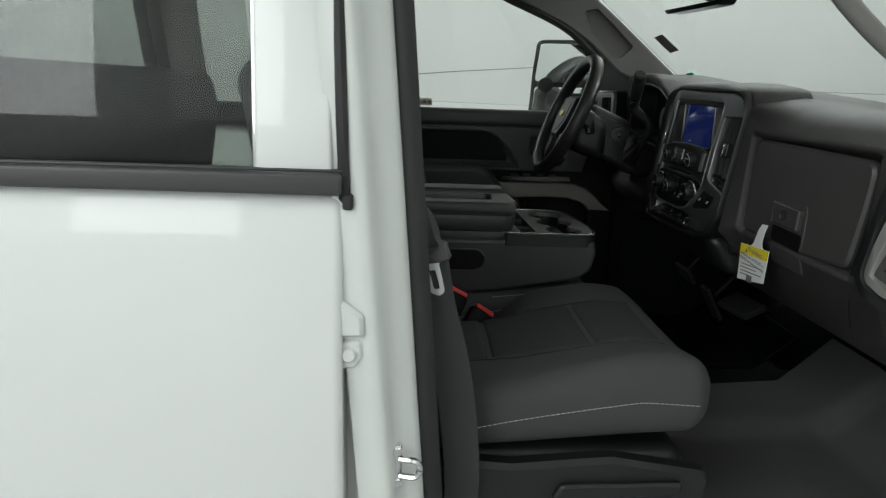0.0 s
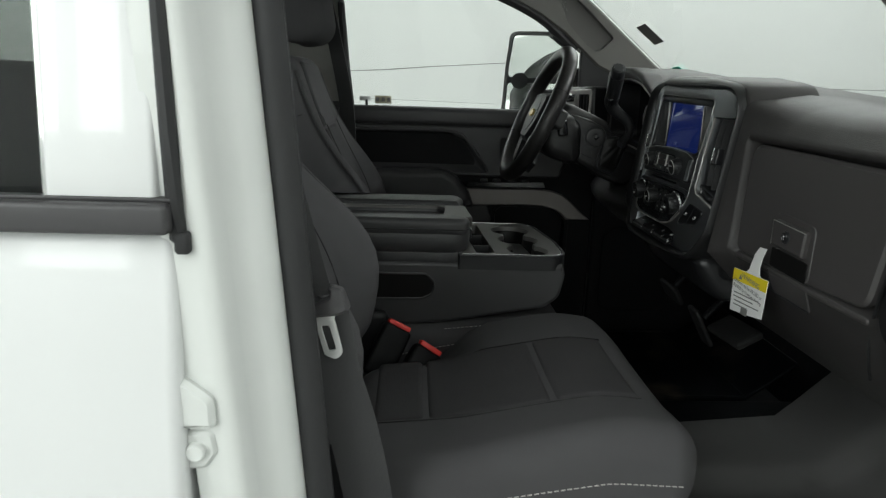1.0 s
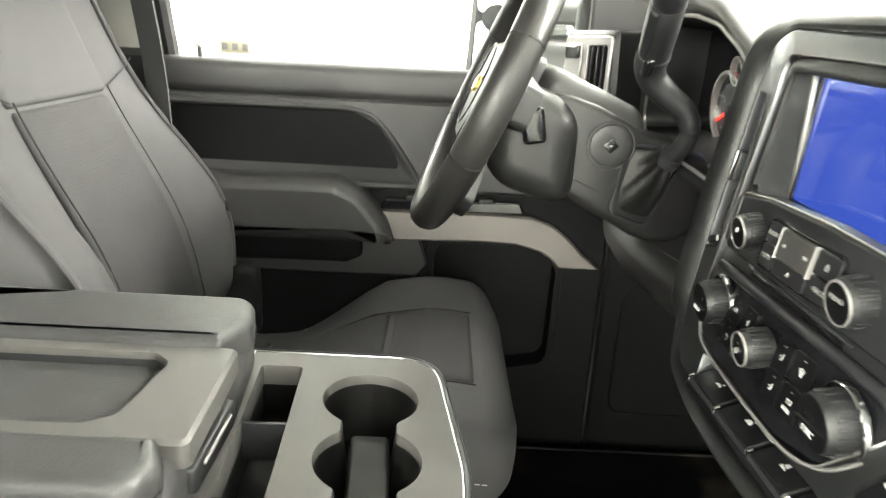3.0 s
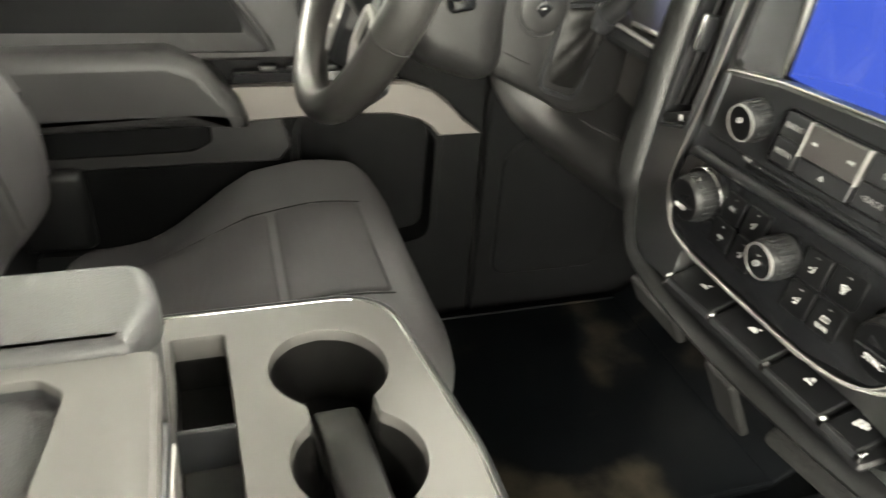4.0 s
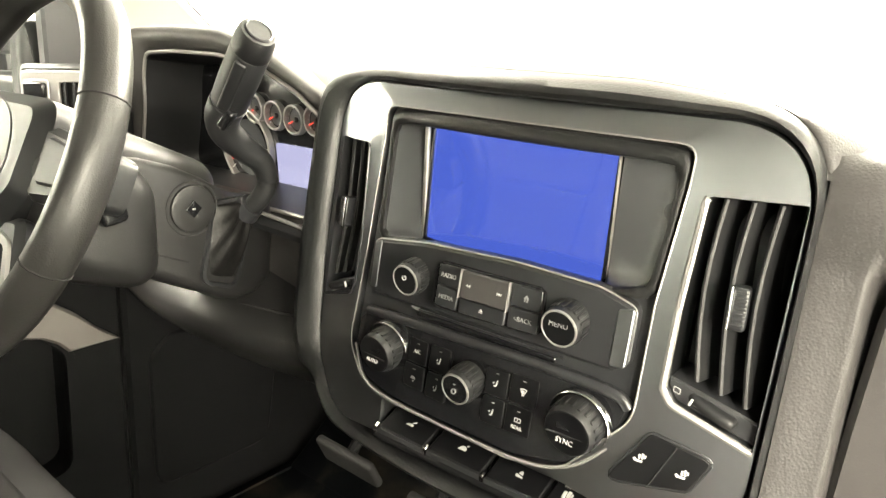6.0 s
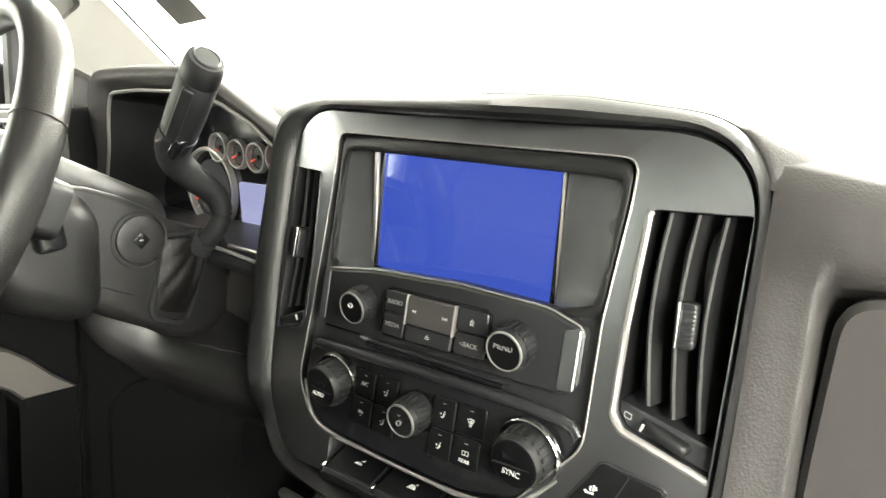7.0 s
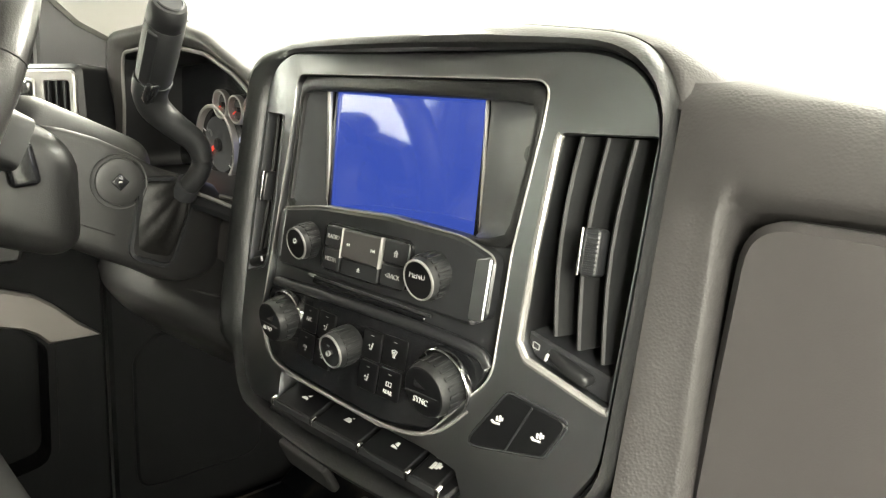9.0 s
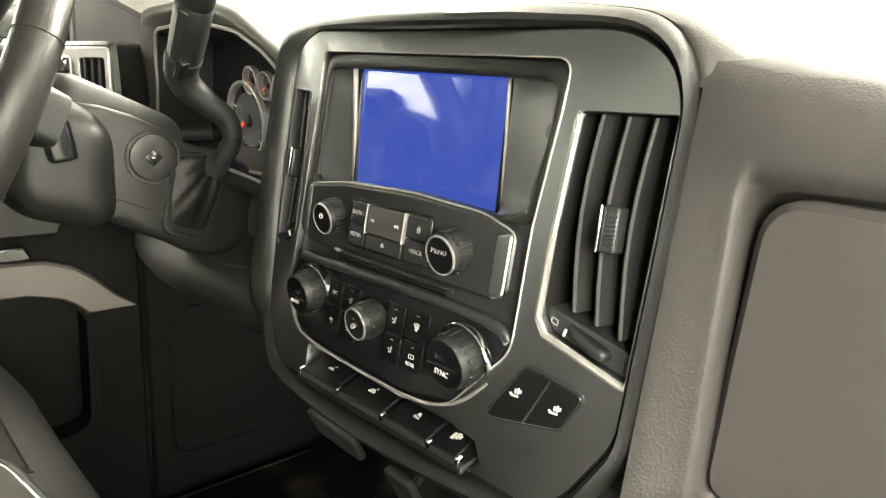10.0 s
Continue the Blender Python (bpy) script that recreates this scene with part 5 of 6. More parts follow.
hood = part("binnacle_hood", hood_ring(CL, IL), M_DASH, dash, "grained black instrument hood", 70)
part("hood_line", tube([CX(y, z, 0.0190) for y, z in star(IL, 192, (0.41, 0.865))], 0.0026, 6, True), M_LSILVER, hood)
part("hood_inner", band([[CX(y, z, 0.018) for y, z in star(inset(IL, 0.0015), 192, (0.41, 0.865))], [CX(y, z, -0.06) for y, z in star(inset(IL, 0.014), 192, (0.41, 0.865))]]), M_PLAST, hood)
shoulder = []
for y in np.linspace(0.19, 0.67, 49):
    zc = float(np.interp(y, [0.19, 0.25, 0.365, 0.44, 0.54, 0.63, 0.67], [0.882, 0.912, 0.965, 0.981, 0.985, 0.978, 0.955])) - 0.004
    top = lerp(y, CREST)
    shoulder.append([CX(y, zc, 0.002), CX(y, zc + 0.35 * (top - zc), -0.018), CX(y, zc + 0.72 * (top - zc), -0.055), CX(y, zc + 0.94 * (top - zc), -0.10), (0.185, y, top - 0.0005), (0.22, y, top - 0.008)])
part("hood_shoulder", band(shoulder, closed=False), M_DASH, dash, "grained dash top falling to the instrument hood", 80)
dials = part("dial_face", plate(inset(IL, 0.012), -0.075, -0.06, CX, 0.002), M_GLOSS, dash, "dark instrument face with small gauges")
for y, z, r in ((0.505, 0.828, 0.056), (0.300, 0.828, 0.056), (0.478, 0.884, 0.020), (0.437, 0.878, 0.0195), (0.397, 0.876, 0.0195), (0.357, 0.878, 0.0195)):
    part("dial_ring", rim(circle2((y, z), r, 40), circle2((y, z), r * (0.90 if r > 0.03 else 0.82), 40), -0.062, -0.052, CX, 0.002, 48, None, 0.001), M_LSILVER, dials, "bright dial ring")
    part("dial_plate", plate(circle2((y, z), r * 0.7, 32), -0.062, -0.0585, CX, 0.0004), M_RECESS, dials)
    part("needle_hub", lathe([(r * 0.17, 0), (r * 0.17, 0.004), (r * 0.13, 0.006), (0, 0.006)], 16, Matrix.Translation(CX(y, z, -0.06)) @ pose(0, 0, 0, 0, -90, 0)), M_PLAST, dials)
    ticks = []
    for a in range(13):
        q = math.radians(220 - 260 * a / 12)
        ticks.append(moved(rbox((r * 0.80, 0, 0), (r * 0.14, 0.0016, 0.0008), 0.0002, 1), Matrix.Translation(CX(y, z, -0.0575)) @ pose(0, 0, 0, 90, 0, -90) @ pose(0, 0, 0, 0, 0, math.degrees(q))))
    part("dial_ticks", join(*ticks), M_DIAL, dials)
    part("needle", moved(rbox((r * 0.36, 0, 0), (r * 0.74, r * 0.11, 0.001), 0.0003, 1), Matrix.Translation(CX(y, z, -0.056)) @ pose(0, 0, 0, 90, 0, -90) @ pose(0, 0, 0, 0, 0, 205)), M_NEEDLE, dials, "red pointer")
part("trip_display", plate(rpoly([(0.443, 0.842), (0.362, 0.842), (0.362, 0.778), (0.443, 0.778)], 0.004), -0.064, -0.057, CX, 0.0006), M_CLUSTERLCD, dials, "pale blue lit trip display")
part("lower_hood_lip", tube(curve3([(0.02, 0.55, 0.762), (-0.005, 0.46, 0.772), (-0.01, 0.39, 0.775), (-0.005, 0.31, 0.772), (0.01, 0.235, 0.762)], 24), 0.010, 8), M_PLAST, dash)
part("lip_line", tube(curve3([(0.012, 0.55, 0.774), (-0.012, 0.46, 0.784), (-0.017, 0.39, 0.787), (-0.012, 0.31, 0.784), (0.002, 0.235, 0.772)], 24), 0.0022, 6), M_LSILVER, dash)
# vent and lamp switch at the driver's end, on a face turned to the driver
DX = lambda y, z, d: (-0.034 - 0.66 * (y - 0.64) - 0.83 * d, y - 0.55 * d, z)
DV = rpoly([(0.733, 0.925), (0.636, 0.930), (0.630, 0.80), (0.645, 0.785), (0.733, 0.79)], 0.012)
dvent = part("driver_vent", plate(DV, -0.10, 0.0, DX, 0.006), M_PLAST, dash, "driver's end air vent in silver frame")
DVo = rpoly([(0.728, 0.917), (0.640, 0.921), (0.640, 0.815), (0.728, 0.808)], 0.010)
DVi = rpoly([(0.683, 0.905), (0.646, 0.907), (0.646, 0.825), (0.683, 0.822)], 0.006)
part("vent_frame", plate(DVo, -0.002, 0.005, DX, 0.002, [DVi], -0.002), M_LSILVER, dvent)
part("vent_back", plate(DVi, -0.002, 0.001, DX, 0.0005), M_WELL, dvent)
for k in range(3):
    yy = 0.6545 + 0.0105 * k
    part("vent_slat", plate(BOX2(0.0014, 0.040), 0.0, 0.005, lambda a, b, d: DX(yy + a, 0.865 + b, d), 0.0005), M_SATIN, dvent)
part("lamp_switch_panel", plate(rpoly([(0.722, 0.905), (0.693, 0.907), (0.693, 0.828), (0.722, 0.826)], 0.005), 0.004, 0.007, DX, 0.001), M_LSILVER, dvent)
part("lamp_switch", plate(rpoly([(0.720, 0.902), (0.695, 0.903), (0.695, 0.882), (0.720, 0.881)], 0.004), 0.006, 0.014, DX, 0.002), M_GLOSS, dvent)
# knee bolster, kick panel and pieces under the dash
knee = []
for y in np.linspace(0.205, 0.668, 26):
    q = 0.045 * ((y - 0.47) / 0.24) ** 2
    knee.append([(x + q, y, z) for x, z in ((0.07, 0.735), (0.02, 0.700), (-0.012, 0.672), (-0.026, 0.658), (-0.036, 0.646), (-0.040, 0.634), (-0.038, 0.622), (-0.028, 0.608), (-0.008, 0.590), (0.030, 0.562), (0.080, 0.530), (0.150, 0.500), (0.30, 0.480))])
part("knee_bolster", band(knee, closed=False), M_COLUMN, dash, "rounded black knee panel under the column", 60)
part("knee_gap", tube(curve3([(0.012, 0.66, 0.668), (-0.010, 0.55, 0.664), (-0.016, 0.47, 0.663), (-0.008, 0.36, 0.664), (0.02, 0.24, 0.668)], 24), 0.0022, 6), M_SEAM, dash)
kick = thing("kick_panel", "black plastic kick panel beside the driver's footwell", "panel", (0.25, 0.75, 0.12))
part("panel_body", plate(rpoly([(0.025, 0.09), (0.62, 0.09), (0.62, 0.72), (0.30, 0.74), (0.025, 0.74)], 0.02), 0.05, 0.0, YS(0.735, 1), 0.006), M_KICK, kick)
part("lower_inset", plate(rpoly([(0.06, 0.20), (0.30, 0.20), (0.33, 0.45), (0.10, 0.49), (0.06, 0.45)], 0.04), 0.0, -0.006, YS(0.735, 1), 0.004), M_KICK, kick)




def pedal(name, y, z, w, h, x, label):
    p = thing(name, label, "pedal", (x, y, z))
    part("pad", moved(rbox((0, 0, 0), (0.014, w, h), 0.006, 3), pose(x, y, z, 0, -28, 0)), M_PEDAL, p)
    part("arm", tube(curve3([(x + 0.006, y, z + h * 0.2), (x + 0.09, y, z + 0.13), (x + 0.14, y, z + 0.32)], 10), 0.009, 8), M_KICK, p)


pedal("brake_pedal", 0.345, 0.385, 0.115, 0.050, 0.155, "worn grey rubber brake pedal")
pedal("accelerator_pedal", 0.205, 0.335, 0.055, 0.11, 0.185, "worn grey rubber accelerator pedal")
part("insulation_pad", moved(rbox((0, 0, 0), (0.07, 0.13, 0.020), 0.008, 2), pose(0.20, 0.055, 0.375, 0, -25, 8)), M_FOAM, dash, "grey felt pad under the dash")
part("stack_core", rbox((0.11, -0.01, 0.72), (0.17, 0.40, 0.30), 0.02, 2), M_PLAST, dash)
part("stack_base", bent(rbox((0.09, -0.01, 0.57), (0.22, 0.36, 0.10), 0.03, 3, (2, 2, 2)), lambda x, y, z: (x + 0.6 * max(0, 0.6 - z), y, z)), M_PLAST, dash)

# ---- warning tag on the glove box latch ----
wt = thing("warning_tag", "white card warning tag with yellow header, hung on latch", "tag", (-0.008, -0.37, 0.56))
TG = lambda y, z, d: (-0.006 - d + 0.25 * (z - 0.56) * 0.1, y, z)
card = [(-0.312, 0.629), (-0.352, 0.632), (-0.362, 0.640), (-0.372, 0.668), (-0.384, 0.682), (-0.406, 0.684), (-0.398, 0.668), (-0.394, 0.650), (-0.397, 0.638), (-0.404, 0.6355), (-0.426, 0.637), (-0.4235, 0.572), (-0.370, 0.562), (-0.318, 0.5545)]
part("card", plate(card, 0.0, 0.001, TG, 0.0003), M_TAG, wt)
part("yellow_header", plate([(-0.312, 0.6285), (-0.426, 0.6365), (-0.4255, 0.617), (-0.3125, 0.609)], 0.0011, 0.0014, TG, 0.0001), M_YELLOW, wt)
TM = lambda y, z: Matrix.Translation(TG(y, z, 0.0017)) @ pose(0, 0, 0, 90, 0, -90) @ pose(0, 0, 0, 0, 0, -4)
part("lettering", lettering("WARNING", 0.0125, TM(-0.374, 0.6215), 0.0001), M_INK, wt)
part("triangle_mark", plate([(-0.334, 0.615), (-0.345, 0.6158), (-0.3395, 0.6245)], 0.0014, 0.0018, TG, 0.0001), M_INK, wt)
part("lettering", lettering("Children can be KILLED or", 0.0088, TM(-0.368, 0.6075), 0.0001), M_INK, wt)
part("lettering", lettering("INJURED by Passenger Air Bag", 0.0078, TM(-0.368, 0.5985), 0.0001), M_INK, wt)
for k, (a, b) in enumerate(((0.008, 0.09), (0.008, 0.075), (0.012, 0.095), (0.012, 0.06))):
    z = 0.5905 - 0.0068 * k
    part("print_bar", plate([(-0.316 - a, z), (-0.316 - b, z + 0.07 * b), (-0.316 - b, z - 0.002 + 0.07 * b), (-0.316 - a, z - 0.002)], 0.0011, 0.0014, TG, 0.0001), M_INK, wt)
part("print_block", plate(BOXY(-0.356, 0.560, -0.378, 0.5725), 0.0011, 0.0014, TG, 0.0001), M_GREY, wt)

# ---- steering column and wheel ----
col = thing("steering_column", "black steering column with ignition lock and shifter boot", "steering column", (0.0, 0.385, 0.70))
axis_tilt = 23.5
CM = pose(-0.247, 0.392, 0.852, 0, -(90 - axis_tilt), 0)   # local z runs up the column to the driver
part("upper_shroud", moved(rbox((0, 0, -0.115), (0.125, 0.150, 0.15), 0.03, 4, (2, 2, 2)), CM), M_COLUMN, col)
SY = lambda x: 0.305 + 0.42 * max(0.0, x + 0.09)          # the shroud's passenger face turns away past the lock
shroud = []
for x, zt, zb, cut in ((-0.178, 0.862, 0.752, 0.016), (-0.172, 0.862, 0.747, 0.004), (-0.15, 0.855, 0.737, 0), (-0.12, 0.846, 0.722, 0), (-0.09, 0.832, 0.708, 0), (-0.06, 0.816, 0.690, 0), (-0.03, 0.806, 0.680, 0), (0.0, 0.800, 0.678, 0), (0.024, 0.792, 0.681, 0.002), (0.038, 0.782, 0.690, 0.008), (0.043, 0.765, 0.705, 0.018)):
    sec = inset(rpoly([(SY(x), zt), (0.470, zt), (0.470, zb), (SY(x), zb)], [0.010, 0.03, 0.03, 0.022], 6), cut)
    shroud.append([(x, y, z) for y, z in sec])
part("lower_shroud", join(band(shroud), (shroud[0], [tuple(range(len(shroud[0])))]), (shroud[-1], [tuple(range(len(shroud[-1])))])), M_COLUMN, col, "black column shroud", 30)
part("shroud_parting", tube([(x, SY(x) - 0.0002, 0.7655 - 0.42 * (x + 0.15)) for x in (-0.168, -0.14, -0.11)], 0.0007, 5), M_SEAM, col)
part("shroud_seam", rbox((-0.174, 0.3875, 0.805), (0.010, 0.158, 0.104), 0.010, 2), M_KICK, col)
IG = pose(-0.1035, 0.3065, 0.803, 90, 0, 0)
ign = part("ignition_lock", lathe([(0.0285, -0.004), (0.0285, 0.0012), (0.0278, 0.0020), (0.0268, 0.0018), (0.0262, 0.0004), (0.0240, 0.0004), (0.0233, 0.0040), (0.0215, 0.0048), (0.010, 0.0044), (0.0, 0.0040)], 40, IG), M_COLUMN, col, "round ignition lock")
part("lock_groove", lathe([(0.0266, 0.0002), (0.0266, 0.0010), (0.0236, 0.0010), (0.0236, 0.0002)], 40, IG), M_WELL, ign)
part("key_slot", moved(rbox((0, 0, 0.0042), (0.013, 0.013, 0.002), 0.002, 2), IG @ pose(0, 0, 0, 0, 0, 45)), M_GLOSS, ign)
part("key_tip", moved(rbox((0, 0, 0.005), (0.004, 0.002, 0.001), 0.0004, 1), IG), M_LSILVER, ign)
# shifter boot in its frame; the lever leaves it at the upper corner
BT = rpoly([(-0.078, 0.803), (-0.030, 0.800), (-0.010, 0.785), (-0.045, 0.706), (-0.096, 0.727)], [0.008, 0.014, 0.012, 0.014, 0.012], 6)
BP = lambda x, z, d: (x, SY(x) - 0.001 - d, z)
bfr = part("boot_frame", rim(inset(BT, -0.004), inset(BT, 0.0005), -0.03, 0.004, BP, 0.0015, 72, (-0.052, 0.762)), M_SATIN, col)
bootv, bo = [], star(inset(BT, 0.0005), 72, (-0.052, 0.762))
for q in np.linspace(0, 1, 12):
    ring = []
    for k, (x, z) in enumerate(bo):
        fold = 0.0022 * math.sin(k * 0.62 + 1.3 * q) * math.sin(q * math.pi) * (0.4 + 0.6 * (z < 0.75))
        cx, cz = -0.031, 0.791
        ring.append((x + (cx + 0.008 * math.cos(2 * math.pi * k / 72) - x) * q, SY(x) * (1 - q) + SY(cx) * q + 0.003 - 0.018 * math.sin(min(1, q * 1.25) * math.pi / 2) + 0.6 * fold, z + (cz + 0.008 * math.sin(2 * math.pi * k / 72) - z) * q))
    bootv.append(ring)
part("boot", band(bootv), M_BOOT, bfr, "creased black leatherette boot")
part("boot_collar", tube([(-0.0315, 0.320, 0.789), (-0.029, 0.310, 0.797)], [0.0165, 0.0135], 16), M_SATIN, bfr)
lever = part("shift_lever", tube(curve3([(-0.031, 0.316, 0.790), (-0.023, 0.303, 0.806), (-0.0195, 0.296, 0.825), (-0.028, 0.296, 0.845), (-0.050, 0.298, 0.862), (-0.068, 0.298, 0.878), (-0.0755, 0.291, 0.894), (-0.0765, 0.279, 0.907)], 40), [0.0110] * 10 + [0.0112 + 0.00030 * k for k in range(26)], 16), M_PLAST, col, "bent black column shift lever")
GA, GB = Vector((-0.0765, 0.279, 0.907)), Vector((-0.0845, 0.219, 0.973))
GM = Matrix.Translation(GA) @ (GB - GA).to_track_quat("Z", "X").to_matrix().to_4x4()     # local z runs up the grip
GL = (GB - GA).length
grip = part("shift_grip", moved(lathe([(0.0170, -0.004), (0.0188, 0.0), (0.0194, 0.004), (0.0202, 0.030), (0.0200, GL - 0.0235), (0.0193, GL - 0.0225), (0.0200, GL - 0.0215), (0.0196, GL - 0.010), (0.0188, GL - 0.004), (0.0172, GL - 0.0006), (0.0150, GL)], 32), GM @ Matrix.Diagonal((1, 0.88, 1, 1))), M_PLAST, lever)
part("grip_facet", moved(rbox((0, 0, 0), (0.012, 0.006, 0.060), 0.0028, 3, (2, 1, 3)), GM @ pose(-0.0125, 0.0125, 0.034, 0, 0, 45)), M_PLAST, lever)
part("grip_ring", moved(lathe([(0.0185, -0.0008), (0.0198, -0.0004), (0.0198, 0.0008), (0.0185, 0.0012)], 32), GM @ Matrix.Diagonal((1, 0.9, 1, 1))), M_SATIN, lever)
part("grip_cap", moved(lathe([(0.0140, 0), (0.0140, 0.0012), (0.0126, 0.0020), (0.0118, 0.0010), (0.0001, 0.0008)], 28), GM @ pose(0, 0, GL - 0.0004) @ Matrix.Diagonal((1, 0.88, 1, 1))), M_SATIN, lever)
part("grip_button", moved(rbox((0, 0, 0), (0.010, 0.011, 0.026), 0.003, 2), GM @ pose(-0.0165, 0.006, -0.004, 0, -8, 20)), M_GLOSS, lever)

sw = thing("steering_wheel", "black leather steering wheel with silver spoke accents", "steering wheel", (-0.247, 0.392, 0.852))
WM = pose(-0.243, 0.392, 0.852, 0, -(90 - axis_tilt), 0)   # local x is up along the wheel, y across, z to the driver
ringp, rr = [], []
for k in range(72):
    a = 2 * math.pi * k / 72
    ringp.append(tuple(WM @ Vector((0.174 * math.cos(a), 0.174 * math.sin(a), 0))))
rimv = []
for k in range(72):
    a = 2 * math.pi * k / 72
    sec = []
    for j in range(14):
        b = 2 * math.pi * j / 14
        sec.append(tuple(WM @ Vector(((0.174 + 0.0165 * math.cos(b)) * math.cos(a), (0.174 + 0.0165 * math.cos(b)) * math.sin(a), 0.0196 * math.sin(b)))))
    rimv.append(sec)
part("wheel_rim", band(rimv + [rimv[0]]), M_WHEEL, sw, "smooth black leather rim")
for q in (68, 112, 248, 292):
    part("rim_seam", moved(tube([(0.174 + 0.0166 * math.cos(b), 0, 0.0197 * math.sin(b)) for b in np.linspace(0, 2 * math.pi, 15)], 0.0008, 5), WM @ pose(0, 0, 0, 0, 0, q)), M_SEAM, sw)
hubo = rpoly([(-0.062, -0.085), (-0.062, 0.085), (0.02, 0.088), (0.075, 0.045), (0.075, -0.045), (0.02, -0.088)], 0.03, 6)
WP = lambda x, y, d: tuple(WM @ Vector((-x, y, d - 1.2 * (x * x + y * y) * 0.5)))
part("hub_pad", plate(hubo, -0.035, 0.014, WP, 0.012), M_PLAST, sw, "black airbag hub")
for sg in (-1, 1):
    part("side_spoke", plate(rpoly([(-0.042, sg * 0.07), (-0.030, sg * 0.168), (0.014, sg * 0.170), (0.026, sg * 0.08)], 0.012), -0.022, 0.004, WP, 0.006), M_PLAST, sw)
    part("switch_pad", plate(rpoly([(-0.032, sg * 0.092), (-0.024, sg * 0.142), (0.006, sg * 0.144), (0.010, sg * 0.094)], 0.008), 0.0, 0.008, WP, 0.002), M_PLAST, sw)
    spoke = rpoly([(0.046, sg * 0.034), (0.040, sg * 0.086), (0.118, sg * 0.104), (0.150, sg * 0.060), (0.100, sg * 0.034)], 0.012)
    gap = rpoly([(0.062, sg * 0.058), (0.066, sg * 0.078), (0.114, sg * 0.090), (0.132, sg * 0.064), (0.096, sg * 0.048)], 0.007)
    part("lower_spoke", plate(spoke, -0.022, 0.003, WP, 0.006, [gap]), M_SATIN, sw, "black lower spoke with an open slot")
    part("silver_accent", rim(inset(gap, -0.007), inset(gap, 0.001), -0.012, 0.0055, WP, 0.002, 64), M_LSILVER, sw, "satin silver spoke accent")
part("emblem", plate(rpoly([(-0.006, -0.022), (-0.006, -0.009), (-0.010, -0.009), (-0.010, 0.009), (-0.006, 0.009), (-0.006, 0.022), (0.006, 0.022), (0.006, 0.009), (0.010, 0.009), (0.010, -0.009), (0.006, -0.009), (0.006, -0.022)], 0.0015, 2), 0.012, 0.0165, WP, 0.001), M_GOLD, sw, "small gold emblem shape")
part("emblem_ring", tube([WP(0.052 * math.cos(a), 0.060 * math.sin(a), 0.0155) for a in np.linspace(0, 2 * math.pi, 40)], 0.0010, 6), M_SATIN, sw)
part("hub_back", bent(rbox((-0.193, 0.392, 0.802), (0.108, 0.218, 0.125), 0.036, 5, (2, 3, 2)), lambda x, y, z: (x, y, z - 0.30 * (x + 0.193))), M_COLUMN, sw, "black shell behind the wheel hub")
part("rear_rocker", moved(rbox((0, 0, 0), (0.026, 0.016, 0.040), 0.006, 3), pose(-0.196, 0.2815, 0.824, 0, -10, 0)), M_GLOSS, sw, "gloss black rocker switch")
part("turn_stalk", tube([(-0.15, 0.46, 0.80), (-0.17, 0.54, 0.81), (-0.18, 0.60, 0.82)], 0.008, 10), M_COLUMN, col)

# ---- front seats ----


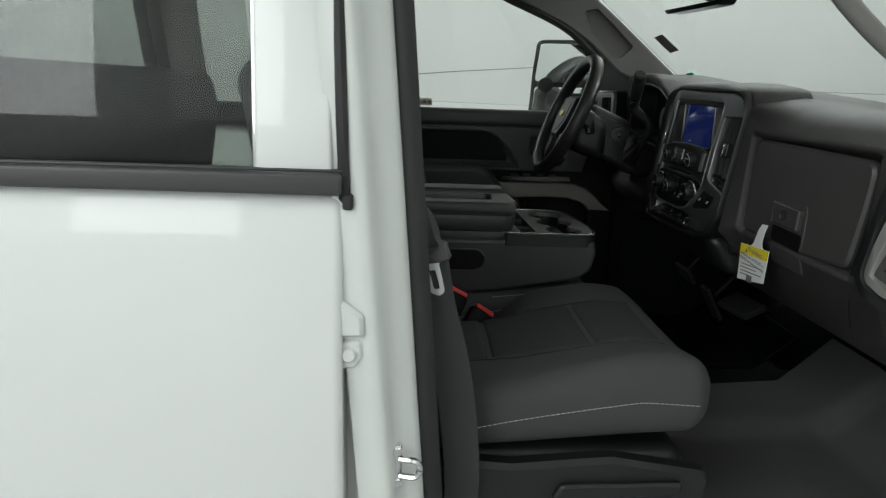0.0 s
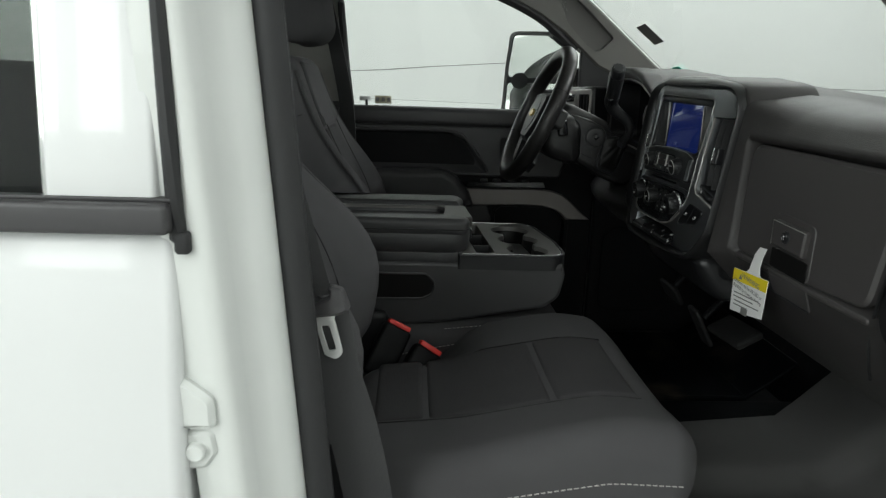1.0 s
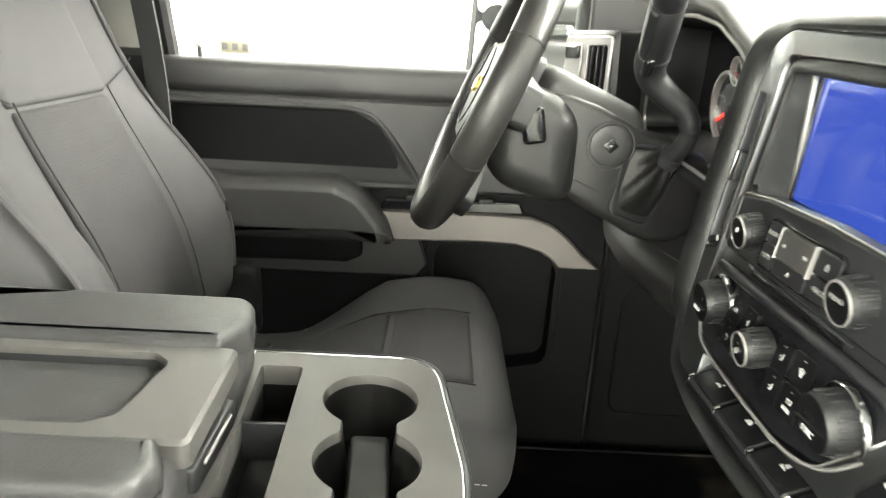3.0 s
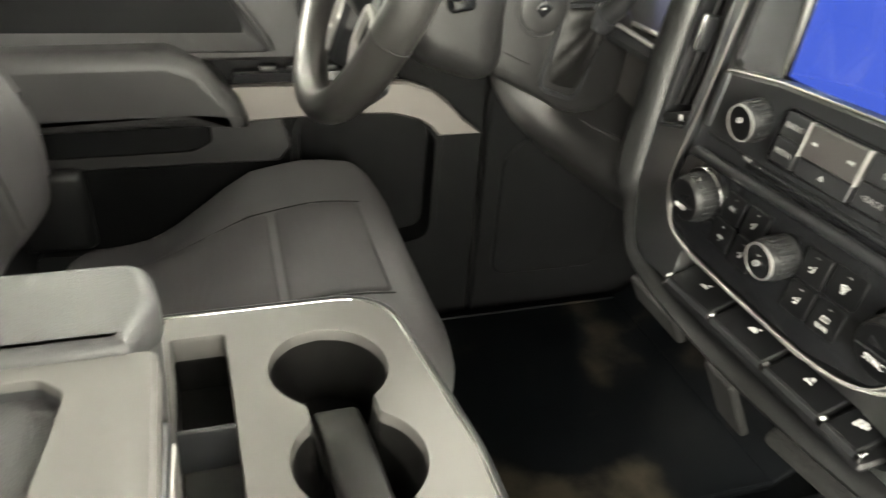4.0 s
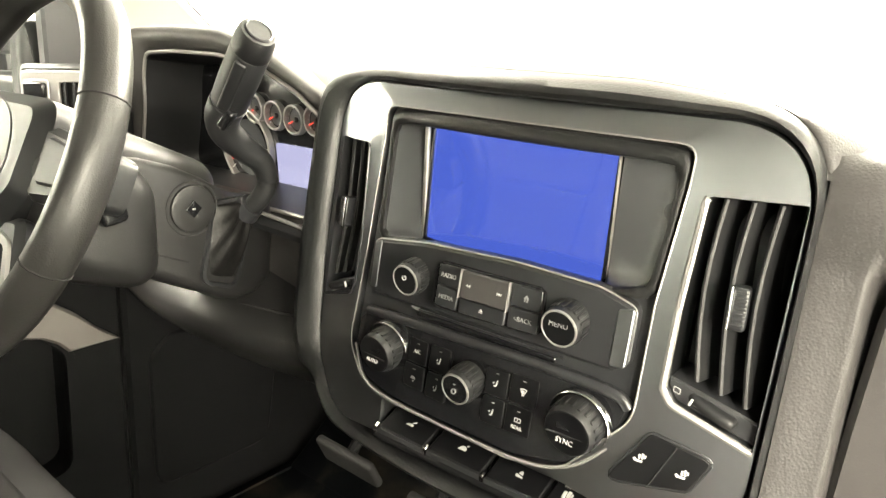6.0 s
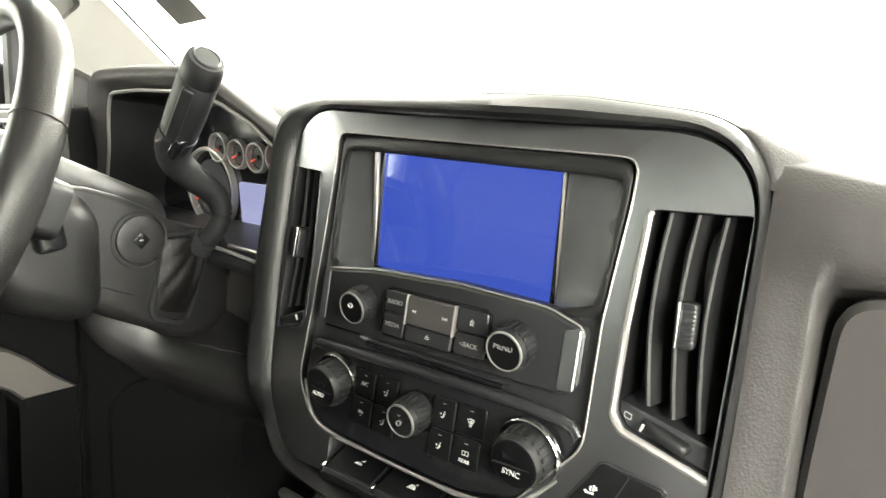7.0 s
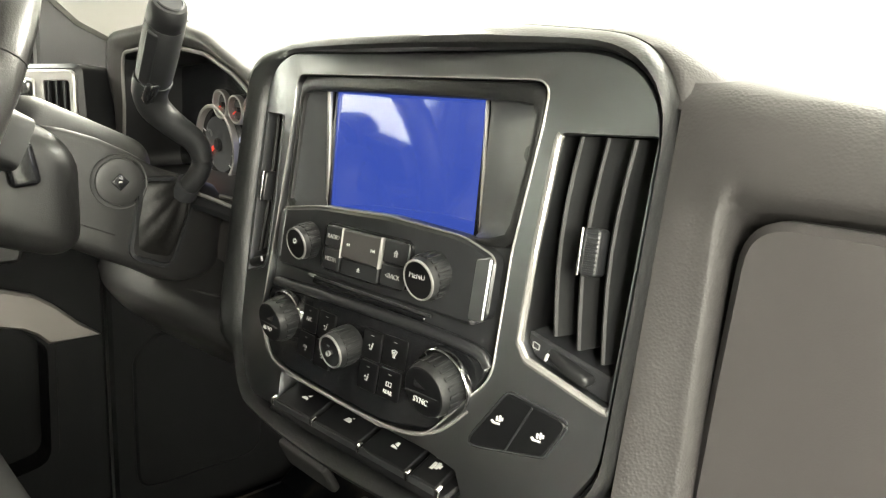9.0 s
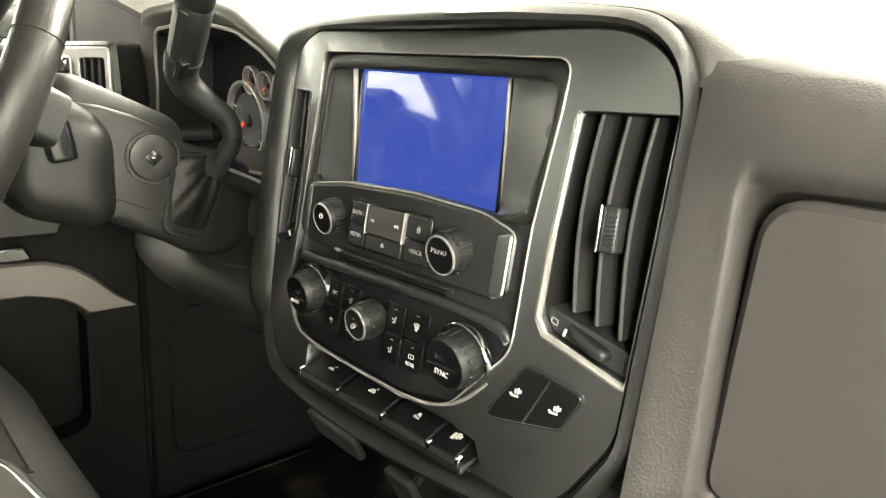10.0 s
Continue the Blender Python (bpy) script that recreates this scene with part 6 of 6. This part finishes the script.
def seat(name, c, dx, bx, label):
    """A front seat whose middle line lies at y = c."""
    st = thing(name, label, "seat", (-0.45 + dx, c, 0.12), "front seats")
    w = 0.262
    # base with side shields
    part("seat_base", rbox((-0.45 + dx, c, 0.235), (0.46, 0.46, 0.23), 0.03, 3), M_PLAST, st, "black plastic seat base")
    for sg in (-1, 1):
        sh = part("side_shield", plate(rpoly([(-0.70 + dx, 0.22), (-0.21 + dx, 0.24), (-0.195 + dx, 0.335), (-0.36 + dx, 0.36), (-0.52 + dx, 0.345), (-0.70 + dx, 0.36)], 0.02), 0.0, 0.03, YS(c + sg * (w - 0.015), sg), 0.008), M_PLAST, st)
        part("shield_handle", plate(rpoly([(-0.46 + dx, 0.285), (-0.25 + dx, 0.305), (-0.245 + dx, 0.325), (-0.44 + dx, 0.318)], 0.010), 0.028, 0.042, YS(c + sg * (w - 0.015), sg), 0.004), M_PLAST, sh)

    def cush(x, y, z):
        # crown, drop of the front edge, sink of the middle
        u = (y - c) / w
        f = max(0, (x - dx + 0.34) / 0.16)
        top = max(0, (z - 0.36) / 0.10)
        z2 = z + 0.075 * (x - dx + 0.40) + top * ((0.022 if c > 0 else 0.044 if u < 0 else 0.004) * max(0, abs(u) - 0.42) ** 1.2 * max(0, min(1, (x - dx + 0.60) / 0.24)) - 0.010 * (1 - u * u) + 0.020 * max(0, min(1, (x - dx + 0.50) / 0.2))) - top * 0.022 * f * f
        inner = max(0, min(1, (u * (-1 if c > 0 else 1) - 0.38) / 0.22)) * max(0, min(1, (-0.44 - x + dx) / 0.10))
        return x - 0.05 * max(0, abs(u) - 0.6) * max(0, f), y, z2 - top * 0.075 * inner - top * (c > 0) * (0.075 * max(0, min(1, (-0.39 - x) / 0.15)) * max(0, min(1, (u - 0.2) / 0.5)) + 0.010)

    cu_ = part("seat_cushion", bent(rbox((-0.418 + dx, c, 0.423), (0.475, 2 * w, 0.109), 0.046, 6, (10, 12, 2)), cush), M_FABRIC, st, "charcoal cloth seat cushion")
    ins = bent(rbox((-0.451 + dx, c, 0.4705), (0.178, 0.228, 0.022), 0.010, 4, (8, 8, 1)), cush)
    part("cushion_insert", bent(rbox((-0.582 + dx, c, 0.4695), (0.076, 0.228, 0.022), 0.010, 4, (4, 8, 1)), cush), M_INSERT, cu_)
    part("cushion_insert", ins, M_INSERT, cu_, "woven cloth insert")
    fr = bent(rbox((-0.296 + dx, c, 0.4705), (0.122, 0.228, 0.022), 0.010, 4, (5, 8, 1)), cush)
    part("cushion_front_insert", fr, M_INSERT, cu_)
    for sg in (-1, 1):
        path = [cush(x + dx, c + sg * 0.1165, 0.4775) for x in np.linspace(-0.62, -0.235, 16)]
        part("seam", tube(path, 0.0018, 5), M_SEAM, cu_)
        # pale stitched line round the outer edge of the bolster
        dashes = []
        for k in range(46):
            x0 = -0.600 + dx + 0.0082 * k
            pz = lambda x: 0.395 - (0.055 * max(0, min(1, (-0.40 - x) / 0.2)) + 0.008) * (c > 0) + 0.055 * max(0, min(1, (x - dx + 0.60) / 0.28)) ** 0.8 - 0.004 * max(0, (x - dx + 0.30) / 0.08)
            dashes.append(tube([(x0, c + sg * (w + 0.0005), pz(x0)), (x0 + 0.0056, c + sg * (w + 0.0005), pz(x0 + 0.0056))], 0.0008, 4))
        part("stitching", join(*dashes), M_STITCH, cu_, "pale contrast stitching")
    # backrest in a frame that leans back
    B = pose(-0.735 + bx, c, 0.445, 0, -18, 0)

    def back(x, y, z):
        t = max(0, min(1, z / 0.60))
        u = y / 0.25
        wide = 1.0 - 0.30 * max(0, t - 0.40) ** 1.3
        fwd = max(0, x / 0.07)
        lump = math.exp(-((z - 0.13) / 0.17) ** 2)
        bol = (0.085 if c < 0 else 0.052) * min(1, max(0, abs(u) - 0.42) / 0.30) ** 1.3 * lump
        return x + fwd * (bol + 0.022 * lump - 0.006 * (1 - u * u)), y * wide, z

    bk = part("backrest", moved(bent(rbox((0, 0, 0.255), (0.150, 0.500, 0.60), 0.050, 6, (2, 14, 16)), back), B), M_FABRIC, st, "charcoal cloth backrest")
    part("back_insert", moved(bent(rbox((0.074, 0, 0.17), (0.020, 0.232, 0.36), 0.009, 4, (1, 8, 10)), back), B), M_INSERT, bk, "woven cloth insert")
    part("back_upper", moved(bent(rbox((0.075, 0, 0.44), (0.016, 0.246, 0.17), 0.008, 4, (1, 8, 6)), back), B), M_FABRIC, bk)
    for sg in (-1, 1):
        part("seam", moved(tube([back(0.0865, sg * 0.1185, z) for z in np.linspace(0.0, 0.36, 16)], 0.0012, 5), B), M_SEAM, bk)
        part("seam", moved(tube([back(0.0835, y, z) for y, z in zip(np.linspace(sg * 0.122, sg * 0.225, 8), np.linspace(0.360, 0.395, 8))], 0.0010, 5), B), M_SEAM, bk)
        part("seam", moved(tube([back(x, sg * 0.2515, 0.40 - 0.3 * max(0, -x)) for x in np.linspace(0.05, -0.05, 6)], 0.0010, 5), B), M_SEAM, bk)
    for sg in (-1, 1):
        part("piping", moved(tube([back(0.070, sg * 0.232, z) for z in np.linspace(0.02, 0.50, 26)], 0.0046, 8), B), M_FABRIC, bk)
    hr = part("headrest", moved(bent(rbox((-0.01, 0, 0.664), (0.125, 0.285, 0.185), 0.05, 5, (2, 6, 4)), lambda x, y, z: (x + 0.012 - 1.1 * y * y * 0.8, y, z)), B @ pose(0, 0, 0, 0, 10, 0)), M_FABRIC, st, "charcoal cloth headrest")
    for sg in (-1, 1):
        part("headrest_post", tube([tuple(B @ Vector((-0.005, sg * 0.062, 0.555))), tuple(B @ Vector((0.085, sg * 0.062, 0.70)))], 0.0065, 10), M_CHROME, hr)
        part("post_guide", moved(rbox((-0.005, sg * 0.062, 0.583), (0.022, 0.022, 0.008), 0.003, 2), B), M_PLAST, st)
    part("recliner_cover", rbox((-0.66 + dx, c - 0.255, 0.43), (0.10, 0.03, 0.13), 0.014, 3), M_PLAST, st)
    part("recliner_cover", rbox((-0.66 + dx, c + 0.255, 0.43), (0.10, 0.03, 0.13), 0.014, 3), M_PLAST, st)
    return st


seat("front_seat", -0.435, 0.0, -0.035, "charcoal cloth front seat beside the open door")
seat("front_seat", 0.435, 0.0, -0.022, "charcoal cloth driver seat behind the steering wheel")

# middle seat, under the folded console
ms = thing("middle_seat", "narrow charcoal cloth middle seat under the console", "seat", (-0.45, 0, 0.12))
part("seat_base", rbox((-0.45, 0, 0.24), (0.42, 0.30, 0.24), 0.03, 3), M_PLAST, ms)
part("seat_cushion", bent(rbox((-0.455, 0, 0.405), (0.43, 0.325, 0.115), 0.045, 5, (6, 6, 2)), lambda x, y, z: (x, y, z + 0.02 * max(0, (x + 0.5) / 0.3) - 0.02 * max(0, (x + 0.34) / 0.1) ** 2)), M_FABRIC, ms)
part("stitching", join(*[tube([(-0.50 + 0.0085 * k, -0.1635, 0.452 + 0.0009 * k), (-0.4945 + 0.0085 * k, -0.1635, 0.4525 + 0.0009 * k)], 0.0006, 4) for k in range(28)]), M_STITCH, ms)

# ---- folded centre console ----
con = thing("centre_console", "grey folded centre console with three cup holders", "console", (-0.5, 0, 0.45))


SIDE = rpoly([(-0.735, 0.586), (-0.268, 0.586), (-0.262, 0.560), (-0.272, 0.515), (-0.300, 0.494), (-0.487, 0.462), (-0.735, 0.436)], [0.004, 0.003, 0.03, 0.03, 0.03, 0.2, 0.01], 8)
cb = pillow(SIDE, [(0.009, -0.152), (0.004, -0.1505), (0.0015, -0.148), (0.0, -0.143), (0.0, 0.143), (0.0015, 0.148), (0.004, 0.1505), (0.009, 0.152)], lambda x, z, y: (x - max(0.0, (x + 0.40) / 0.138) * (0.026 * max(0.0, (y + 0.03) / 0.18) + 0.030 * max(0.0, (y - 0.105) / 0.045) ** 2), y, z))
part("body", (cb[0], [q for q in cb[1] if min(cb[0][i][2] for i in q) < 0.5835]), M_VINYL, con, "grey vinyl console body", 60)
for sg in (-1, 1):
    PK = rpoly([(-0.715, 0.510), (-0.545, 0.512), (-0.525, 0.522), (-0.520, 0.545), (-0.538, 0.562), (-0.715, 0.562)], [0.004, 0.01, 0.016, 0.016, 0.014, 0.004], 6)
    # flat plate on the side; its black stands for a shaded recess
    pk = part("side_pocket", plate(PK, -0.02, 0.0035, YS(sg * 0.152, sg), 0.002), M_WELL, con, "side pocket, its recess shade put in as near-black")
    part("pocket_rim", tube([(x, sg * 0.1550, z) for x, z in PK[:-6]], 0.0022, 6), M_VINYL, pk)
part("body_shoulder", rbox((-0.585, 0, 0.590), (0.235, 0.286, 0.034), 0.008, 2), M_VINYL, con)
# tray with slot and cup holders
tray_o = rpoly([(-0.475, 0.150), (-0.288, 0.150), (-0.262, -0.03), (-0.262, -0.154), (-0.475, -0.154)], [0.004, 0.055, 0.2, 0.042, 0.004], 10)
TZ = lambda x, y, d: (x, y, 0.604 + d + 0.06 * (y + 0.0) * 0.15)
cups = [(-0.347, 0.066, 0.0425), (-0.340, -0.022, 0.0425), (-0.334, -0.110, 0.0415)]
ys_ = np.concatenate([np.linspace(0.066 + 0.0424, -0.110 - 0.0414, 90)])
lft, rgt = [], []
for y in ys_:
    cx = -0.3405 - 0.073 * (y + 0.022)
    hw = 0.0235 if -0.110 < y < 0.066 else 0.0
    for a, b, r in cups:
        if abs(y - b) < r:
            hw = max(hw, math.sqrt(r * r - (y - b) ** 2))
    hw = max(hw, 0.002)
    lft.append((cx - hw, float(y)))
    rgt.append((cx + hw, float(y)))
cup_hole = lft + rgt[::-1]
slot_hole = rpoly([(-0.457, 0.118), (-0.417, 0.118), (-0.403, -0.140), (-0.440, -0.140)], [0.004, 0.006, 0.006, 0.004], 4)
tray = part("tray", plate(tray_o, -0.022, 0.0, TZ, 0.002, [cup_hole, slot_hole], -0.02), M_TRAY, con, "satin grey console tray")
part("tray_edge", tube([TZ(x, y, -0.0004) for x, y in inset(tray_o, 0.0045)], 0.0013, 8, True), M_CHROME, tray, "thin bright tray edge")
part("tray_border", tube([TZ(x, y, -0.0022) for x, y in inset(tray_o, 0.0008)], 0.0028, 8, True), M_SATIN, tray, "rounded dark tray border")
part("tray_skirt", band([[TZ(x, y, -0.003) for x, y in inset(tray_o, -0.001)], [TZ(x, y, -0.030) for x, y in inset(tray_o, -0.0015)]]), M_PLAST, tray, "dark tray side")
# wells and bridge far darker than the tray, to carry their inner shade
well = part("cup_well", band([[TZ(x, y, -0.001) for x, y in cup_hole], [TZ(x, y, -0.062) for x, y in inset(cup_hole, 0.009)]]), M_WELL, tray, "cup holder well with its shade put in as black")
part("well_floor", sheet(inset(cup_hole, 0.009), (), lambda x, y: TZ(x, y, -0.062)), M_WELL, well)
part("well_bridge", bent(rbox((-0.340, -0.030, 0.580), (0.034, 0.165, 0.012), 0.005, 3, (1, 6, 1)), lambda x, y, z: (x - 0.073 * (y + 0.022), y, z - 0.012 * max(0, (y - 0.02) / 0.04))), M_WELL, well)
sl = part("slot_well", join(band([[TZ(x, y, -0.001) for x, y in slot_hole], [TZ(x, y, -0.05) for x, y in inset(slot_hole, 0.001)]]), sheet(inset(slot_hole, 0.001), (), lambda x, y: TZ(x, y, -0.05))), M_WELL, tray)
for dy in (0.025, -0.072):
    cx = -0.4325 - 0.066 * (dy + 0.016)
    part("slot_divider", rbox((cx + 0.004, dy, 0.584), (0.042, 0.0035, 0.036), 0.001, 2), M_SATIN, sl)
# lid: two padded rails with an open tray between
lid_o = rpoly([(-0.775, 0.122), (-0.462, 0.122), (-0.452, 0.02), (-0.454, -0.148), (-0.775, -0.148)], [0.02, 0.030, 0.1, 0.042, 0.02], 8)
lid = part("lid", pillow(lid_o, [(0.012, 0.600), (0.005, 0.602), (0.0015, 0.607), (-0.001, 0.620), (-0.0015, 0.632), (0.0005, 0.646)] + [(0.010, 0.654)], lambda x, y, z: (x, y, z)), M_VINYL, con, "padded console lid", 60)
for y0, y1, zt in ((0.030, 0.124, 0.6745), (-0.096, -0.1505, 0.6700)):
    ro = rpoly([(-0.778, y0), (-0.466, y0), (-0.452, (y0 + y1) / 2), (-0.462, y1), (-0.778, y1)], [0.006, 0.006, 0.03, 0.026, 0.01], 7)
    rail = part("rail_pad", pillow(ro, [(0.002, 0.640), (0.0, 0.645)] + RND(0.011, zt), lambda x, y, z: (x, y, z)), M_VINYL, lid, "padded leatherette rail", 60)
    part("rail_seam", tube([(x, y + (0.0006 if y > 0 else -0.0006), 0.6490) for x, y in ro if (y - (y0 + y1) / 2) * (y1 - y0) > 0], 0.0009, 5), M_SEAM, rail)
lt_o = rpoly([(-0.765, 0.034), (-0.452, 0.034), (-0.446, -0.100), (-0.765, -0.100)], 0.008)
lt_h = rpoly([(-0.715, 0.018), (-0.512, 0.018), (-0.497, 0.004), (-0.503, -0.072), (-0.522, -0.084), (-0.715, -0.084)], 0.012)
LZ = lambda x, y, d: (x, y, 0.6655 + d)
lt = part("lid_tray", plate(lt_o, -0.02, 0.0, LZ, 0.003, [lt_h], -0.018), M_TRAY, lid, "satin grey lid tray")
part("tray_floor", join(band([[LZ(x, y, -0.001) for x, y in lt_h], [LZ(x, y, -0.017) for x, y in inset(lt_h, 0.004)]]), sheet(inset(lt_h, 0.004), (), lambda x, y: LZ(x, y, -0.0165))), M_SATIN, lt)
part("front_catch", rbox((-0.452, -0.045, 0.628), (0.012, 0.09, 0.022), 0.004, 2), M_SATIN, lid)
part("catch_line", rbox((-0.4455, -0.045, 0.633), (0.003, 0.06, 0.003), 0.001, 1), M_LSILVER, lid)

# ---- belts ----


def strap(pts, w, n=(0, 1, 0), th=0.0016, k=30):
    """A flat band through the points; n gives the way its width runs at each point."""
    p = curve3(pts, k)
    wd = curve3(n, k) if isinstance(n, list) else [V(n)] * len(p)
    loops = []
    for a, d, i in zip(p, wd, range(len(p))):
        t = p[min(i + 1, len(p) - 1)] - p[max(i - 1, 0)]
        d = d / np.linalg.norm(d)
        q = np.cross(t, d)
        q = q / max(np.linalg.norm(q), 1e-9) * th
        loops.append([a - d * w / 2 - q, a + d * w / 2 - q, a + d * w / 2 + q, a - d * w / 2 + q])
    return band(loops)


belt = thing("seat_belt", "dark grey seat belt hanging beside the passenger seat", "seat belt", (-0.66, -0.75, 0.3))
part("shoulder_webbing", strap([(-0.745, -0.740, 1.20), (-0.712, -0.746, 0.88), (-0.690, -0.752, 0.77), (-0.672, -0.757, 0.705)], 0.044, [(0.75, 0.65, 0.0), (0.85, 0.5, 0.1), (0.95, 0.3, 0.1), (0.97, 0.1, 0.1)]), M_WEB, belt)
part("lap_webbing", strap([(-0.660, -0.758, 0.685), (-0.648, -0.757, 0.62), (-0.630, -0.753, 0.555), (-0.612, -0.747, 0.46), (-0.600, -0.742, 0.33), (-0.610, -0.74, 0.24)], 0.054, (0.97, 0.12, 0.18)), M_WEB, belt)
tm = pose(-0.658, -0.768, 0.672, 0, 0, -8) @ pose(0, 0, 0, 90, 0, 0)
LP = lambda x, y, d: (x, y, d)
part("buckle_tongue", moved(join(rim(rpoly([(-0.010, 0.012), (0.011, 0.014), (0.0205, -0.024), (0.013, -0.031), (0.001, -0.027)], 0.005), rpoly([(-0.003, 0.005), (0.006, 0.006), (0.0135, -0.020), (0.005, -0.022)], 0.002), -0.0015, 0.0015, LP, 0.0006, 48, (0.0055, -0.008)), plate(rpoly([(-0.020, 0.006), (-0.008, 0.000), (-0.004, 0.008), (0.011, 0.012), (0.012, 0.018), (0.006, 0.021), (-0.020, 0.012)], 0.002), -0.0014, 0.0014, LP, 0.0005)), tm), M_STEEL, belt, "bright steel buckle tongue")
part("tongue_cover", moved(plate(rpoly([(-0.022, 0.012), (-0.018, 0.024), (0.008, 0.038), (0.004, 0.050), (0.020, 0.046), (0.028, 0.024), (0.016, 0.018)], 0.006), -0.006, 0.006, LP, 0.003), tm), M_MOLD, belt)
dbelt = thing("driver_seat_belt", "dark seat belt on the driver's door pillar", "seat belt", (-0.86, 0.72, 0.9))
part("webbing", strap([(-0.86, 0.725, 1.24), (-0.80, 0.70, 1.0), (-0.765, 0.675, 0.80), (-0.76, 0.67, 0.55)], 0.047, (0.85, -0.4, 0.2)), M_WEB, dbelt)
part("upper_anchor", rbox((-0.865, 0.725, 1.235), (0.06, 0.03, 0.07), 0.014, 3), M_PLAST, dbelt)
for (bx, by, bz, tilt, lab) in ((-0.596, -0.256, 0.474, 0, "black seat belt buckle with red release button"), (-0.541, -0.293, 0.446, -6, "shorter black seat belt buckle with red button")):
    bu = thing("belt_buckle", lab, "buckle", (bx, by, bz - 0.05), "belt buckles")
    az = Vector((0.40, 0.42, 0.80)).normalized()
    ay = Vector((0.90, 0.10, -0.42))
    ay = (ay - az * ay.dot(az)).normalized()
    ax = ay.cross(az)
    bmx = Matrix.Translation((bx, by, bz)) @ Matrix((ax, ay, az)).transposed().to_4x4() @ pose(0, 0, 0, tilt, 0, 0)
    part("buckle_body", moved(rbox((0, 0, -0.035), (0.032, 0.055, 0.10), 0.008, 3), bmx), M_KICK, bu)
    part("release_button", moved(rbox((0.003, 0, 0.018), (0.020, 0.044, 0.010), 0.003, 2), bmx), M_RED, bu, "red release button")
    part("buckle_strap", moved(rbox((0, 0, -0.09), (0.012, 0.042, 0.06), 0.004, 2), bmx), M_WEB, bu)

# ---- high things by the windscreen ----
rv = thing("rear_view_mirror", "black interior rear-view mirror hung from the windscreen", "mirror", (-0.02, 0, 1.12))
rvo = rpoly([(-0.125, 1.118), (0.125, 1.118), (0.13, 1.17), (0.10, 1.19), (-0.10, 1.19), (-0.13, 1.17)], 0.022)
part("mirror_shell", plate(rvo, -0.03, 0.012, lambda y, z, d: (-0.045 - d - 0.15 * y, y, z), 0.008), M_GLOSS, rv)
part("mirror_pane", plate(inset(rvo, 0.008), 0.011, 0.0135, lambda y, z, d: (-0.045 - d - 0.15 * y, y, z), 0.0006), M_MIRROR, rv)
part("mirror_stem", tube([(-0.03, 0, 1.165), (0.0, 0, 1.20), (0.045, 0, 1.205)], 0.012, 10), M_PLAST, rv)
gh = thing("grab_handle", "pale grey grab handle on the passenger windscreen pillar", "grab handle", (-0.06, -0.72, 1.02))
part("handle_bar", tube(curve3([(0.03, -0.735, 0.975), (0.015, -0.712, 0.972), (-0.02, -0.700, 0.995), (-0.08, -0.695, 1.045), (-0.14, -0.70, 1.10), (-0.19, -0.715, 1.15), (-0.20, -0.735, 1.17)], 30), 0.0115, 12, squash=1.25), M_LIGHTTRIM, gh)
part("handle_foot", rbox((0.022, -0.735, 0.978), (0.05, 0.03, 0.03), 0.010, 3), M_LIGHTTRIM, gh)
part("handle_foot", rbox((-0.195, -0.735, 1.165), (0.05, 0.03, 0.03), 0.010, 3), M_LIGHTTRIM, gh)
wn = thing("wiper_cowl", "black cowl with washer nozzles beyond the windscreen", "cowl", (0.5, 0, 0.85))
part("cowl", bent(rbox((0.50, 0, 0.845), (0.14, 1.5, 0.05), 0.02, 3, (1, 12, 1)), lambda x, y, z: (x - 0.11 * min(1, (y / 0.735) ** 2), y, z)), M_PLAST, wn)
for yy in (0.247, 0.145):
    part("washer_nozzle", rbox((0.50, yy, 0.898), (0.05, 0.07 if yy < 0.2 else 0.03, 0.05), 0.008, 3), M_PLAST, wn)
part("bonnet", bent(rbox((1.08, 0, 0.76), (1.1, 1.7, 0.10), 0.03, 3, (4, 8, 1)), lambda x, y, z: (x, y, z - 0.06 * (y / 0.8) ** 2 - 0.05 * max(0, (x - 0.6)))), M_PAINT, wn, "white painted bonnet")
# floor mats
for yy, lab in ((-0.45, "grey vinyl passenger mat, lightened for light from the open door"), (0.45, "plain black rubber mat in the driver's footwell")):
    fm = thing("floor_mat", lab, "floor mat", (0.05, yy, 0.12), "floor mats")
    if yy > 0:
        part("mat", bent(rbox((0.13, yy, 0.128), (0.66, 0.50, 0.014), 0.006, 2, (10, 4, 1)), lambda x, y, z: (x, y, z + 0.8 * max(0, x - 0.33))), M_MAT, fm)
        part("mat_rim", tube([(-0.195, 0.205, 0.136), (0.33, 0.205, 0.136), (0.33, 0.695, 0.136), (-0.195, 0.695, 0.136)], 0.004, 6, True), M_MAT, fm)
    else:
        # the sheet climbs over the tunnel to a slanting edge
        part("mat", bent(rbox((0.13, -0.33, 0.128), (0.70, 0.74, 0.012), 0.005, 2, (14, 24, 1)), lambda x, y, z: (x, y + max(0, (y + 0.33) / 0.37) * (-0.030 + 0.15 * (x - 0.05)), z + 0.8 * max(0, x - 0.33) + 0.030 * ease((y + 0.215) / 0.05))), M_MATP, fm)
